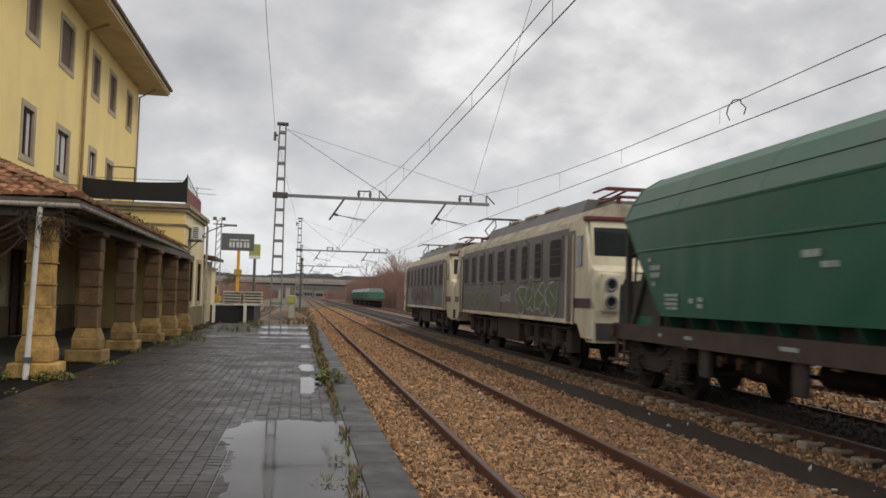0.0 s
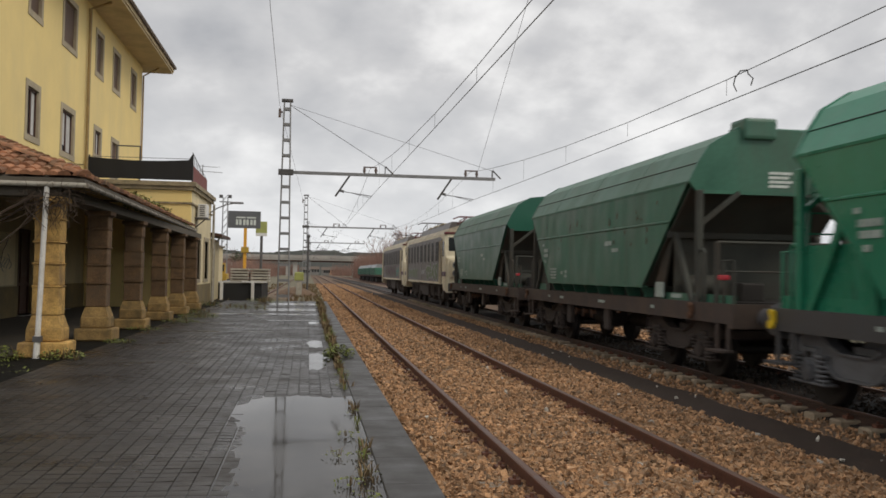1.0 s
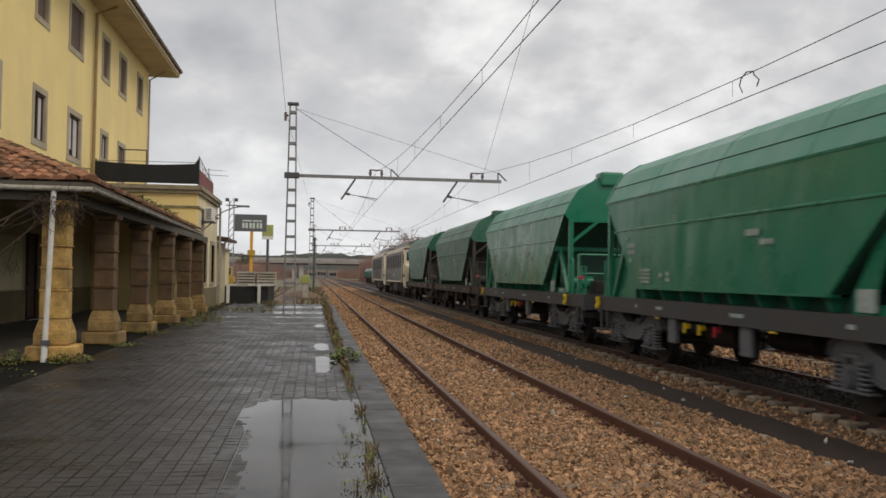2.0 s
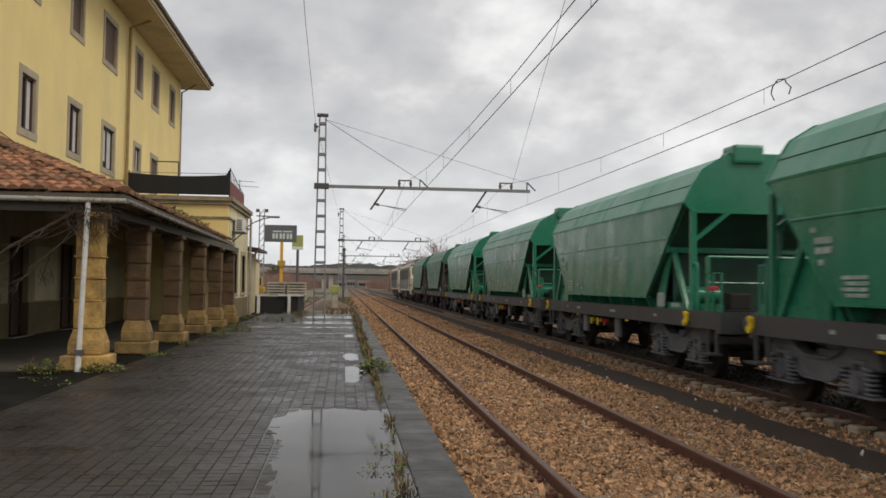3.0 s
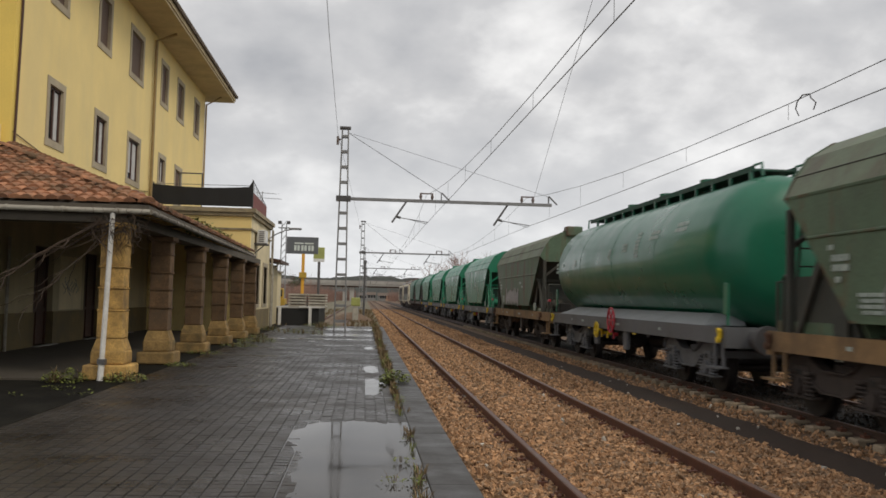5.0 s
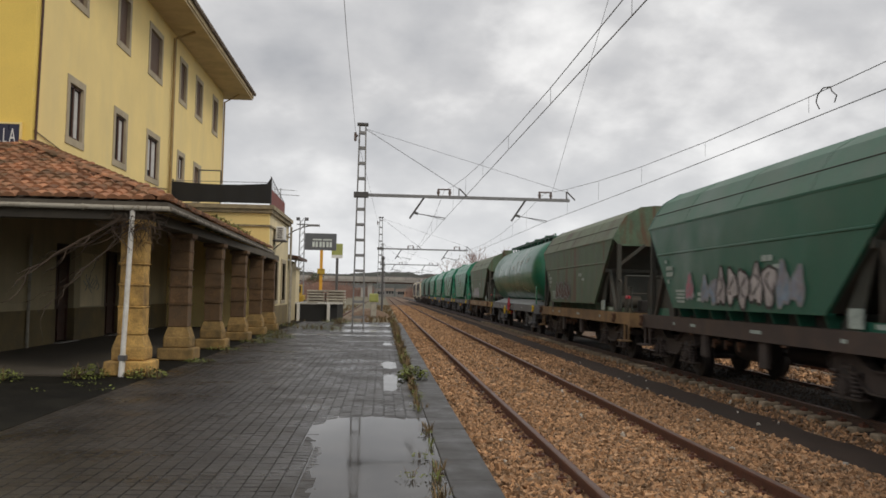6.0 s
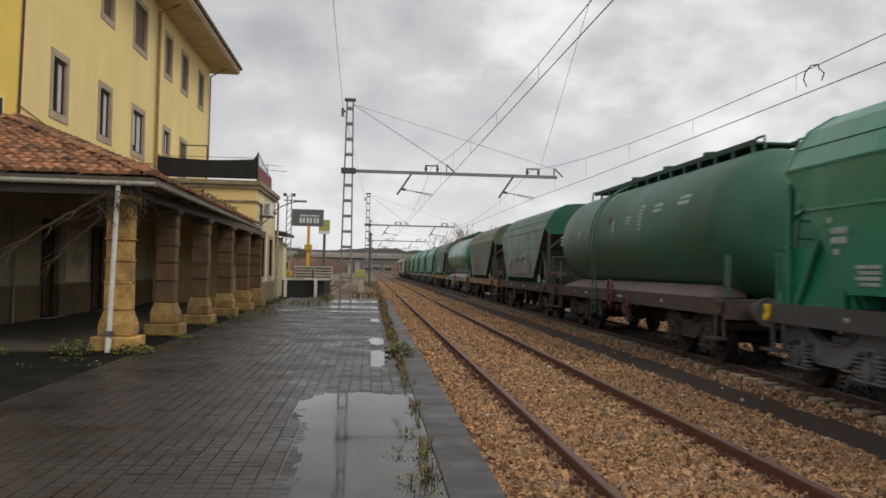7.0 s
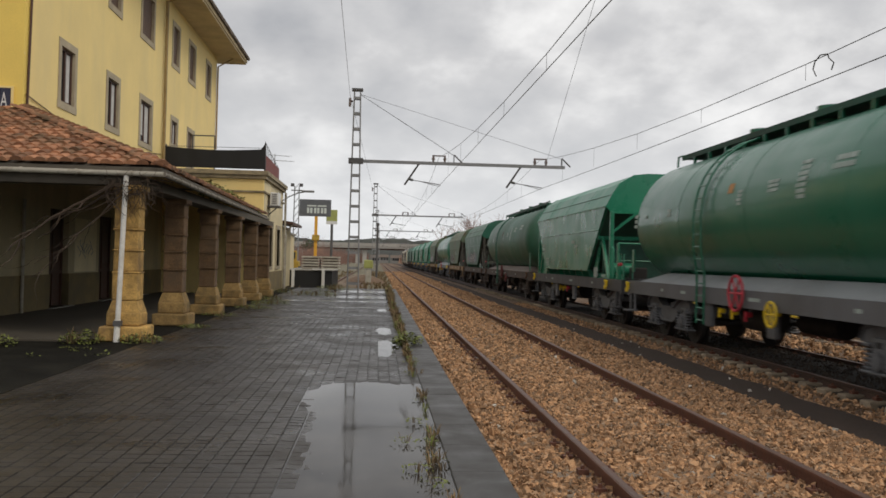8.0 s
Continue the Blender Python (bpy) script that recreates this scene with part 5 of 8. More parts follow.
def hopper(u, paint, frame_mat, bog_mat, label, hatch=True, art=None, placard=False):
    """A bogie hopper wagon: folded roof, trapezoid side sheets, sloped ends, open end platforms."""
    w = thing("hopper_wagon", label, "hopper wagon", "grain hopper wagons")
    MOVERS.append((w, u))
    half = HOP / 2 - 0.62
    hook_f, hook_r = half - 0.10, -half + 1.32
    frame_of(w, half, frame_mat, bog_mat, (4.81, -3.85), (hook_f, hook_r))
    P = M[paint]
    hw, yt0, yt1, yb0, yb1 = 1.50, -4.94, 5.65, -2.91, 3.86
    zt, zb, zr, rw = 3.30, 1.50, 4.18, 0.72
    fold = [(hw, zt), (1.33, 3.63), (1.13, 3.93), (rw, zr), (0.3, zr + 0.05)]
    fresh = paint == "new_green"
    # on fresh wagons the under colour holds shade as well as dust
    under, ends = (M["shade_dark_green"], P) if fresh else (M["dirty_end"], M["dirty_end"])
    for s in (-1, 1):
        sheet = part("side_sheet", rippled_sheet(s, hw, (yt0, yt1, yb0, yb1, zt, zb), u * 0.37 + s), P, w, "", True)
        g = (zt - 2.66) / (zt - zb)
        bm = bmesh.new()
        a, b = yt0 + (yb0 - yt0) * g + 0.02, yt1 + (yb1 - yt1) * g - 0.02
        prism(bm, [(s * (hw - 0.01), 2.63), (s * (hw + 0.022), 2.645), (s * (hw + 0.022), 2.668), (s * (hw - 0.01), 2.69)], a, b)
        part("seam", bm, P, sheet)
        bm = bmesh.new()
        prism(bm, [(s * (hw + 0.012), zt - 0.03), (s * (hw + 0.016), zt + 0.01), (s * (hw - 0.05), zt + 0.03), (s * (hw - 0.05), zt - 0.02)], yt0, yt1)
        part("eaves_strip", bm, P, sheet)
        # turned flange along the slanting edges
        for y0, y1, e in ((yt0, yb0, 1), (yt1, yb1, -1)):
            bm = bmesh.new()
            slab(bm, [(y0, zt), (y0 + e * 0.05, zt), (y1 + e * 0.05, zb), (y1, zb)], *sorted((s * (hw - 0.16), s * (hw + 0.006))))
            part("edge_flange", bm, P, sheet)
        bm = bmesh.new()
        bx(bm, *sorted((s * (hw - 0.12), s * (hw + 0.004))), yb0, yb1, zb - 0.035, zb)
        part("bottom_flange", bm, P, sheet)
    # roof, in the paler paint copy that holds skylight
    bm = bmesh.new()
    prism(bm, [(-x, z) for x, z in fold] + fold[::-1], yt0, yt1)
    part("roof", bm, M[paint + "_roof"], w, "weathered folded hopper roof, paler for skylight")
    bm = bmesh.new()
    for s in (-1, 1):
        rod(bm, (s * 1.335, yt0, 3.628), (s * 1.335, yt1, 3.628), 0.010, 5)
    part("roof_seam", bm, under, w)
    for y in (-2.4, 0.4, 3.2):
        for s in (-1, 1):
            bm = bmesh.new()
            pipe(bm, [(s * (x + 0.002), y, z + 0.001) for x, z in fold], 0.005, 4)
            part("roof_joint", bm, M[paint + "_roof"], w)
    # end plates, sloped end sheets, posts, braces and struts
    for y, yb, e in ((yt0, yb0, -1), (yt1, yb1, 1)):
        low = 3.13
        plate = [(-hw - 0.012, zt), (-1.36, low), (1.36, low), (hw + 0.012, zt)] + [(x + 0.012, z + 0.012) for x, z in fold[1:]] + [(-x - 0.012, z + 0.012) for x, z in fold[:0:-1]]
        bm = bmesh.new()
        prism(bm, plate, *sorted((y + e * 0.004, y + e * 0.055)))
        part("end_plate", bm, P, w)
        part("plate_lip", block(-1.36, 1.36, *sorted((y + e * 0.02, y + e * 0.10)), low - 0.03, low + 0.03), P, w)
        bm = bmesh.new()
        slab(bm, [(y, zt - 0.1), (y - e * 0.06, zt - 0.1), (yb - e * 0.06, zb), (yb, zb)], -hw + 0.06, hw - 0.06)
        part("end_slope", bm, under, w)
        ym = y - e * 0.95
        part("end_beam", block(-hw + 0.03, hw - 0.03, *sorted((ym, ym + e * 0.10)), 2.38, 2.53), ends, w)
        bm = bmesh.new()
        slab(bm, [(yb, zb), (yb + e * 0.18, zb), (yb + e * 0.55, 1.25), (yb - e * 0.3, 1.25)], -1.2, 1.2)
        part("chute_end", bm, under, w)
        # added dark panel, stands in for deep shade inside the end bay
        part("end_bulkhead", block(-1.3, 1.3, *sorted((ym - e * 0.06, ym - e * 0.02)), 1.25, 2.42), under, w)
        for s in (-1, 1):
            x = s * (hw - 0.15)
            bm = soft_box(x - 0.055, x + 0.055, y + e * 0.13 - 0.055, y + e * 0.13 + 0.055, 1.25, low + 0.02, 0.012, 1)
            part("end_post", bm, ends, w)
            bm = bmesh.new()
            pipe(bm, [(x, y + e * 0.13, 2.56), (x - s * 0.72, y + e * 0.10, low)], 0.05, 4)
            part("brace", bm, ends, w)
            bm = bmesh.new()
            slab(bm, [(ym, 2.46), (ym + e * 0.16, 2.46), (y - e * 0.05, 1.25), (y - e * 0.17, 1.25)], x - 0.035, x + 0.035)
            part("raking_strut", bm, ends, w)
            bm = bmesh.new()
            slab(bm, [(ym + e * 0.02, 2.42), (ym - e * 0.14, 2.42), (yb + e * 0.28, zb), (yb + e * 0.28, 1.25), (yb + e * 0.62, 1.25)], x - 0.02, x + 0.02)
            part("buttress", bm, ends, w)
            rail = bmesh.new()
            pipe(rail, [(x, y + e * 0.08, 2.14), (x, y + e * 0.30, 2.14), (x, y + e * 0.36, 2.08), (x, y + e * 0.36, 1.25)], 0.03, 8)
            part("grab_rail", rail, ends, w, "", True)
    # discharge chutes and the web under the body
    bm = bmesh.new()
    slab(bm, [(yb0 - 0.1, zb - 0.03), (yb1 + 0.1, zb - 0.03), (yb1 - 0.1, 1.1), (yb0 + 0.1, 1.1)], -1.12, 1.12)
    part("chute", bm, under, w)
    for k in range(8):
        y = yb0 + 0.2 + k * (yb1 - yb0 - 0.4) / 7
        for s in (-1, 1):
            bm = bmesh.new()
            prism(bm, [(s * 1.12, zb - 0.03), (s * (hw - 0.06), zb - 0.03), (s * 1.36, 1.28), (s * 1.12, 1.28)], y - 0.025, y + 0.025)
            part("chute_rib", bm, P, w)
    for s in (-1, 1):
        for a, b in ((-half + 0.1, yb0 - 0.35), (yb1 + 0.35, half - 0.1)):
            part("deck_web", block(*sorted((s * 1.28, s * 1.31)), a, b, 1.25, 1.44 if a > 0 else 1.40), P, w)
    # brake platform with rails at the rear end
    y = -half
    # dark wheel steel here paints in the shade of the end bay
    part("platform", block(-1.26, 1.26, y + 0.05, yt0 + 0.9, 1.275, 1.30), M["wheel"], w)
    for s in (-1, 1):
        x = s * 1.32
        part("rail_post", soft_box(x - 0.02, x + 0.02, y + 0.62, y + 0.76, 1.25, 2.25, 0.01, 1), ends, w)
        bm = bmesh.new()
        pipe(bm, [(x, y + 0.10, 1.25), (x, y + 0.10, 1.95), (x, y + 0.45, 1.95), (x, y + 0.45, 1.25)], 0.025, 8)
        part("handrail", bm, ends, w, "", True)
    bm = bmesh.new()
    pipe(bm, [(-1.32, y + 0.69, 2.25), (1.32, y + 0.69, 2.25)], 0.026, 8)
    rod(bm, (-1.32, y + 0.69, 1.78), (1.32, y + 0.69, 1.78), 0.018, 6)
    part("cross_rail", bm, ends, w, "", True)
    y = half
    for s in (-1, 1):
        x = s * 1.30
        bm = bmesh.new()
        pipe(bm, [(x, y - 0.06, 1.25), (x, y - 0.06, 2.05), (x, y - 0.42, 2.05), (x, y - 0.42, 1.25)], 0.028, 8)
        part("end_rail", bm, ends, w, "", True)
        bm = bmesh.new()
        slab(bm, [(y - 0.45, 1.27), (y - 0.45, 2.12), (4.52, 2.12), (3.95, 1.27)], *sorted((s * 1.25, s * 1.29)))
        part("corner_plate", bm, ends, w, "solid plate beside the front ladder")
    bm = bmesh.new()
    for x in (-1.15, -0.75):
        rod(bm, (x, y - 0.30, 1.25), (x, y - 0.55, 3.15), 0.025, 6)
    for k in range(6):
        z = 1.45 + k * 0.28
        yy = y - 0.30 - 0.25 * (z - 1.25) / 1.9
        rod(bm, (-1.15, yy, z), (-0.75, yy, z), 0.015, 6)
    part("ladder", bm, ends, w, "end ladder", True)
    # valve box in the same dark steel, standing in for bay shade
    part("valve_box", soft_box(-0.9, -0.5, yt0 - 0.75, yt0 - 0.35, 1.29, 1.60, 0.03), M["wheel"], w)
    bm = bmesh.new()
    rod(bm, (-1.15, yt0 + 0.75, 1.55), (-0.5, yt0 + 0.75, 1.55), 0.17, 16)
    rod(bm, (-1.18, yt0 + 0.75, 1.55), (-1.1, yt0 + 0.75, 1.55), 0.11, 12)
    part("brake_cylinder", bm, ends, w, "round brake cylinder at the platform", True)
    part("document_plate", soft_box(-1.40, -1.36, -3.66, -3.30, 1.30, 1.58, 0.01), M["stencil"], w, "pale document holder on the frame")
    part("plate_bracket", block(-1.37, -1.2, -3.6, -3.36, 1.26, 1.31), P, w)
    bm = bmesh.new()
    rod(bm, (-1.33, yt0 - 1.0, 1.27), (-1.33, yt0 - 1.0, 1.66), 0.018, 6)
    part("lever_stem", bm, ends, w)
    part("brake_lever", soft_box(-1.37, -1.30, yt0 - 1.15, yt0 - 0.86, 1.64, 1.72, 0.02), M["red"], w, "small red lever")
    if hatch:
        bm = soft_box(-0.55, 0.05, yt0 - 0.14, yt0 + 0.42, zr - 0.13, zr + 0.24, 0.06)
        part("roof_hatch", bm, P, w, "green filling hatch at the roof end")
        part("hatch_rim", soft_box(-0.60, 0.9, yt0 + 0.05, yt0 + 0.36, zr + 0.02, zr + 0.10, 0.02, 1), P, w)
    bm = bmesh.new()
    bx(bm, -0.18, 0.18, yt0 + 0.6, yt1 - 0.6, zr + 0.045, zr + 0.085)
    part("roof_walk", bm, P, w)
    marks(w, -hw - 0.012, [(4.25, 2.52, 1, 0.2, 0.07), (3.85, 2.38, 2, 0.5, 0.09), (4.05, 2.08, 1, 0.2, 0.08), (3.05, 1.86, 4, 0.62, 0.05), (2.45, 1.78, 1, 0.22, 0.08), (2.1, 1.80, 2, 0.26, 0.07), (-1.15, 2.42, 1, 0.6, 0.10), (-1.55, 2.26, 1, 0.5, 0.08)])
    part("end_stencil", block(-1.312, -1.308, -4.3, -3.85, 1.31, 1.38), M["stencil"], w)
    if paint == "faded_green":
        rng = random.Random(5)
        for k in range(26):
            y, z, r = rng.uniform(-3.9, 4.4), rng.uniform(2.3, 3.1), rng.uniform(0.015, 0.05)
            bm = bmesh.new()
            bm.faces.new([bm.verts.new((-hw - 0.014, y + r * rng.uniform(0.5, 1.1) * math.cos(i * 0.7), z + r * 2.4 * rng.uniform(0.5, 1.1) * math.sin(i * 0.7))) for i in range(9)])
            part("rust_spot", bm, M["rust"], w, "dark rust spot")
    if paint == "faded_green":
        for k in range(4):
            bm = bmesh.new()
            bx(bm, -0.06, 0.30 + 0.07 * (k % 2), yt0 - 0.065, yt0 - 0.054, 3.24 + k * 0.075, 3.285 + k * 0.075)
            part("notice", bm, M["mark"], w, "white notice line")
    if placard:
        bm = bmesh.new()
        prism(bm, [(0.12, 3.65), (0.42, 3.65), (0.27, 3.95)], yt0 - 0.065, yt0 - 0.054)
        bx(bm, 0.14, 0.40, yt0 - 0.065, yt0 - 0.054, 3.48, 3.62)
        part("warning_placard", bm, M["orange"], w, "orange warning placard")
        bm = bmesh.new()
        for k in range(4):
            bx(bm, 0.06, 0.46, yt0 - 0.065, yt0 - 0.054, 3.17 + k * 0.07, 3.21 + k * 0.07)
        part("notice", bm, M["mark"], w, "white notice lines")
    if art:
        for k, spec in enumerate(art):
            graffiti(w, -hw - 0.014, *spec, seed=int(-u) + k)
    return w


def tank(u, paint, skirt, frame_mat, bog_mat, label, turned=1):
    """A bogie tank wagon for grain: barrel with domed ends, sloped skirt, roof walkway."""
    w = thing("tank_wagon", label, "tank wagon", "green barrel wagons")
    MOVERS.append((w, u))
    half = TANK / 2 - 0.62
    frame_of(w, half, frame_mat, bog_mat, (4.8, -4.8), (half - 0.1, -half + 0.1))
    P = M[paint]
    # barrel: rings along y with rounded ends
    zc, r, L = 2.70, 1.475, half - 0.15
    bm = bmesh.new()
    n = 40
    rows = []
    for y, f in ((-L, 0.35), (-L + 0.06, 0.62), (-L + 0.2, 0.83), (-L + 0.42, 0.95), (-L + 0.75, 1.0), (-2.2, 1.0), (2.2, 1.0), (L - 0.75, 1.0), (L - 0.42, 0.95), (L - 0.2, 0.83), (L - 0.06, 0.62), (L, 0.35)):
        rows.append([bm.verts.new((r * f * math.cos(2 * math.pi * i / n), y, zc + r * f * math.sin(2 * math.pi * i / n))) for i in range(n)])
    for a, b in zip(rows, rows[1:]):
        for i in range(n):
            bm.faces.new((a[i], a[(i + 1) % n], b[(i + 1) % n], b[i]))
    bm.faces.new(rows[0][::-1])
    bm.faces.new(rows[-1])
    part("barrel", bm, P, w, "", True)
    for y in (-3.4, 0.0, 3.4):
        bm = bmesh.new()
        m = 36
        for i in range(m):
            a, b = 2 * math.pi * i / m, 2 * math.pi * (i + 1) / m
            rod(bm, (r * 1.003 * math.cos(a), y, zc + r * 1.003 * math.sin(a)), (r * 1.003 * math.cos(b), y, zc + r * 1.003 * math.sin(b)), 0.003, 4)
        part("weld_seam", bm, P, w)
    # skirt
    for s in (-1, 1):
        bm = bmesh.new()
        lo = [bm.verts.new((s * x, y, z)) for x, y, z in ((1.415, -6.25, 1.275), (1.415, 6.25, 1.275), (0.95, 5.5, 1.50), (0.95, -5.5, 1.50))]
        hi = [bm.verts.new((v.co.x - s * 0.03, v.co.y, v.co.z - 0.03)) for v in lo]
        bm.faces.new(lo)
        bm.faces.new(hi[::-1])
        for i in range(4):
            bm.faces.new((lo[i], hi[i], hi[(i + 1) % 4], lo[(i + 1) % 4]))
        part("skirt", bm, M[skirt], w, "sloped skirt under the barrel")
        for e in (-1, 1):
            bm = bmesh.new()
            q = [bm.verts.new(v) for v in ((s * 1.415, e * 6.25, 1.275), (s * 0.95, e * 5.5, 1.50), (s * 0.6, e * 6.0, 1.50), (s * 0.6, e * 6.25, 1.275))]
            bm.faces.new(q)
            part("skirt_end", bm, M[skirt], w)
    # walkway on the roof
    top = zc + r
    bm = bmesh.new()
    bx(bm, -0.42, 0.42, -L + 0.9, L - 0.9, top + 0.10, top + 0.14)
    bx(bm, -0.46, -0.40, -L + 0.9, L - 0.9, top + 0.08, top + 0.19)
    bx(bm, 0.40, 0.46, -L + 0.9, L - 0.9, top + 0.08, top + 0.19)
    part("walkway", bm, M["shade_dark_green"], w, "dark green roof walkway")
    k = -L + 1.0
    while k < L - 0.8:
        bm = bmesh.new()
        for s in (-1, 1):
            bx(bm, s * 0.43 - 0.03, s * 0.43 + 0.03, k - 0.03, k + 0.03, top - 0.12, top + 0.12)
        part("walkway_post", bm, P, w)
        k += 0.95
    for y in (-3.0, -0.2, 2.6):
        bm = bmesh.new()
        rod(bm, (0, y, top + 0.05), (0, y, top + 0.34), 0.26, 16)
        part("manhole", bm, P, w, "", True)
    bm = bmesh.new()
    for e in (-1, 1):
        for s in (-1, 1):
            pipe(bm, [(s * 0.42, e * (L - 0.9), top + 0.2), (s * 0.42, e * (L - 0.55), top + 0.2), (s * 0.42, e * (L - 0.5), top - 0.05)], 0.025, 6)
    part("walkway_rail", bm, P, w)
    yl = 1.95 * turned
    if turned > 0:
        bm = bmesh.new()
        for o in (-0.2, 0.2):
            pts = [(-1.50, yl + o, 0.55), (-1.50, yl + o, 1.5), (-1.58, yl + o, 2.0), (-1.60, yl + o, 2.62)]
            for k in range(1, 9):
                a = math.pi - k * math.radians(9.2)
                pts.append((r * math.cos(a) * 1.07, yl + o, zc + r * math.sin(a) * 1.07))
            pipe(bm, pts, 0.022, 6)
            if o < 0:
                base = pts
        rails = part("side_ladder", bm, P, w, "green side ladder", True)
        for k in range(15):
            z = 0.62 + k * 0.24
            for a, b in zip(base, base[1:]):
                if a[2] <= z < b[2]:
                    x = a[0] + (b[0] - a[0]) * (z - a[2]) / (b[2] - a[2])
                    bm = bmesh.new()
                    rod(bm, (x, yl - 0.2, z), (x, yl + 0.2, z), 0.014, 6)
                    part("rung", bm, P, rails)
    # hand wheels
    for y, m, z, rr in ((0.18 * turned, "red", 1.21, 0.31), (-1.24 * turned, "yellow", 0.92, 0.2)):
        bm = bmesh.new()
        ring(bm, (-1.52, y, z), rr, 0.025, "X", 22, 6)
        for k in range(3):
            a = k * math.pi / 3
            rod(bm, (-1.52, y - rr * math.cos(a), z - rr * math.sin(a)), (-1.52, y + rr * math.cos(a), z + rr * math.sin(a)), 0.018, 6)
        rod(bm, (-1.52, y, z), (-1.36, y, z), 0.03, 6)
        dull = paint == "dull_tank_green"
        part("hand_wheel", bm, M["brow" if dull else m], w, "faded red-brown hand wheel" if dull else ("red hand wheel" if m == "red" else "yellow hand wheel"), True)
    for e in (-1, 1):
        for s in (-1, 1):
            bm = bmesh.new()
            pipe(bm, [(s * 1.34, e * (half - 0.05), 1.3), (s * 1.34, e * (half - 0.05), 2.05), (s * 1.34, e * (half - 0.2), 2.05)], 0.025, 6)
            bx(bm, s * 1.34 - 0.02, s * 1.34 + 0.02, e * (half - 0.12) - 0.09, e * (half - 0.12) + 0.09, 1.5, 2.05)
            part("end_handrail", bm, P, w)
    drum = (zc, r, r)
    marks(w, 0, [(6.35, 2.9, 3, 0.3, 0.08), (5.6, 2.86, 1, 0.12, 0.08), (3.9, 2.92, 2, 0.3, 0.07), (0.15, 3.05, 4, 0.26, 0.05), (-1.25, 3.12, 3, 0.5, 0.05), (-2.2, 3.34, 7, 0.36, 0.06), (-3.5, 3.30, 2, 0.7, 0.08), (-5.2, 3.36, 2, 0.8, 0.08)], drum)
    if turned > 0:
        bm = bmesh.new()
        o, i = [-drum[1] * math.sqrt(1 - ((q - zc) / drum[2]) ** 2) for q in (3.2, 3.02)]
        prism(bm, [(o - 0.008, 3.2), (o + 0.01, 3.2), (i + 0.01, 3.02), (i - 0.008, 3.02)], 0.6, 0.82)
        part("hazard_label", bm, M["rust" if paint == "dull_tank_green" else "worn_orange"], w, "worn label on the barrel")
    return w


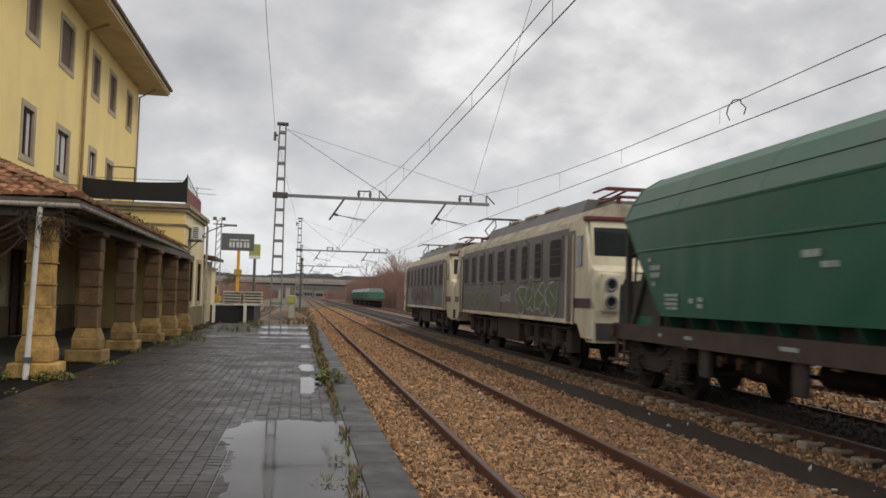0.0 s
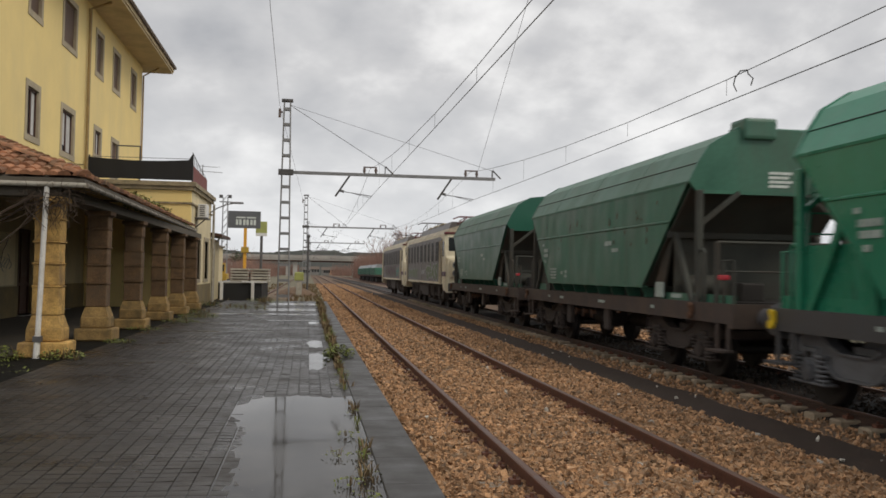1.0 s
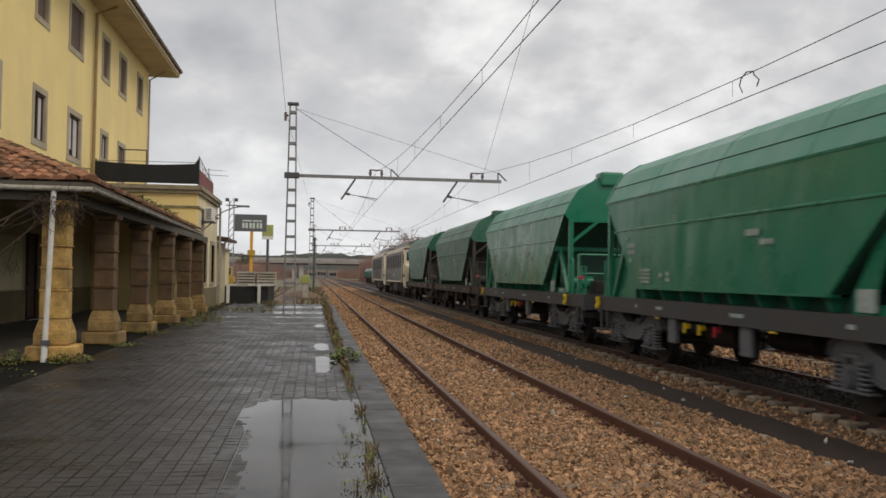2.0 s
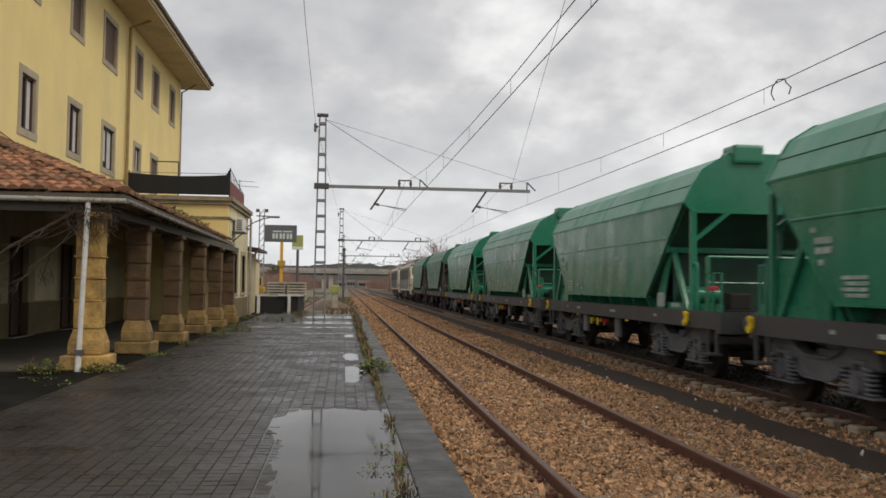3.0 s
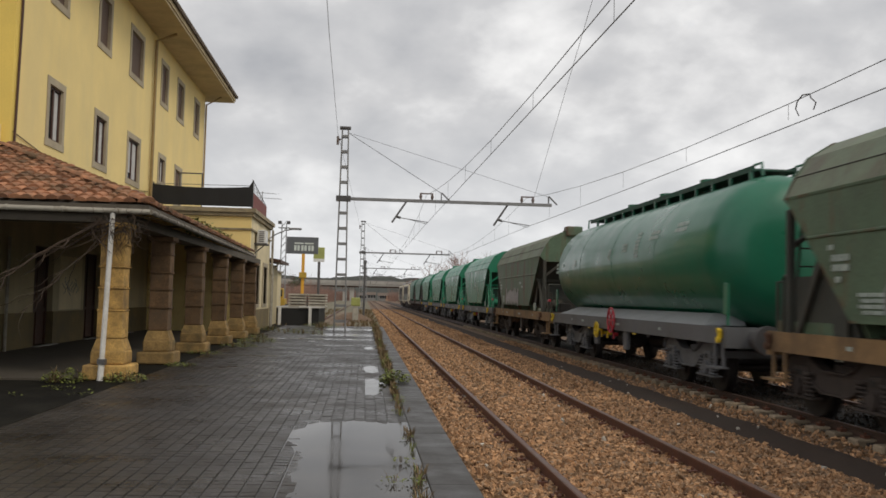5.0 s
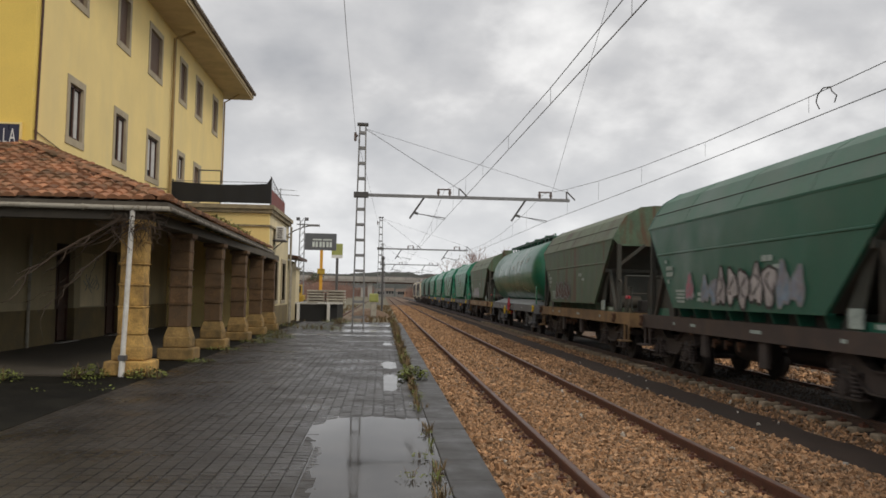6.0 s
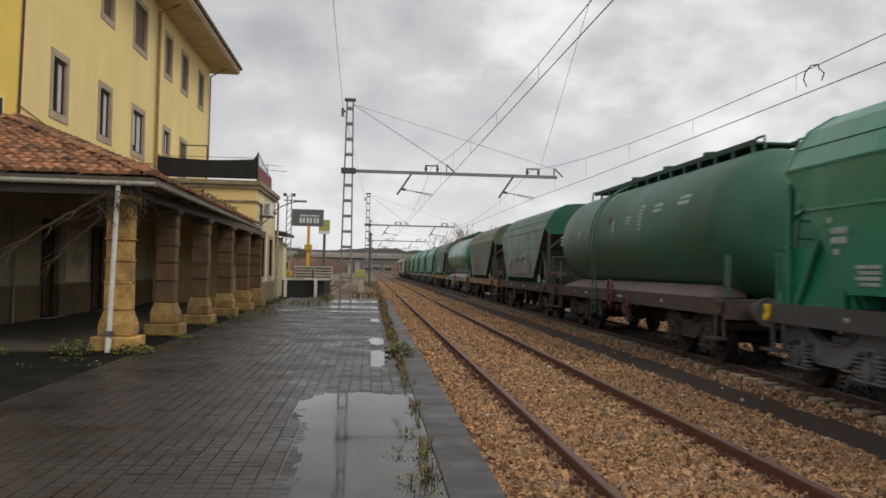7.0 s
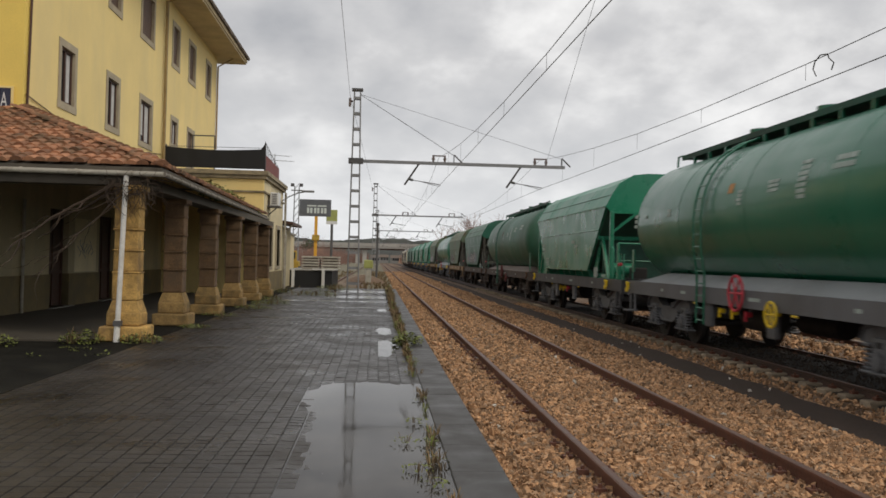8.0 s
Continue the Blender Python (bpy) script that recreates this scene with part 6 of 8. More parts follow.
def loco(u, art, label):
    """A boxy four-axle-bogie electric locomotive with cabs at both ends."""
    w = thing("locomotive", label, "locomotive", "electric locomotives")
    MOVERS.append((w, u))
    half = LOCO / 2 - 0.62
    c = half - 1.69
    hw = 1.53
    # body sides with openings
    for s in (-1, 1):
        bm = bmesh.new()
        bx(bm, min(s * hw, s * (hw - 0.06)), max(s * hw, s * (hw - 0.06)), -c, c, 1.18, 3.36)
        side = part("side_panel", bm, M["loco_grey"], w, "dark grey machine-room side")
        for z0, z1 in ((1.16, 1.26), (3.28, 3.40)):
            part("side_trim", block(min(s * (hw + 0.006), s * (hw - 0.05)), max(s * (hw + 0.006), s * (hw - 0.05)), -c, c, z0, z1), M["cream"], side)
        k = 0
        y = -c + 0.55
        for wid in (1.0, 0.62, 0.62, 0.62, 0.9, 0.62, 0.62, 0.62, 0.62):
            z0, z1 = 2.20, 3.08
            xa, xb = sorted((s * (hw - 0.02), s * (hw + 0.026)))
            bm = soft_box(xa, xb, y - 0.07, y + wid + 0.07, z0 - 0.08, z1 + 0.08, 0.022, 2)
            part("window_frame", bm, M["loco_grey"], side)
            xa, xb = sorted((s * (hw + 0.01), s * (hw + 0.032)))
            bm = bmesh.new()
            n = 5
            pts = []
            for cy, cz, a0 in ((y + wid - 0.12, z1 - 0.12, 0), (y + 0.12, z1 - 0.12, 90), (y + 0.12, z0 + 0.12, 180), (y + wid - 0.12, z0 + 0.12, 270)):
                for i in range(n):
                    a = math.radians(a0 + 90 * i / (n - 1))
                    pts.append((cy + 0.12 * math.cos(a), cz + 0.12 * math.sin(a)))
            slab(bm, pts, xa, xb)
            glass = part("side_window", bm, M["dark_window"], side, "dark rounded machine-room window")
            for z in (2.5, 2.68, 2.86):
                part("window_bar", block(min(s * (hw + 0.028), s * (hw + 0.036)), max(s * (hw + 0.028), s * (hw + 0.036)), y + 0.03, y + wid - 0.03, z - 0.008, z + 0.008), M["dark_steel"], glass)
            y += (wid + 0.72) * 1.09
        for y in (-2.9, 0.2, 3.3):
            part("panel_joint", block(s * hw - 0.008, s * hw + 0.008, y - 0.012, y + 0.012, 1.26, 3.28), M["black"], side)
        if s < 0:
            for k, spec in enumerate(art):
                graffiti(side, -hw - 0.006, *spec, seed=int(u) + k)
    part("floor", block(-hw + 0.06, hw - 0.06, -half + 0.3, half - 0.3, 1.14, 1.2), M["dark_steel"], w)
    # cabs
    for e in (-1, 1):
        cab = new("cab")
        cab.parent = w
        cab["label"] = "cream driver's cab"
        y0, y1 = e * c, e * (half - 0.12)
        bm = bmesh.new()
        out = [(y0, 3.40), (e * (half - 0.42), 3.40), (e * (half - 0.26), 2.42), (e * (half - 0.08), 2.3), (e * half, 0.78), (e * (half - 0.55), 0.78), (e * (half - 0.95), 1.18), (y0, 1.18)]
        slab(bm, out, -hw - 0.003, hw + 0.003)
        bmesh.ops.bevel(bm, geom=[ed for ed in bm.edges if abs(ed.verts[0].co.x - ed.verts[1].co.x) < 1e-4 and min(abs(v.co.y) for v in ed.verts) > half - 0.6], offset=0.09, segments=3, affect="EDGES")
        part("cab_shell", bm, M["cream"], cab, "", True)
        # windscreens, set into the raked front
        for xs in ((-1.36, -0.12), (0.12, 1.36)):
            bm = bmesh.new()
            a, b = 2.62, 3.22
            ya, yb = half - 0.26 - (a - 2.42) * 0.163, half - 0.26 - (b - 2.42) * 0.163
            vs = [bm.verts.new((x, e * (yy + 0.006), z)) for x, yy, z in ((xs[0], ya, a), (xs[1], ya, a), (xs[1], yb, b), (xs[0], yb, b))]
            bm.faces.new(vs)
            r = bmesh.ops.extrude_face_region(bm, geom=bm.faces[:])
            bmesh.ops.translate(bm, verts=[v for v in r["geom"] if isinstance(v, bmesh.types.BMVert)], vec=(0, -e * 0.05, 0))
            part("windscreen", bm, M["glass"], cab, "dark windscreen")
        for s in (-1, 1):
            x = s * (hw + 0.006)
            part("cab_window", block(x - 0.02, x + 0.006, min(e * (half - 0.62), e * (half - 0.98)), max(e * (half - 0.62), e * (half - 0.98)), 2.40, 3.06), M["glass"], cab)
            part("cab_door", block(x - 0.02, x + 0.012, min(e * (c + 0.02), e * (c + 0.5)), max(e * (c + 0.02), e * (c + 0.5)), 1.2, 3.2), M["loco_grey"], cab, "dark grey cab door")
            for o in (0.0, 0.52):
                bm = bmesh.new()
                rod(bm, (x + s * 0.05, e * (c + o), 1.15), (x + s * 0.05, e * (c + o), 3.1), 0.025, 6)
                part("grab_rail", bm, M["cream"], cab)
            part("cab_band", block(x - 0.02, x + 0.004, min(e * (c + 0.54), e * (half - 0.04)), max(e * (c + 0.54), e * (half - 0.04)), 1.52, 1.72), M["purple"], cab, "purple band")
            # lamp housings and steps on the front
            xx = s * 1.08
            box = soft_box(xx - 0.22, xx + 0.22, min(e * (half - 0.08), e * (half + 0.07)), max(e * (half - 0.08), e * (half + 0.07)), 1.45, 2.25, 0.05)
            lamp = part("lamp_housing", box, M["cream"], cab)
            for z in (1.66, 2.02):
                bm = bmesh.new()
                ring(bm, (0, 0, 0), 0.12, 0.03, "Z", 16, 6)
                bmesh.ops.rotate(bm, verts=bm.verts[:], matrix=Euler((math.pi / 2, 0, 0)).to_matrix())
                bmesh.ops.translate(bm, verts=bm.verts[:], vec=(xx, e * (half + 0.09), z))
                part("lamp_rim", bm, M["steel"], lamp)
                bm = bmesh.new()
                rod(bm, (xx, e * (half + 0.06), z), (xx, e * (half + 0.085), z), 0.11, 16)
                part("lamp_lens", bm, M["glass"], lamp)
            bm = bmesh.new()
            pipe(bm, [(s * 0.95, e * (half + 0.1), 1.05), (s * 0.95, e * (half + 0.3), 1.15), (s * 0.95, e * (half + 0.3), 1.95), (s * 0.35, e * (half + 0.3), 1.95), (s * 0.35, e * (half + 0.3), 1.15)], 0.028, 8)
            rod(bm, (s * 0.95, e * (half + 0.3), 1.55), (s * 0.35, e * (half + 0.3), 1.55), 0.02, 6)
            part("front_rail", bm, M["dark_steel"], cab, "", True)
            bm = bmesh.new()
            rod(bm, (s * 0.87, e * (half - 0.1), 1.05), (s * 0.87, e * (half + 0.45), 1.05), 0.11, 12)
            rod(bm, (s * 0.87, e * (half + 0.45), 1.05), (s * 0.87, e * (half + 0.53), 1.05), 0.25, 18)
            part("buffer", bm, M["dark_steel"], cab, "", True)
        part("buffer_beam", block(-1.4, 1.4, min(e * (half - 0.02), e * (half + 0.05)), max(e * (half - 0.02), e * (half + 0.05)), 0.85, 1.22), M["dark_steel"], cab)
        part("roof_brow", soft_box(-hw - 0.02, hw + 0.02, min(e * (half - 0.36), e * (half - 0.6)), max(e * (half - 0.36), e * (half - 0.6)), 3.36, 3.46, 0.03), M["brow"], cab, "faded red brow over the windscreen")
    # roof
    bm = bmesh.new()
    prism(bm, [(-hw, 3.38), (-1.3, 3.62), (-0.9, 3.74), (0.9, 3.74), (1.3, 3.62), (hw, 3.38)], -half + 0.42, half - 0.42)
    part("roof", bm, M["loco_roof"], w, "sooty cream roof")
    bm = bmesh.new()
    prism(bm, [(-1.12, 3.62), (-0.95, 4.0), (0.95, 4.0), (1.12, 3.62)], -c + 0.4, c - 2.4)
    part("roof_box", bm, M["loco_grey"], w, "grey roof equipment housing")
    for y in (-3.5, -1.2, 1.0):
        part("roof_box_hatch", soft_box(-1.0, 1.0, y - 0.7, y + 0.7, 3.98, 4.05, 0.02), M["loco_roof"], w)
    for y, up in ((-half + 1.55, False), (half - 1.7, True)):
        pan = new("pantograph")
        pan.parent = w
        pan["label"] = "red-brown folded pantograph"
        bm = bmesh.new()
        for s in (-0.65, 0.65):
            rod(bm, (s, y - 0.9, 3.92), (s, y + 0.9, 3.92), 0.035, 6)
            for q in (-0.8, 0.8):
                rod(bm, (s, y + q, 3.74), (s, y + q, 3.92), 0.06, 8)
        for q in (-0.9, 0.9):
            rod(bm, (-0.65, y + q, 3.92), (0.65, y + q, 3.92), 0.035, 6)
        part("pan_base", bm, M["brow"], pan)
        bm = bmesh.new()
        h = 0.62 if up else 0.2
        for s in (-0.55, 0.55):
            rod(bm, (s, y, 3.98), (s * 0.9, y + 1.05, 3.98 + h * 0.45), 0.025, 6)
            rod(bm, (s * 0.9, y + 1.05, 3.98 + h * 0.45), (s * 0.6, y + 0.1, 3.98 + h), 0.022, 6)
            rod(bm, (s * 0.9, y - 1.05, 3.98 + h * 0.45), (s * 0.6, y - 0.1, 3.98 + h), 0.022, 6)
            rod(bm, (s, y, 3.98), (s * 0.9, y - 1.05, 3.98 + h * 0.45), 0.025, 6)
        for q in (-0.16, 0.16):
            pipe(bm, [(-0.95, y + q, 3.9 + h), (-0.7, y + q, 4.0 + h), (0.7, y + q, 4.0 + h), (0.95, y + q, 3.9 + h)], 0.025, 6)
        part("pan_frame", bm, M["dark_steel"] if up else M["brow"], pan, "")
    bm = bmesh.new()
    rod(bm, (0.2, -c + 0.9, 3.78), (0.2, -c + 0.9, 4.02), 0.2, 12)
    part("roof_insulator", bm, M["cream"], w)
    # bogies and underfloor gear
    for e in (-1, 1):
        y = e * 4.5
        bogie(w, y, M["brown_bogie"], 2.5)
        for o in (-1.25, 1.25):
            wheelset(w, y + o, 0.58)
        bm = bmesh.new()
        for s in (-1, 1):
            for o in (-0.75, 0.0, 0.75):
                for k in range(6):
                    ring(bm, (s * 1.22, y + o * 1.5, 0.62 + 0.075 * k), 0.14, 0.028, "Z", 12, 5)
            bx(bm, s * 1.2 - 0.08, s * 1.2 + 0.08, y - 2.0, y + 2.0, 0.55, 0.66)
        part("bogie_springs", bm, M["brown_bogie"], w)
    for s in (-1, 1):
        for k, y in enumerate((-6.3, -5.1, -3.4, -2.3, 2.6, 3.6, 4.9, 6.2)):
            xa, xb = sorted((s * 1.02, s * (1.28 + 0.03 * (k % 3))))
            part("equipment_box", soft_box(xa, xb, y - 0.22, y + 0.22, 0.42 + 0.08 * (k % 2), 1.08, 0.04), M["brown_bogie"], w)
        bm = bmesh.new()
        pipe(bm, [(s * 1.33, -6.6, 1.02), (s * 1.33, 6.6, 1.02)], 0.03, 6)
        part("sand_pipe", bm, M["brown_bogie"], w)
    part("battery_box", soft_box(-1.35, 1.35, -1.5, 1.4, 0.45, 1.12, 0.04), M["brown_bogie"], w)
    for y in (-2.2, 1.9, 2.3):
        bm = bmesh.new()
        rod(bm, (-1.3, y, 0.8), (1.3, y, 0.8), 0.2, 12)
        part("air_tank", bm, M["brown_bogie"], w, "", True)
    # the body stands taller above the floor
    low = {"bogie", "wheelset"}
    for ob in w.children_recursive:
        if ob.type == "MESH" and ob.parent.name.split(".")[0] not in low and ob.name.split(".")[0] not in low:
            for v in ob.data.vertices:
                if v.co.z > 1.2:
                    v.co.z = 1.2 + (v.co.z - 1.2) * 1.075
    return w


# head of the train at zero time, then each vehicle behind it
REAR = 18.25
loco(REAR + LOCO * 1.5, [(-5.6, -4.0, 1.35, 2.1, 2, "graffiti_teal", "graffiti_pink"), (-3.6, 4.8, 1.35, 2.2, 8, "purple", "graffiti_green")], "cream and grey electric locomotive with teal graffiti, leading the train")
loco(REAR + LOCO * 0.5, [(-6.2, -1.9, 1.34, 2.12, 4, "graffiti_green", "graffiti_pale"), (1.9, 6.4, 1.36, 1.98, 5, "graffiti_green", "graffiti_line"), (-1.2, 0.2, 1.62, 1.8, 3, "loco_grey", "graffiti_pale")], "cream and grey electric locomotive with green graffiti, second in the train")
u = REAR
CONSIST = [
    ("hop", dict(paint="plain_green", frame_mat=M["brown_frame"], bog_mat=M["brown_bogie"], label="dark green hopper wagon on a dusty brown frame", hatch=False)),
    ("hop", dict(paint="faded_green", frame_mat=M["brown_frame"], bog_mat=M["brown_bogie"], label="faded green hopper wagon with rust spots")),
    ("hop", dict(paint="new_green", frame_mat=M["grey_frame"], bog_mat=M["grey_bogie"], label="bright green hopper wagon with grey bogies")),
    ("hop", dict(paint="new_green", frame_mat=M["grey_frame"], bog_mat=M["grey_bogie"], label="bright green hopper wagon with orange warning placards", placard=True)),
    ("hop", dict(paint="new_green", frame_mat=M["grey_frame"], bog_mat=M["grey_bogie"], label="bright green hopper wagon with grey bogies")),
    ("hop", dict(paint="new_green", frame_mat=M["grey_frame"], bog_mat=M["grey_bogie"], label="bright green hopper wagon without roof box", hatch=False)),
    ("hop", dict(paint="olive_green", frame_mat=M["ochre_frame"], bog_mat=M["brown_bogie"], label="rusty olive hopper wagon with pale graffiti", art=[(-0.6, 2.6, 1.52, 2.1, 7, "graffiti_pale", "graffiti_silver")])),
    ("tank", dict(paint="tank_green", skirt="skirt_grey", frame_mat=M["tank_frame"], bog_mat=M["grey_bogie"], label="glossy green barrel wagon with a grey skirt", turned=-1)),
    ("hop", dict(paint="olive_green", frame_mat=M["ochre_frame"], bog_mat=M["brown_bogie"], label="rusty olive hopper wagon with brown graffiti", hatch=False, art=[(0.6, 3.0, 1.6, 2.15, 5, "rust", "graffiti_line")])),
    ("hop", dict(paint="plain_green", frame_mat=M["brown_frame"], bog_mat=M["brown_bogie"], label="dark green hopper wagon with white graffiti", hatch=False, art=[(-1.3, 1.3, 1.54, 2.25, 5, "graffiti_silver", "graffiti_dark"), (1.2, 2.1, 1.6, 2.1, 2, "graffiti_blue", "graffiti_line"), (-2.3, -1.3, 1.54, 2.2, 2, "graffiti_blue", "graffiti_line"), (2.5, 3.0, 1.6, 2.1, 1, "graffiti_pink", "graffiti_line")])),
    ("tank", dict(paint="dull_tank_green", skirt="skirt_brown", frame_mat=M["brown_frame"], bog_mat=M["brown_bogie"], label="dull green barrel wagon with a brown dusty skirt")),
    ("hop", dict(paint="new_green", frame_mat=M["grey_frame"], bog_mat=M["grey_bogie"], label="bright green hopper wagon with dented side sheets", hatch=False)),
    ("tank", dict(paint="tank_green", skirt="skirt_grey", frame_mat=M["tank_frame"], bog_mat=M["grey_bogie"], label="glossy green barrel wagon with a side ladder")),
]
for kind, spec in CONSIST:
    length = HOP if kind == "hop" else TANK
    nudge = 0.0 if kind == "hop" else 0.5
    (hopper if kind == "hop" else tank)(u - length / 2 + nudge, **spec)
    u -= length


# ---- low annexe with a roof terrace at the far end of the porch ----
AX, A0, A1 = -5.0, 39.0, 47.0


def build_annexe():
    a = thing("annexe", "low pale yellow annexe with a roof terrace", "building")
    wins = [(40.7, 42.4, 1.2, 3.0), (44.1, 45.6, 1.2, 3.0)]
    bm = bmesh.new()
    wall_with_holes(bm, AX, 0.3, A0 + 0.3, A1, 0.95, 5.0, wins)
    part("side_wall", bm, M["annexe"], a, "pale plaster wall towards the tracks")
    part("front_wall", block(FACE + 0.02, AX, A0, A0 + 0.3, 0.0, 5.0), M["plaster"], a, "yellow plaster wall above the porch roof")
    part("end_wall", block(FACE + 0.02, AX - 0.3, A1 - 0.3, A1, 0.0, 5.0), M["plaster"], a)
    part("wainscot", block(AX - 0.3, AX + 0.03, A0 + 0.3, A1 + 0.02, 0.0, 0.95), M["wainscot"], a, "ochre painted lower wall")
    part("flat_roof", block(FACE + 0.02, AX - 0.02, A0 + 0.02, A1 - 0.02, 5.0, 5.1), M["concrete"], a)
    for y0, y1, z0, z1 in ((A0 - 0.12, A1 + 0.12, 5.02, 5.18), (A0 - 0.2, A1 + 0.2, 5.18, 5.36), (A0 - 0.06, A1 + 0.06, 4.42, 4.50)):
        g = 0.12 if z0 == 5.02 else (0.2 if z0 > 5.1 else 0.06)
        bm = bmesh.new()
        bx(bm, FACE + 0.02, AX + g, y0, A0 + 0.02, z0, z1)
        bx(bm, AX - 0.02, AX + g, A0 + 0.02, y1, z0, z1)
        part("cornice", bm, M["cornice"], a, "mossy stone cornice")
    for y0, y1, z0, z1 in wins:
        v = new("window")
        v.parent = a
        part("pane", block(AX - 0.2, AX - 0.17, y0, y1, z0, z1), M["glass"], v)
        bm = bmesh.new()
        for q in ((y0 - 0.2, y0, z0 - 0.15, z1 + 0.2), (y1, y1 + 0.2, z0 - 0.15, z1 + 0.2), (y0, y1, z1, z1 + 0.2), (y0, y1, z0 - 0.15, z0)):
            bx(bm, AX - 0.1, AX + 0.05, *q)
        part("surround", bm, M["stone_trim"], v)
        part("shutter", block(AX - 0.165, AX - 0.12, y0, y1, z0 + 0.6, z1), M["shutter"], v, "half-closed brown shutter")
    for y in (39.25, 46.9):
        bm = bmesh.new()
        rod(bm, (AX + 0.14, y, 0.0), (AX + 0.14, y, 3.3 if y < 40 else 5.0), 0.06)
        part("downpipe", bm, M["gutter"], a, "", True)
    s = thing("terrace_screen", "sagging black mesh screen round the terrace", "screen")
    n = 24
    bm = bmesh.new()
    rows = []
    for k in range(n + 1):
        f = k / n
        x = FACE + (AX + 0.05 - FACE) * f
        sag = 0.10 * math.sin(math.pi * f)
        top = 6.30 - sag + (0.0 if f < 0.97 else 0.28 * (f - 0.97) / 0.03)
        y = A0 - 0.12 + 0.006 * math.sin(k * 1.3)
        rows.append([bm.verts.new((x, y + o, z)) for o in (0.0, 0.015) for z in (5.42, top)])
    for p, q in zip(rows, rows[1:]):
        bm.faces.new((p[0], q[0], q[1], p[1]))
        bm.faces.new((p[2], p[3], q[3], q[2]))
        bm.faces.new((p[1], q[1], q[3], p[3]))
    part("mesh_cloth", bm, M["black"], s, "black windbreak cloth")
    for x, h in ((FACE + 0.1, 6.4), (FACE + 1.2, 6.82), (FACE + 2.15, 6.82), (AX + 0.03, 6.6)):
        bm = bmesh.new()
        rod(bm, (x, A0 + 0.05, 5.3), (x, A0 + 0.05, h), 0.03, 6)
        part("post", bm, M["dark_steel"], s)
    bm = bmesh.new()
    rod(bm, (FACE + 1.2, A0 + 0.05, 6.82), (FACE + 2.15, A0 + 0.05, 6.82), 0.03, 6)
    rod(bm, (FACE, A0 + 0.05, 6.33), (AX, A0 + 0.05, 6.36), 0.012, 6)
    part("top_rail", bm, M["dark_steel"], s)
    bm = bmesh.new()
    slab(bm, [(A0 + 0.1, 5.36), (A0 + 5.6, 5.36), (A0 + 5.6, 6.02), (A0 + 0.1, 6.1)], AX - 0.02, AX + 0.02)
    part("side_panel", bm, M["terracotta"], s, "red-brown side panel")
    for k in range(9):
        bm = bmesh.new()
        rod(bm, (AX, A0 + 0.3 + k * 0.55, 6.05), (AX, A0 + 0.3 + k * 0.55, 6.62 - 0.065 * k), 0.012, 5)
        part("trellis_bar", bm, M["dark_steel"], s)
    bm = bmesh.new()
    rod(bm, (AX, A0 + 0.1, 6.64), (AX, A0 + 5.4, 6.04), 0.015, 5)
    part("trellis_rail", bm, M["dark_steel"], s)
    t = thing("tv_aerial", "thin rooftop television aerial", "aerial")
    bm = bmesh.new()
    rod(bm, (AX - 0.2, 44.5, 5.1), (AX - 0.2, 44.5, 6.75), 0.018, 6)
    part("pole", bm, M["steel"], t)
    for z, w in ((6.7, 0.45), (6.45, 0.6)):
        bm = bmesh.new()
        rod(bm, (AX - 0.5, 44.5, z), (AX - 0.2 + w * 1.6, 44.5, z - 0.05), 0.012, 5)
        for k in range(5):
            rod(bm, (AX - 0.4 + k * 0.25, 44.3, z - 0.01 * k), (AX - 0.4 + k * 0.25, 44.7, z - 0.01 * k), 0.008, 5)
        part("boom", bm, M["steel"], t)
    ac = thing("air_conditioner", "white wall-mounted air conditioner with dark grille", "air conditioner")
    part("casing", soft_box(AX + 0.12, AX + 0.50, 40.4, 41.3, 3.95, 4.55, 0.03), M["white"], ac)
    for k in range(6):
        part("grille_slat", block(AX + 0.20, AX + 0.42, 40.385, 40.402, 4.02 + k * 0.085, 4.06 + k * 0.085), M["dark_steel"], ac)
    bm = bmesh.new()
    bx(bm, AX, AX + 0.55, 40.3, 41.4, 3.89, 3.95)
    rod(bm, (AX, 40.6, 3.5), (AX + 0.45, 40.6, 3.9), 0.025, 6)
    part("bracket", bm, M["dark_steel"], ac)
    l = thing("bracket_lamp", "grey street lamp on a curved wall bracket", "street lamp")
    bm = bmesh.new()
    pipe(bm, [(AX + 0.02, 46.4, 4.55), (AX + 0.35, 46.4, 4.78), (AX + 0.8, 46.4, 4.98), (AX + 1.2, 46.4, 5.06)], 0.03, 8)
    part("arm", bm, M["steel"], l, "", True)
    part("lamp_head", soft_box(AX + 1.0, AX + 1.65, 46.28, 46.52, 5.03, 5.13, 0.03), M["steel"], l)
    # lean-to behind the annexe
    h = thing("lean_to", "low shed with a dark overhanging roof", "shed")
    part("wall", block(-9, AX - 0.05, A1 + 0.02, 52, 0, 3.3), M["dimmed_plaster"], h)
    bm = bmesh.new()
    prism(bm, [(-9, 3.9), (-4.45, 3.35), (-4.45, 3.5), (-9, 4.1)], A1 + 0.05, 52.3)
    part("roof", bm, M["wood_dark"], h, "dark roof edge")
    bm = bmesh.new()
    pipe(bm, [(-4.5, A1 + 0.3, 3.4), (-4.7, A1 + 0.3, 3.1), (-4.85, A1 + 0.3, 3.0), (-4.85, A1 + 0.3, 0.0)], 0.05, 8)
    part("downpipe", bm, M["gutter"], h, "", True)


build_annexe()


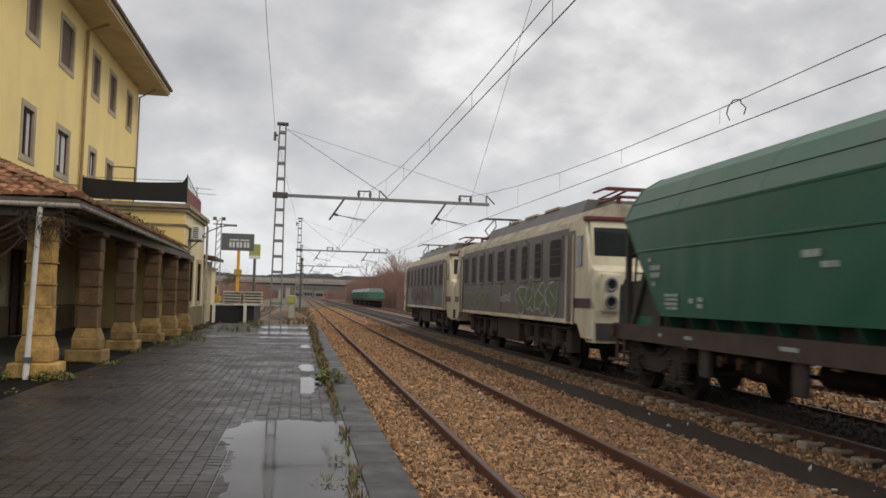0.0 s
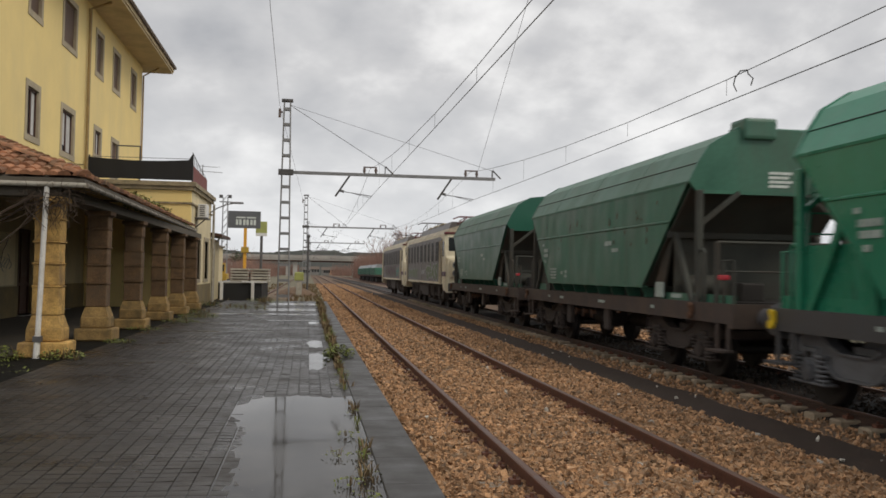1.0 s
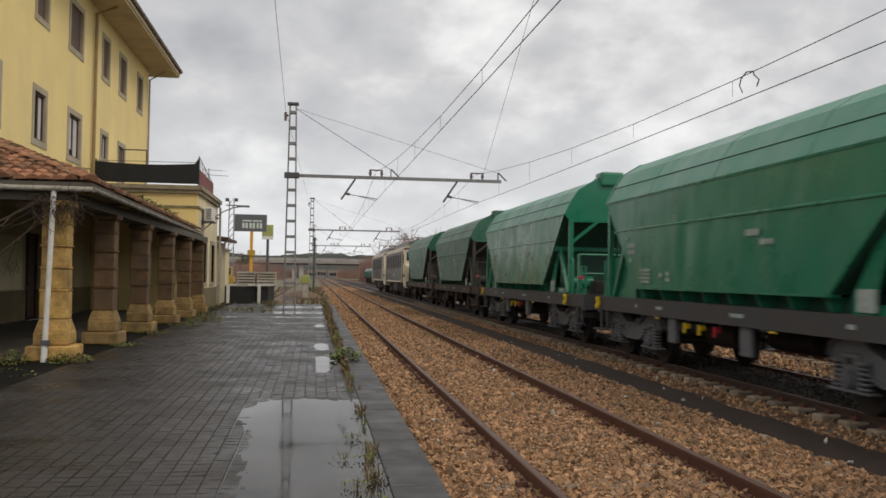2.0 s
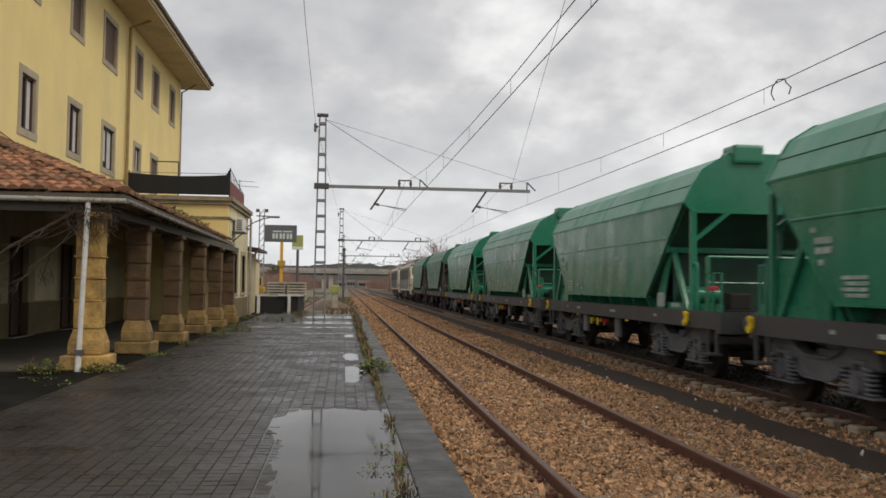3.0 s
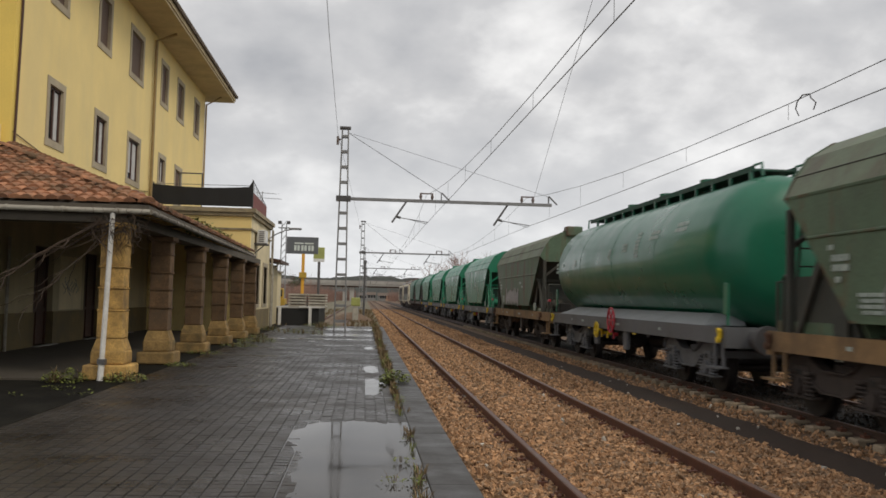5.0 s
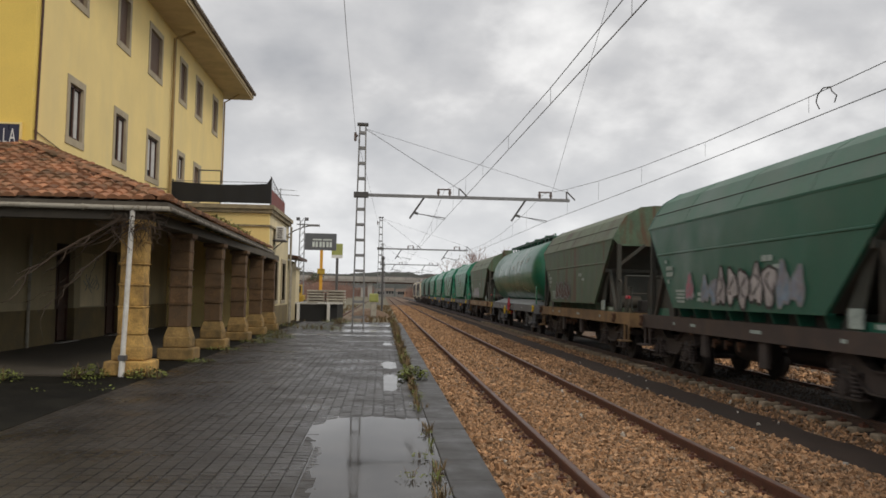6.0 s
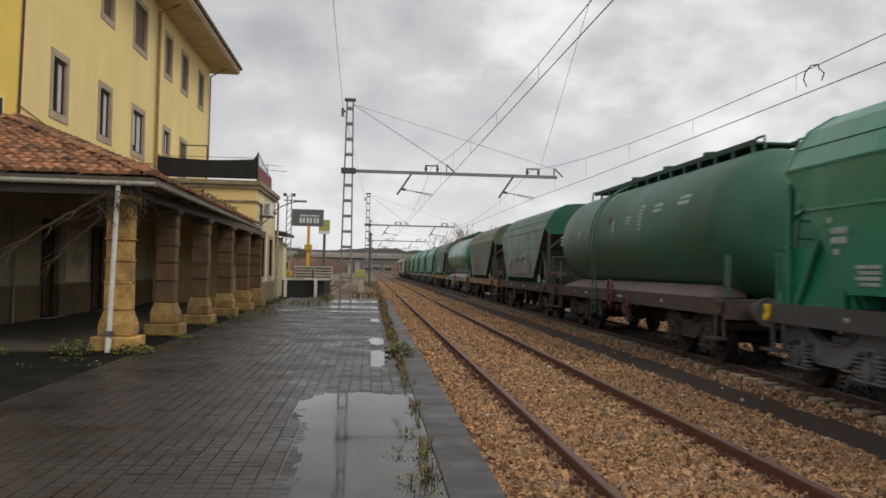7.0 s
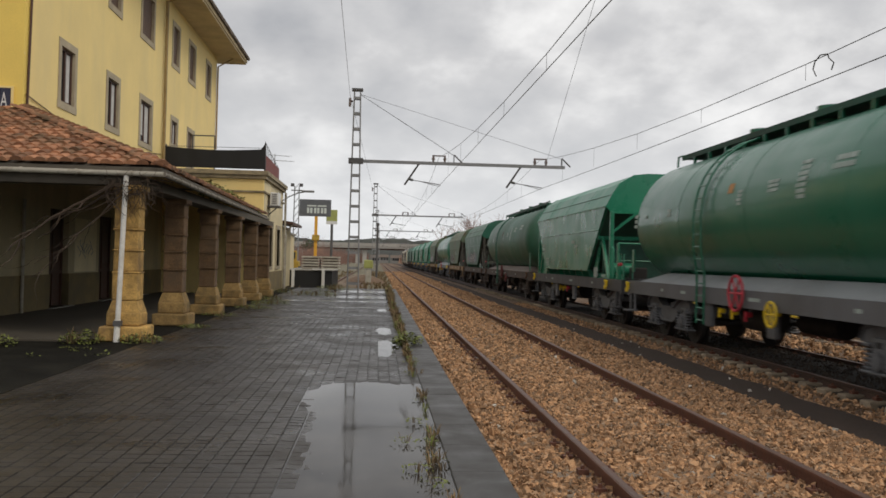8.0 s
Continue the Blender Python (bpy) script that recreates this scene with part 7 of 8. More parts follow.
# ---- goods yard beyond the platform ----
def build_yard():
    bm = bmesh.new()
    bx(bm, -60, EDGE - 0.05, 50, 330, -0.5, -0.13)
    solid("yard_ground", bm, M["grass"], "rough yard ground with weeds and gravel", "ground", kind="structure")
    build_track("track_4", -2.0, 54, 180, "rusty siding in the goods yard", sleeper_top=-0.11, until=100)
    d = thing("loading_dock", "loading dock with a black front and white posts", "loading dock")
    part("dock_wall", block(-5.3, -2.62, 52.1, 60, -0.13, 0.9), M["black"], d, "black dock front")
    part("dock_top", block(-5.3, -2.6, 52.08, 60, 0.9, 0.96), M["concrete"], d)
    for x in (-4.86, -3.12):
        part("post", soft_box(x - 0.085, x + 0.085, 51.9, 52.06, -0.13, 0.95, 0.01), M["white"], d, "white painted post")
    part("edge_beam", block(-3.75, -2.3, 51.95, 52.07, 0.95, 1.03), M["white"], d)
    for x0 in (-4.62, -3.42):
        st = thing("sleeper_stack", "stack of pale concrete sleepers with timber spacers", "sleeper stack", "sleeper stacks", at=(x0, 55.0, 0.96))
        for k in range(5):
            part("sleeper", soft_box(0, 1.08, -0.3, 2.0, k * 0.17, k * 0.17 + 0.11, 0.015, 1), M["pale_concrete"], st)
            if k < 4:
                part("spacer", block(0.1, 0.98, 0.0, 0.1, k * 0.17 + 0.11, k * 0.17 + 0.17), M["wood_dark"], st)
    b = thing("billboard", "dark grey price board on a yellow post", "billboard", at=(-5.55, 80, 0))
    part("panel", soft_box(-1.5, 1.3, -0.15, 0.15, 5.35, 6.85, 0.03), M["billboard"], b)
    bm = bmesh.new()
    bx(bm, -0.13, 0.13, -0.13, 0.13, -0.2, 5.4)
    part("post", bm, M["orange"], b, "orange-yellow post")
    part("post_collar", soft_box(-0.32, 0.32, -0.3, 0.3, 3.2, 3.7, 0.04), M["loader_yellow"], b)
    for k in range(3):
        for j in range(2):
            bm = bmesh.new()
            x = -0.82 + k * 0.62 + j * 0.28
            bx(bm, x, x + 0.2, -0.17, -0.152, 5.62, 6.1)
            part("digit_bar", bm, M["mark"], b, "white digit block")
    for x in (-0.8, 0.1):
        part("text_bar", block(x, x + 0.8, -0.17, -0.152, 6.22, 6.34), M["mark"], b)
    q = thing("roadside_sign", "lime and white roadside sign on a dark pole", "sign", at=(-4.45, 86, 0))
    part("board", soft_box(-0.55, 0.5, -0.1, 0.1, 4.9, 6.3, 0.05), M["lime"], q)
    part("board_strip", block(-0.55, 0.5, -0.12, -0.102, 4.9, 5.2), M["white"], q)
    bm = bmesh.new()
    rod(bm, (0, 0, -0.2), (0, 0, 4.95), 0.13, 8)
    part("pole", bm, M["dark_steel"], q)
    t = thing("floodlight_tower", "tall lattice floodlight tower", "floodlight tower", at=(-11.9, 130, 0))
    for sx in (-0.4, 0.4):
        for sy in (-0.4, 0.4):
            bm = bmesh.new()
            rod(bm, (sx, sy, -0.2), (sx * 0.8, sy * 0.8, 12.0), 0.05, 5)
            part("tower_leg", bm, M["steel"], t)
    for k in range(12):
        z = 0.5 + k
        for sy in (-0.38, 0.38):
            bm = bmesh.new()
            rod(bm, (-0.38, sy, z), (0.38, sy, z + 0.9), 0.025, 4)
            part("tower_brace", bm, M["steel"], t)
    part("gantry", block(-0.8, 0.8, -0.5, 0.5, 11.3, 11.4), M["steel"], t)
    for x in (-0.62, 0.62):
        part("floodlight", soft_box(x - 0.25, x + 0.25, -0.3, 0.1, 11.9, 12.35, 0.05), M["dark_steel"], t)
    e = thing("yellow_loader", "yellow wheel loader parked in the yard", "loader", at=(-8.4, 88, -0.45))
    part("body", soft_box(-0.75, 0.75, -1.2, 1.2, 0.9, 1.75, 0.1), M["loader_yellow"], e)
    part("cab", soft_box(-0.5, 0.5, -0.5, 0.6, 1.75, 2.75, 0.08), M["loader_yellow"], e)
    part("cab_glass", block(-0.42, 0.42, -0.53, -0.505, 1.95, 2.6), M["glass"], e)
    for x in (-0.7, 0.7):
        for y in (-0.8, 0.8):
            bm = bmesh.new()
            rod(bm, (x - 0.18, y, 0.55), (x + 0.18, y, 0.55), 0.68, 20)
            part("tyre", bm, M["black"], e)
    h = thing("white_hut", "small white flat-roofed hut", "hut", at=(-10.2, 80, 0))
    part("wall", block(-3.5, 2.2, 0, 6, -0.2, 3.7), M["annexe"], h)
    part("roof", block(-3.7, 2.4, -0.2, 6.2, 3.7, 3.85), M["concrete"], h)
    c = thing("relay_cabinet", "grey trackside relay cabinet with a lime top", "cabinet", at=(-0.62, 63, -0.13))
    part("body", soft_box(-0.2, 0.2, -0.2, 0.2, 0, 1.12, 0.02), M["concrete"], c)
    part("door", block(-0.16, 0.16, -0.215, -0.2, 0.15, 1.0), M["pale_concrete"], c)
    part("top", soft_box(-0.32, 0.32, -0.22, 0.22, 1.12, 1.72, 0.08), M["lime"], c, "lime-green cover")
    c = thing("signal_post", "thin dark trackside signal post", "signal post", at=(-0.05, 76, -0.13))
    bm = bmesh.new()
    rod(bm, (0, 0, 0), (0, 0, 4.9), 0.09, 8)
    part("post", bm, M["dark_steel"], c)
    part("bracket", soft_box(-0.12, 0.12, -0.1, 0.1, 4.6, 4.9, 0.03), M["dark_steel"], c)
    m = thing("earth_bank", "low brown earth bank beside the cabinet", "earth bank")
    bm = bmesh.new()
    n = 20
    rows = []
    for j in range(5):
        r = 1.5 * (1 - j / 5)
        rows.append([bm.verts.new((-0.9 + r * 1.1 * math.cos(2 * math.pi * i / n), 66 + r * 1.8 * math.sin(2 * math.pi * i / n), -0.14 + 0.6 * (1 - (1 - j / 5) ** 2) + 0.1 * noise.noise((i * 0.9, j, 0)))) for i in range(n)])
    for p, q2 in zip(rows, rows[1:]):
        for i in range(n):
            bm.faces.new((p[i], p[(i + 1) % n], q2[(i + 1) % n], q2[i]))
    bm.faces.new(rows[-1])
    part("mound", bm, M["ground"], m)


build_yard()


# ---- distance: bridge, hills, trees, houses, stabled wagons ----
def build_bridge():
    y = 385.0
    b = thing("road_bridge", "pale concrete road bridge across the line", "bridge")
    part("deck", block(-75, 90, y, y + 9, 6.3, 7.5), M["bridge"], b, "long concrete deck")
    # dark wood colour stands in for the shade below the deck
    part("girder", block(-75, 90, y + 1, y + 8, 5.7, 6.3), M["wood_dark"], b, "girders darkened for shade")
    part("parapet", block(-75, 90, y - 0.2, y, 7.1, 8.5), M["bridge"], b, "pale parapet")
    for x in (-33, -8.6, -5.6, 20, 48):
        part("pier", block(x - 0.9, x + 0.9, y + 1.5, y + 7.5, -0.5, 5.7), M["bridge"], b)
    part("abutment", block(-30, -23.5, y - 3, y + 4, -0.5, 5.6), M["brick_far"], b, "salmon retaining wall")


def build_hill():
    for y, z0, amp, x0, x1, seed, name in ((640, 13.0, 6.0, -420, 420, 4, "hill"), (950, 24.0, 10.0, -600, 600, 9, "hill")):
        bm = bmesh.new()
        n = 220
        top, foot, back = [], [], []
        for k in range(n + 1):
            x = x0 + (x1 - x0) * k / n
            h = z0 + amp * noise.noise((x * 0.011, seed, 0)) + 2.6 * noise.noise((x * 0.09, seed, 3)) + 1.4 * noise.noise((x * 0.35, seed, 7))
            foot.append(bm.verts.new((x, y - 120, -1)))
            top.append(bm.verts.new((x, y, h)))
            back.append(bm.verts.new((x, y + 120, -1)))
        for k in range(n):
            bm.faces.new((foot[k], foot[k + 1], top[k + 1], top[k]))
            bm.faces.new((top[k], top[k + 1], back[k + 1], back[k]))
        solid(name, bm, M["hill"], "dark wooded ridge on the skyline", "hill", kind="structure")


def tree(x, y, h, seed, leaf, name, label, spread=0.45, twigs=True, leaves=0, z=-0.3):
    """A tapered trunk with forked limbs and fine twigs; some carry small leaves."""
    rng = random.Random(seed)
    t = thing(name, label, "tree", at=(x, y, z))
    bm = bmesh.new()
    tips = []

    def grow(p, d, length, r, depth):
        q = p + d * length
        rod(bm, p, q, r, 5, r * 0.65)
        if depth == 0:
            tips.append(q)
            return
        for k in range(rng.choice((2, 3, 3))):
            nd = (d + Vector((rng.uniform(-1, 1), rng.uniform(-1, 1), rng.uniform(-0.2, 0.7))) * spread * 1.5).normalized()
            grow(p + d * length * rng.uniform(0.7, 1.0), nd, length * rng.uniform(0.55, 0.8), r * 0.6, depth - 1)

    for k in range(rng.choice((1, 2, 2))):
        grow(Vector((rng.uniform(-0.3, 0.3), rng.uniform(-0.3, 0.3), 0)), Vector((rng.uniform(-0.2, 0.2), rng.uniform(-0.2, 0.2), 1)).normalized(), h * 0.34, 0.012 * h, 4)
    part("trunk", bm, M["brown_twig"], t, "branching trunk and bare twigs")
    if leaves:
        bm = bmesh.new()
        for q in tips:
            for k in range(leaves):
                c = q + Vector((rng.gauss(0, 1), rng.gauss(0, 1), rng.gauss(0, 0.8))) * h * 0.06
                a, b = Vector((rng.uniform(-1, 1), rng.uniform(-1, 1), rng.uniform(-1, 1))).normalized() * h * 0.03, Vector((rng.uniform(-1, 1), rng.uniform(-1, 1), rng.uniform(-1, 1))).normalized() * h * 0.03
                bm.faces.new([bm.verts.new(v) for v in (c - a, c + b, c + a, c - b)])
        part("crown", bm, leaf, t, "uneven leafy crown")
    return t


def stabled_wagon(y):
    w = thing("stabled_wagon", "short green hopper wagon stabled on the siding", "hopper wagon", "stabled wagons", at=(TRACK_3, y, 0))
    part("body", soft_box(-1.45, 1.45, -5.6, 5.6, 1.25, 2.45, 0.08), M["faded_green"], w)
    for k in range(4):
        bm = bmesh.new()
        a = -5.4 + k * 2.75
        prism(bm, [(-1.3, 2.45), (-0.95, 3.02), (0.95, 3.02), (1.3, 2.45)], a, a + 2.45)
        part("roof_hood", bm, M["skirt_grey"], w, "pale roof hood")
    for k in range(8):
        part("side_rib", block(-1.5, -1.45, -5.3 + k * 1.5, -5.2 + k * 1.5, 1.3, 2.4), M["faded_green"], w)
    part("frame", block(-1.35, 1.35, -6.2, 6.2, 1.0, 1.3), M["brown_frame"], w)
    for e in (-4, 4):
        for o in (-0.9, 0.9):
            bm = bmesh.new()
            rod(bm, (-1.0, e + o, 0.46), (1.0, e + o, 0.46), 0.46, 16)
            part("wheel", bm, M["wheel"], w)


build_bridge()
build_hill()
for k in range(4):
    stabled_wagon(152 + k * 12.6)
def thicket(name, x0, x1, y0, y1, n, hmin, hmax, seed, mat, label):
    """Dense leafless scrub: many thin leaning stems."""
    rng = random.Random(seed)
    v, f = [], []
    for k in range(n):
        x, y = rng.uniform(x0, x1), rng.uniform(y0, y1)
        h = rng.uniform(hmin, hmax) * (0.65 + 0.5 * noise.noise((x * 0.15, y * 0.05, seed)) + 0.2)
        z = -0.4
        for s in range(3):
            b = len(v)
            dx, dy, w = rng.gauss(0, 0.10) * h, rng.gauss(0, 0.10) * h, 0.035
            v += [(x - w, y, z), (x + w, y, z), (x + dx, y + dy, z + h)]
            f.append((b, b + 1, b + 2))
            for q in range(3):
                t = rng.uniform(0.35, 0.9)
                px, py, pz = x + dx * t, y + dy * t, z + h * t
                l = h * rng.uniform(0.12, 0.3)
                b = len(v)
                v += [(px, py, pz - 0.02), (px, py, pz + 0.03), (px + rng.uniform(-1, 1) * l, py + rng.uniform(-1, 1) * l, pz + l * rng.uniform(0.4, 1))]
                f.append((b, b + 1, b + 2))
    tagged(new(name, raw_mesh(name, v, f, mat)), label, "scrub", kind="stuff")


thicket("brown_scrub", 15.5, 34, 145, 320, 4600, 5.0, 9.5, 31, M["brown_twig"], "dense leafless brown scrub beside the line")
thicket("bridge_scrub", -70, -4.5, 392, 520, 1500, 4.0, 7.5, 33, M["brown_twig"], "dark scrub beyond the bridge")
thicket("bridge_scrub", 12, 70, 392, 520, 1200, 4.0, 7.5, 34, M["brown_twig"], "dark scrub beyond the bridge")
thicket("yard_scrub", -60, -9, 150, 330, 2200, 3.0, 6.5, 32, M["brown_twig"], "leafless scrub behind the goods yard")
trng = random.Random(21)
for k in range(56):
    tree(trng.uniform(14.5, 30) + (k % 3) * 4, trng.uniform(150, 300), trng.uniform(8, 13), 100 + k, None, "bare_tree", "bare reddish-brown tree beside the line", 0.5)
for k in range(16):
    tree(trng.uniform(-50, -12), trng.uniform(170, 280), trng.uniform(6, 10), 200 + k, M["green_leaf_far"], "yard_tree", "dark green tree behind the goods yard", 0.5, leaves=3)
for k in range(12):
    tree(trng.uniform(-140, 120), 396 + trng.uniform(5, 40), trng.uniform(9, 13), 300 + k, M["green_leaf_far"], "far_tree", "dark tree behind the road bridge", 0.55, leaves=3)
for k, (x, y, w, h, mat) in enumerate(((-1.5, 455, 4, 2.6, "house"), (3.5, 500, 5, 3.2, "house"), (9, 470, 4, 2.8, "house"), (15, 505, 6, 3.0, "brick_far"), (-12, 480, 5, 3.4, "house"), (-19, 500, 6, 3.5, "brick_far"))):
    hh = thing("far_house", "small pale house beyond the bridge", "house", "far houses", at=(x, y, -0.4))
    part("wall", block(-w / 2, w / 2, 0, 8, 0, h), M[mat], hh)
    bm = bmesh.new()
    slab(bm, [(-0.4, h), (8.4, h), (4, h + 1.6)], -w / 2 - 0.3, w / 2 + 0.3)
    part("roof", bm, M["old_tile"], hh)
    for j in range(3):
        part("window", block(-w / 2 + 1 + j * w / 3.4, -w / 2 + 2 + j * w / 3.4, -0.05, 0.0, h * 0.5, h * 0.5 + 1.4), M["glass"], hh)


# ---- weeds and creeper ----
def tuft(verts, faces, x, y, z, h, n, rng, wide=0.012, lean=0.7):
    for k in range(n):
        a = rng.uniform(0, 6.28)
        l = h * rng.uniform(0.5, 1.1)
        d = (math.cos(a), math.sin(a))
        px, py = x + d[0] * rng.uniform(0, 0.05), y + d[1] * rng.uniform(0, 0.05)
        s = (-d[1] * wide, d[0] * wide)
        b = len(verts)
        o = lean * l * rng.uniform(0.2, 1.0)
        verts += [(px - s[0], py - s[1], z), (px + s[0], py + s[1], z), (px + d[0] * o * 0.4 + s[0] * 0.8, py + d[1] * o * 0.4 + s[1] * 0.8, z + l * 0.6), (px + d[0] * o * 0.4 - s[0] * 0.8, py + d[1] * o * 0.4 - s[1] * 0.8, z + l * 0.6), (px + d[0] * o, py + d[1] * o, z + l * 0.85)]
        faces += [(b, b + 1, b + 2, b + 3), (b + 3, b + 2, b + 4)]


def leafy(verts, faces, x, y, z, r, h, n, rng, size=0.05):
    for k in range(n):
        a, q = rng.uniform(0, 6.28), r * rng.random() ** 0.5
        c = Vector((x + q * math.cos(a), y + q * math.sin(a), z + h * rng.random() * (1 - 0.6 * q / r) + 0.01))
        u = Vector((rng.uniform(-1, 1), rng.uniform(-1, 1), rng.uniform(-0.4, 0.4))).normalized() * size * rng.uniform(0.5, 1.2)
        v = Vector((-u.y, u.x, rng.uniform(-0.5, 0.5) * size)) * 0.55
        b = len(verts)
        verts += [tuple(c - u), tuple(c + v), tuple(c + u), tuple(c - v)]
        faces.append((b, b + 1, b + 2, b + 3))


def build_weeds():
    rng = random.Random(8)
    gv, gf, dv, df = [], [], [], []
    # along the joint behind the coping
    y = 5.6
    while y < 48:
        dens = 0.7 if y < 14 else 1.0
        x = 0.56 + rng.gauss(0, 0.035)
        k = rng.random()
        if noise.noise((y * 0.8, 1, 0)) > (0.0 if y < 14 else -0.2) or y > 20:
            h = 0.07 + 0.10 * rng.random() + (0.12 if y > 20 else 0.0) + (0.16 if y > 32 else 0.0)
            if k < 0.6:
                tuft(dv, df, x, y, 0.0, h, int(9 * dens) + 3, rng, 0.006 if y < 15 else 0.014)
            elif k < 0.8:
                tuft(gv, gf, x, y, 0.0, h * 0.9, int(8 * dens) + 2, rng, 0.007 if y < 15 else 0.014)
            else:
                leafy(gv, gf, x, y, 0.0, 0.10, 0.06, 18, rng, 0.025)
        y += 0.13 if y < 18 else 0.09
    for x, y in ((0.45, 6.6), (0.5, 7.3), (0.36, 7.0), (0.3, 8.1), (0.42, 9.1)):
        leafy(gv, gf, x, y, 0.0, 0.14, 0.05, 26, rng, 0.022)
        tuft(dv, df, x, y, 0.0, 0.12, 9, rng, 0.004)
    tagged(new("joint_weeds", raw_mesh("joint_weeds", gv, gf, M["leaf"])), "green weeds growing in the platform joint", "weeds", kind="stuff")
    tagged(new("dry_joint_weeds", raw_mesh("dry_joint_weeds", dv, df, M["dry"])), "dry brown grass in the platform joint", "weeds", kind="stuff")
    v, f = [], []
    leafy(v, f, 0.62, 17.3, 0.0, 0.30, 0.34, 260, rng, 0.06)
    tagged(new("leafy_weed", raw_mesh("leafy_weed", v, f, M["leaf"])), "low leafy green weed at the coping edge", "weed")
    v, f, w, g = [], [], [], []
    for x, y, r, h, n in ((-6.9, 15.9, 0.6, 0.3, 260), (-5.35, 16.7, 0.35, 0.28, 130), (-4.35, 16.9, 0.35, 0.22, 130), (-7.7, 15.5, 0.8, 0.34, 380), (-4.1, 20.6, 0.3, 0.12, 50), (-4.3, 24.8, 0.4, 0.14, 60), (-3.9, 28.5, 0.5, 0.16, 90), (-3.7, 31.5, 0.6, 0.2, 130), (-4.2, 34.5, 0.5, 0.25, 110), (-2.7, 39.5, 0.9, 0.28, 200), (-4.4, 42, 0.5, 0.3, 110), (-2.2, 47, 0.9, 0.35, 200)):
        leafy(v, f, x, y, 0.0, r * 1.15, h, int(n * 2.6), rng, 0.038)
        for k in range(int(n / 20)):
            tuft(w, g, x + rng.gauss(0, r * 0.5), y + rng.gauss(0, r * 0.5), 0.0, h * 1.1, 8, rng, 0.010)
    for k in range(60):
        leafy(v, f, rng.uniform(-9, -4.4), rng.uniform(9, 16.0), 0.0, 0.12, 0.03, 7, rng, 0.03)
    tagged(new("porch_weeds", raw_mesh("porch_weeds", v, f, M["leaf"])), "green weeds at the foot of the pillars", "weeds", kind="stuff")
    tagged(new("dry_porch_weeds", raw_mesh("dry_porch_weeds", w, g, M["dry"])), "dry grass at the foot of the pillars", "weeds", kind="stuff")
    v, f = [], []
    for k in range(9):
        leafy(v, f, -4.75 - rng.uniform(0, 0.6), 25.5 + k * 0.55, 3.35 + 0.2 * rng.random(), 0.4, 0.32, 70, rng, 0.07)
    for k in range(12):
        leafy(v, f, -5.1 - rng.uniform(0, 0.5), 28.0 + k * 0.42, 3.55 + 0.12 * rng.random(), 0.35, 0.38, 70, rng, 0.085)
    for k in range(14):
        tuft(v, f, -4.55 - rng.uniform(0, 0.4), 27 + k * 0.8, 3.3, 0.3, 8, rng, 0.012)
    tagged(new("roof_weeds", raw_mesh("roof_weeds", v, f, M["leaf"])), "green plants growing on the porch roof", "weeds", kind="stuff")
    # yard and verge grass
    v, f = [], []
    for k in range(900):
        tuft(v, f, rng.uniform(-8, -3) if k % 2 else rng.uniform(-1.2, 0.9), rng.uniform(50.5, 120), -0.14, 0.3, 3, rng, 0.03)
    tagged(new("yard_grass", raw_mesh("yard_grass", v, f, M["dry"])), "dry grass in the yard", "grass", kind="stuff")
    # bare creeper on the first pillar
    t = thing("bare_creeper", "bare leafless creeper hanging under the gutter", "creeper")
    def twig(p, d, n, step, r, wander, depth):
        bm = bmesh.new()
        pts = [Vector(p)]
        for k in range(n):
            d = (d + Vector((rng.gauss(0, wander), rng.gauss(0, wander), rng.gauss(0, wander) - 0.012))).normalized()
            pts.append(pts[-1] + d * step)
        pipe(bm, pts, r, 5, 0.25)
        part("stem", bm, M["twig"], t)
        if depth:
            for i in range(2, n, 3):
                twig(pts[i], (d + Vector((rng.uniform(-0.6, 0.6), rng.uniform(-0.3, 0.3), rng.uniform(-0.5, 0.3)))).normalized(), 8, step * 0.7, r * 0.5, 0.25, depth - 1)
    for k in range(4):
        twig((-4.85 + 0.1 * k, 17.12, 2.95 - 0.05 * k), Vector((-1, -0.05, -0.12 - 0.07 * k)), 16, 0.15, (0.034, 0.024, 0.018, 0.014)[k], 0.15, 1)
    for k in range(80):
        twig((-4.75 + rng.uniform(-0.35, 0.5), 17.06 + rng.uniform(-0.1, 0.05), rng.uniform(2.75, 3.1)), Vector((rng.uniform(-0.7, 0.7), 0, -0.7)), 8, 0.075, 0.008, 0.45, 0)


build_weeds()


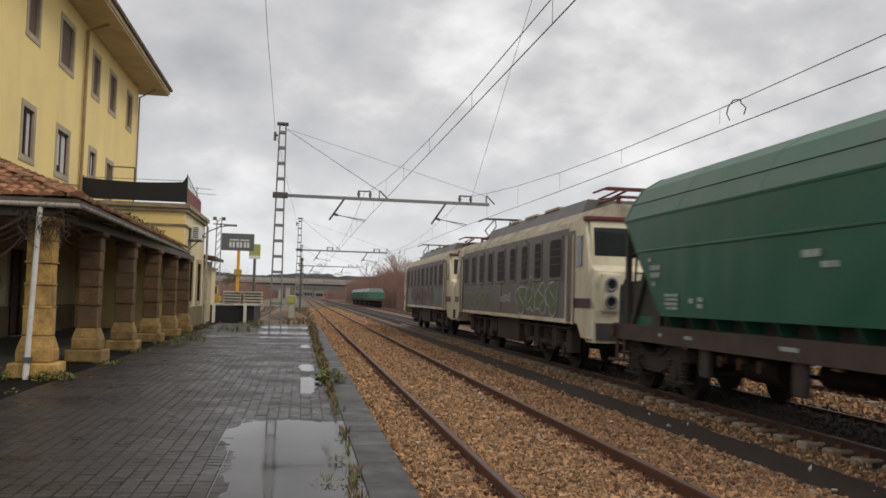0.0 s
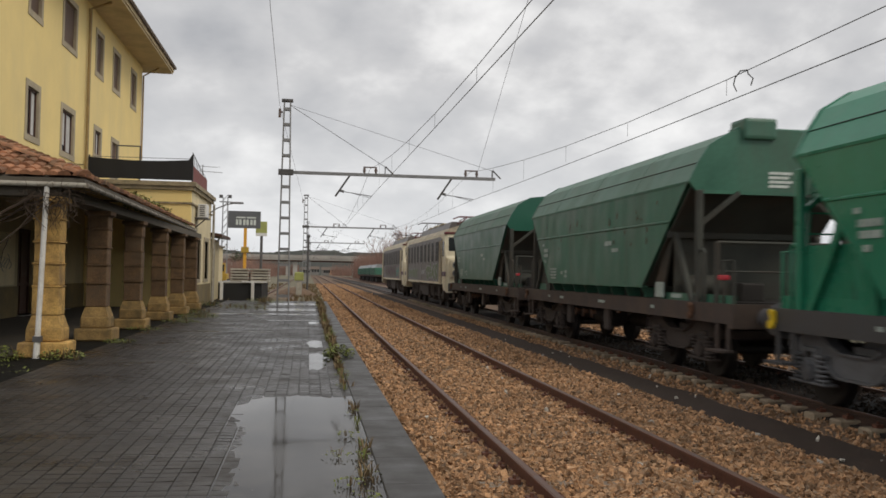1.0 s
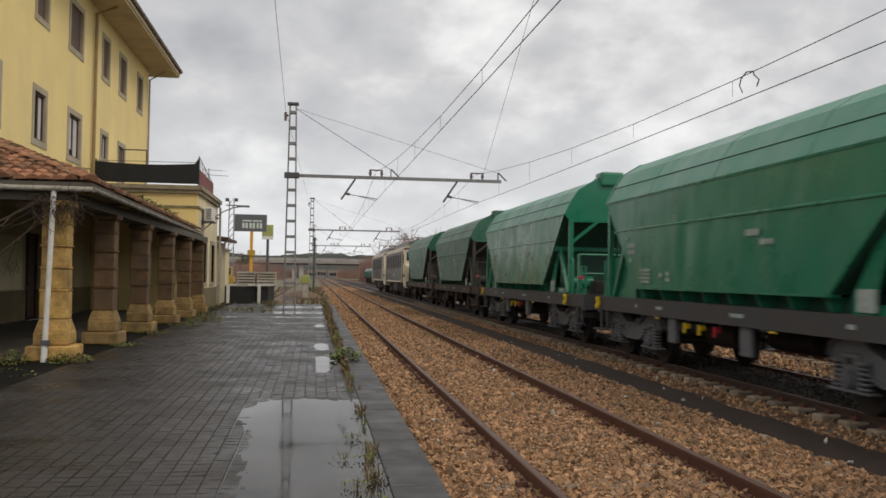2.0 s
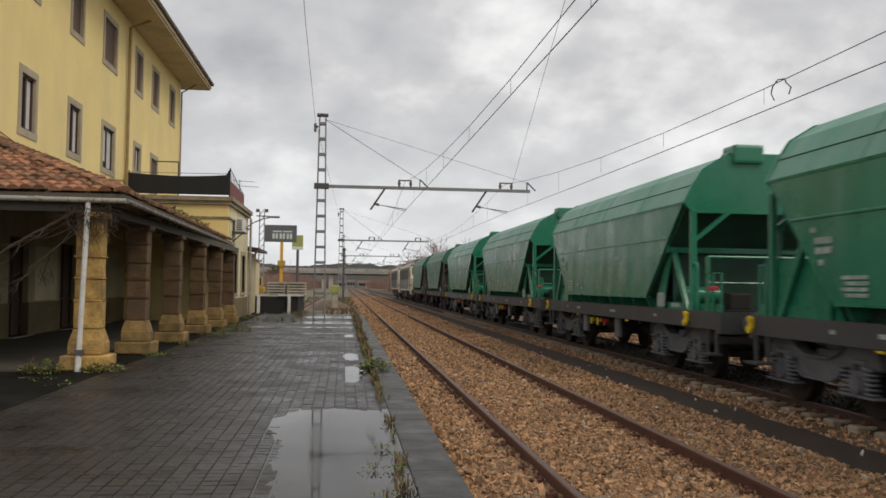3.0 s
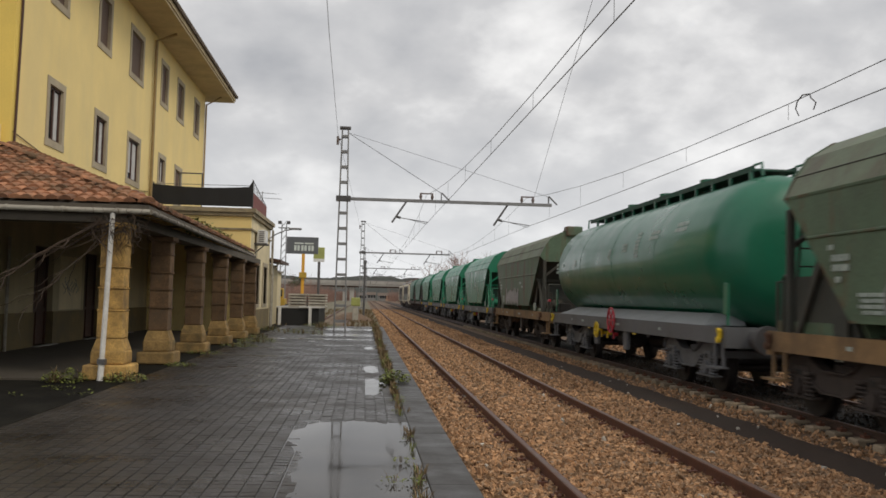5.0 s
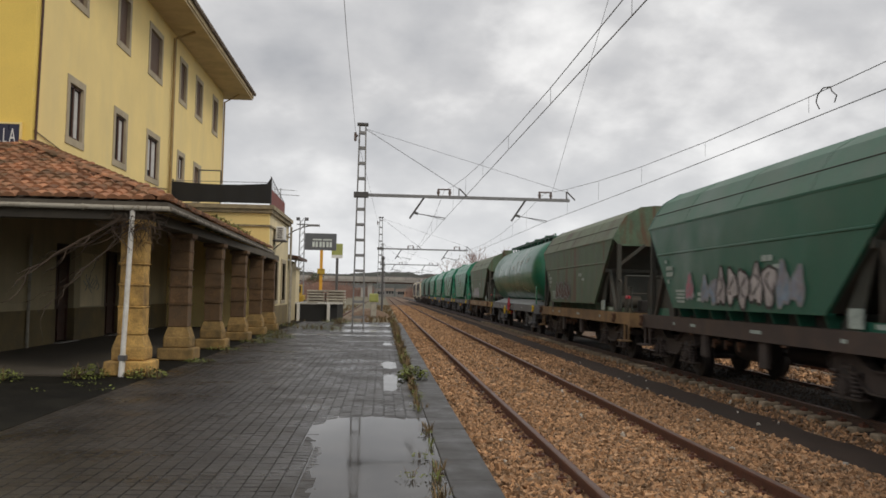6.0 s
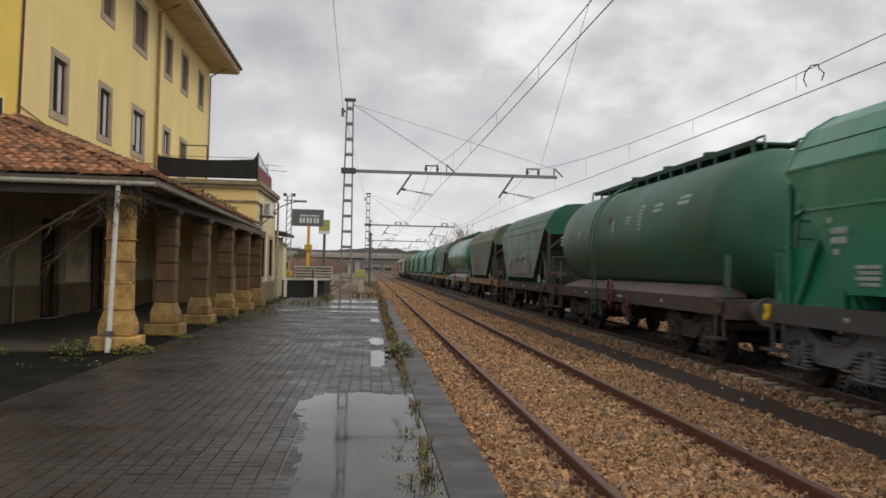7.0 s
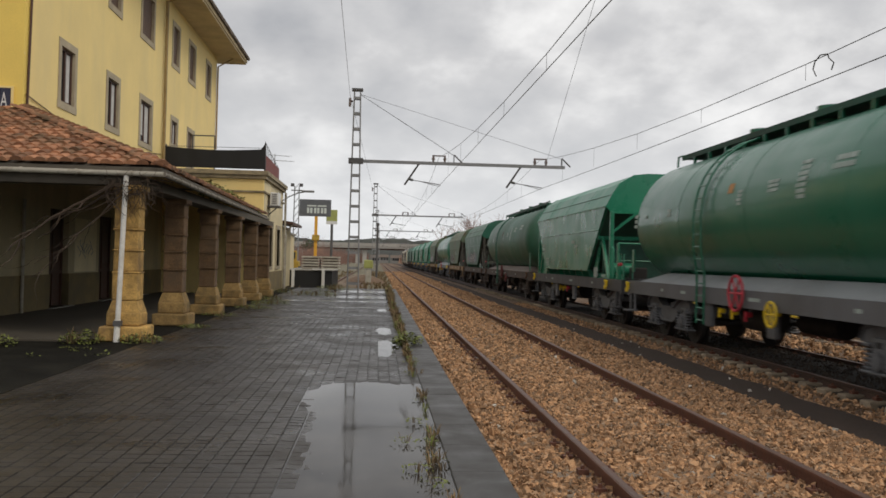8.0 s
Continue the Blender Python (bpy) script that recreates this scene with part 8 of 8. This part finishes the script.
# ---- paving setts, last ----
def build_setts():
    """Square setts with open joints along the platform; those nearest are objects of their own."""
    rng = random.Random(4)
    s = 0.15
    verts, faces, near, wet, film = [], [], [], [], []
    bm = bmesh.new()
    hx, hy = s / 2 - 0.0045, s / 2 - 0.0025
    c = 0.006
    lo = [bm.verts.new((a * hx, b * hy, -0.02)) for a, b in ((-1, -1), (1, -1), (1, 1), (-1, 1))]
    hi = [bm.verts.new((a * (hx - c), b * (hy - c), 0.0)) for a, b in ((-1, -1), (1, -1), (1, 1), (-1, 1))]
    md = [bm.verts.new((a * hx, b * hy, -0.004)) for a, b in ((-1, -1), (1, -1), (1, 1), (-1, 1))]
    for i in range(4):
        j = (i + 1) % 4
        bm.faces.new((lo[i], lo[j], md[j], md[i]))
        bm.faces.new((md[i], md[j], hi[j], hi[i]))
    bm.faces.new(hi)
    me = mesh_of("sett", bm, M["paver_one"])

    def dip(x, y):
        """How far the paving has sunk here, 0 to 1."""
        n = noise.noise((x * 1.5, y * 0.6, 4.0))
        edge = -0.50 - 0.22 * math.exp(-((y - 10.2) / 1.3) ** 2)
        near_pool = min((x - edge) / 0.5 + 0.5 + 0.3 * n, (12.3 - y) / 0.7 + 0.4 * n)
        far_pool = max(1.3 - ((x - 0.2) / 0.2) ** 2 - ((y - c) / h) ** 2 + 1.1 * n for c, h in ((16.6, 1.7), (20.8, 1.1), (29.2, 0.6)))
        return max(0.0, min(1.0, max(near_pool, far_pool)))

    y = 3.4 - 60 * s
    blocked = [(24.41, 24.59, -9, -0.9), (30.0, 30.4, -1.7, 0.5), (34.0, 35.0, -3.7, 0.5), (37.2, 39.8, -2.3, 0.5), (43.4, 46.6, -2.7, 0.6)]
    while y < 49.8:
        x = -4.22
        while x < 0.50:
            inside = any(a < y < b and p < x < q for a, b, p, q in blocked)
            flat = 0.0012 * rng.gauss(0, 1) - 0.002 + 0.005 * noise.noise((x * 0.8, y * 0.8, 0))
            z = flat - 0.022 * dip(x, y)
            if not inside and z > -0.018:
                if -1.9 < x and 3.39 < y < 6.9 and len(near) < 300:
                    near.append((x, y, z))
                else:
                    b = len(verts)
                    tx, ty = rng.gauss(0, 0.0012), rng.gauss(0, 0.0012)
                    for (px, py, pz) in ((-hx, -hy, -0.02), (hx, -hy, -0.02), (hx, hy, -0.02), (-hx, hy, -0.02), (-hx + c, -hy + c, 0), (hx - c, -hy + c, 0), (hx - c, hy - c, 0), (-hx + c, hy - c, 0)):
                        sink = 0.022 * dip(x + px, y + py)
                        verts.append((x + px, y + py, flat - sink + pz + (tx * px / hx + ty * py / hy if pz == 0 else 0)))
                    faces += [(b + i, b + (i + 1) % 4, b + 4 + (i + 1) % 4, b + 4 + i) for i in range(4)] + [(b + 4, b + 5, b + 6, b + 7)]
            if dip(x, y) > 0.2:
                b = len(wet)
                x1 = min(x + s / 2, 0.62) if x + s < 0.5 else 0.62
                wet += [(x - s / 2, y - s / 2, WATER), (x1, y - s / 2, WATER), (x1, y + s / 2, WATER), (x - s / 2, y + s / 2, WATER)]
                film.append((b, b + 1, b + 2, b + 3))
            x += s
        y += s
    o = new("water_film", raw_mesh("water_film", wet, film, M["water"]))
    o.parent = platform
    o["label"] = "shallow standing water mirroring the sky"
    ob = new("setts", raw_mesh("setts", verts, faces, M["paver"]))
    ob.parent = platform
    ob["kind"] = "stuff"
    ob["label"] = "dark wet square paving setts"
    for p in near:
        o = new("sett", me)
        o.parent = platform
        o.location = p


build_setts()


def motions():
    """The train runs away along the farther track at a steady speed, its wheels rolling."""
    def run(t):
        return 21.9 * t

    steps = [k / 10 for k in range(81)]
    for w, u0 in MOVERS:
        walk(w, [(t, pose(TRACK_2, u0 + run(t), 0)) for t in steps])
    turns = [k / FPS for k in range(int(8 * FPS) + 1)]
    for w, y, r in AXLES:
        walk(w, [(t, pose(0, y, r, -math.degrees(run(t) / r) % 360.0)) for t in turns])


motions()
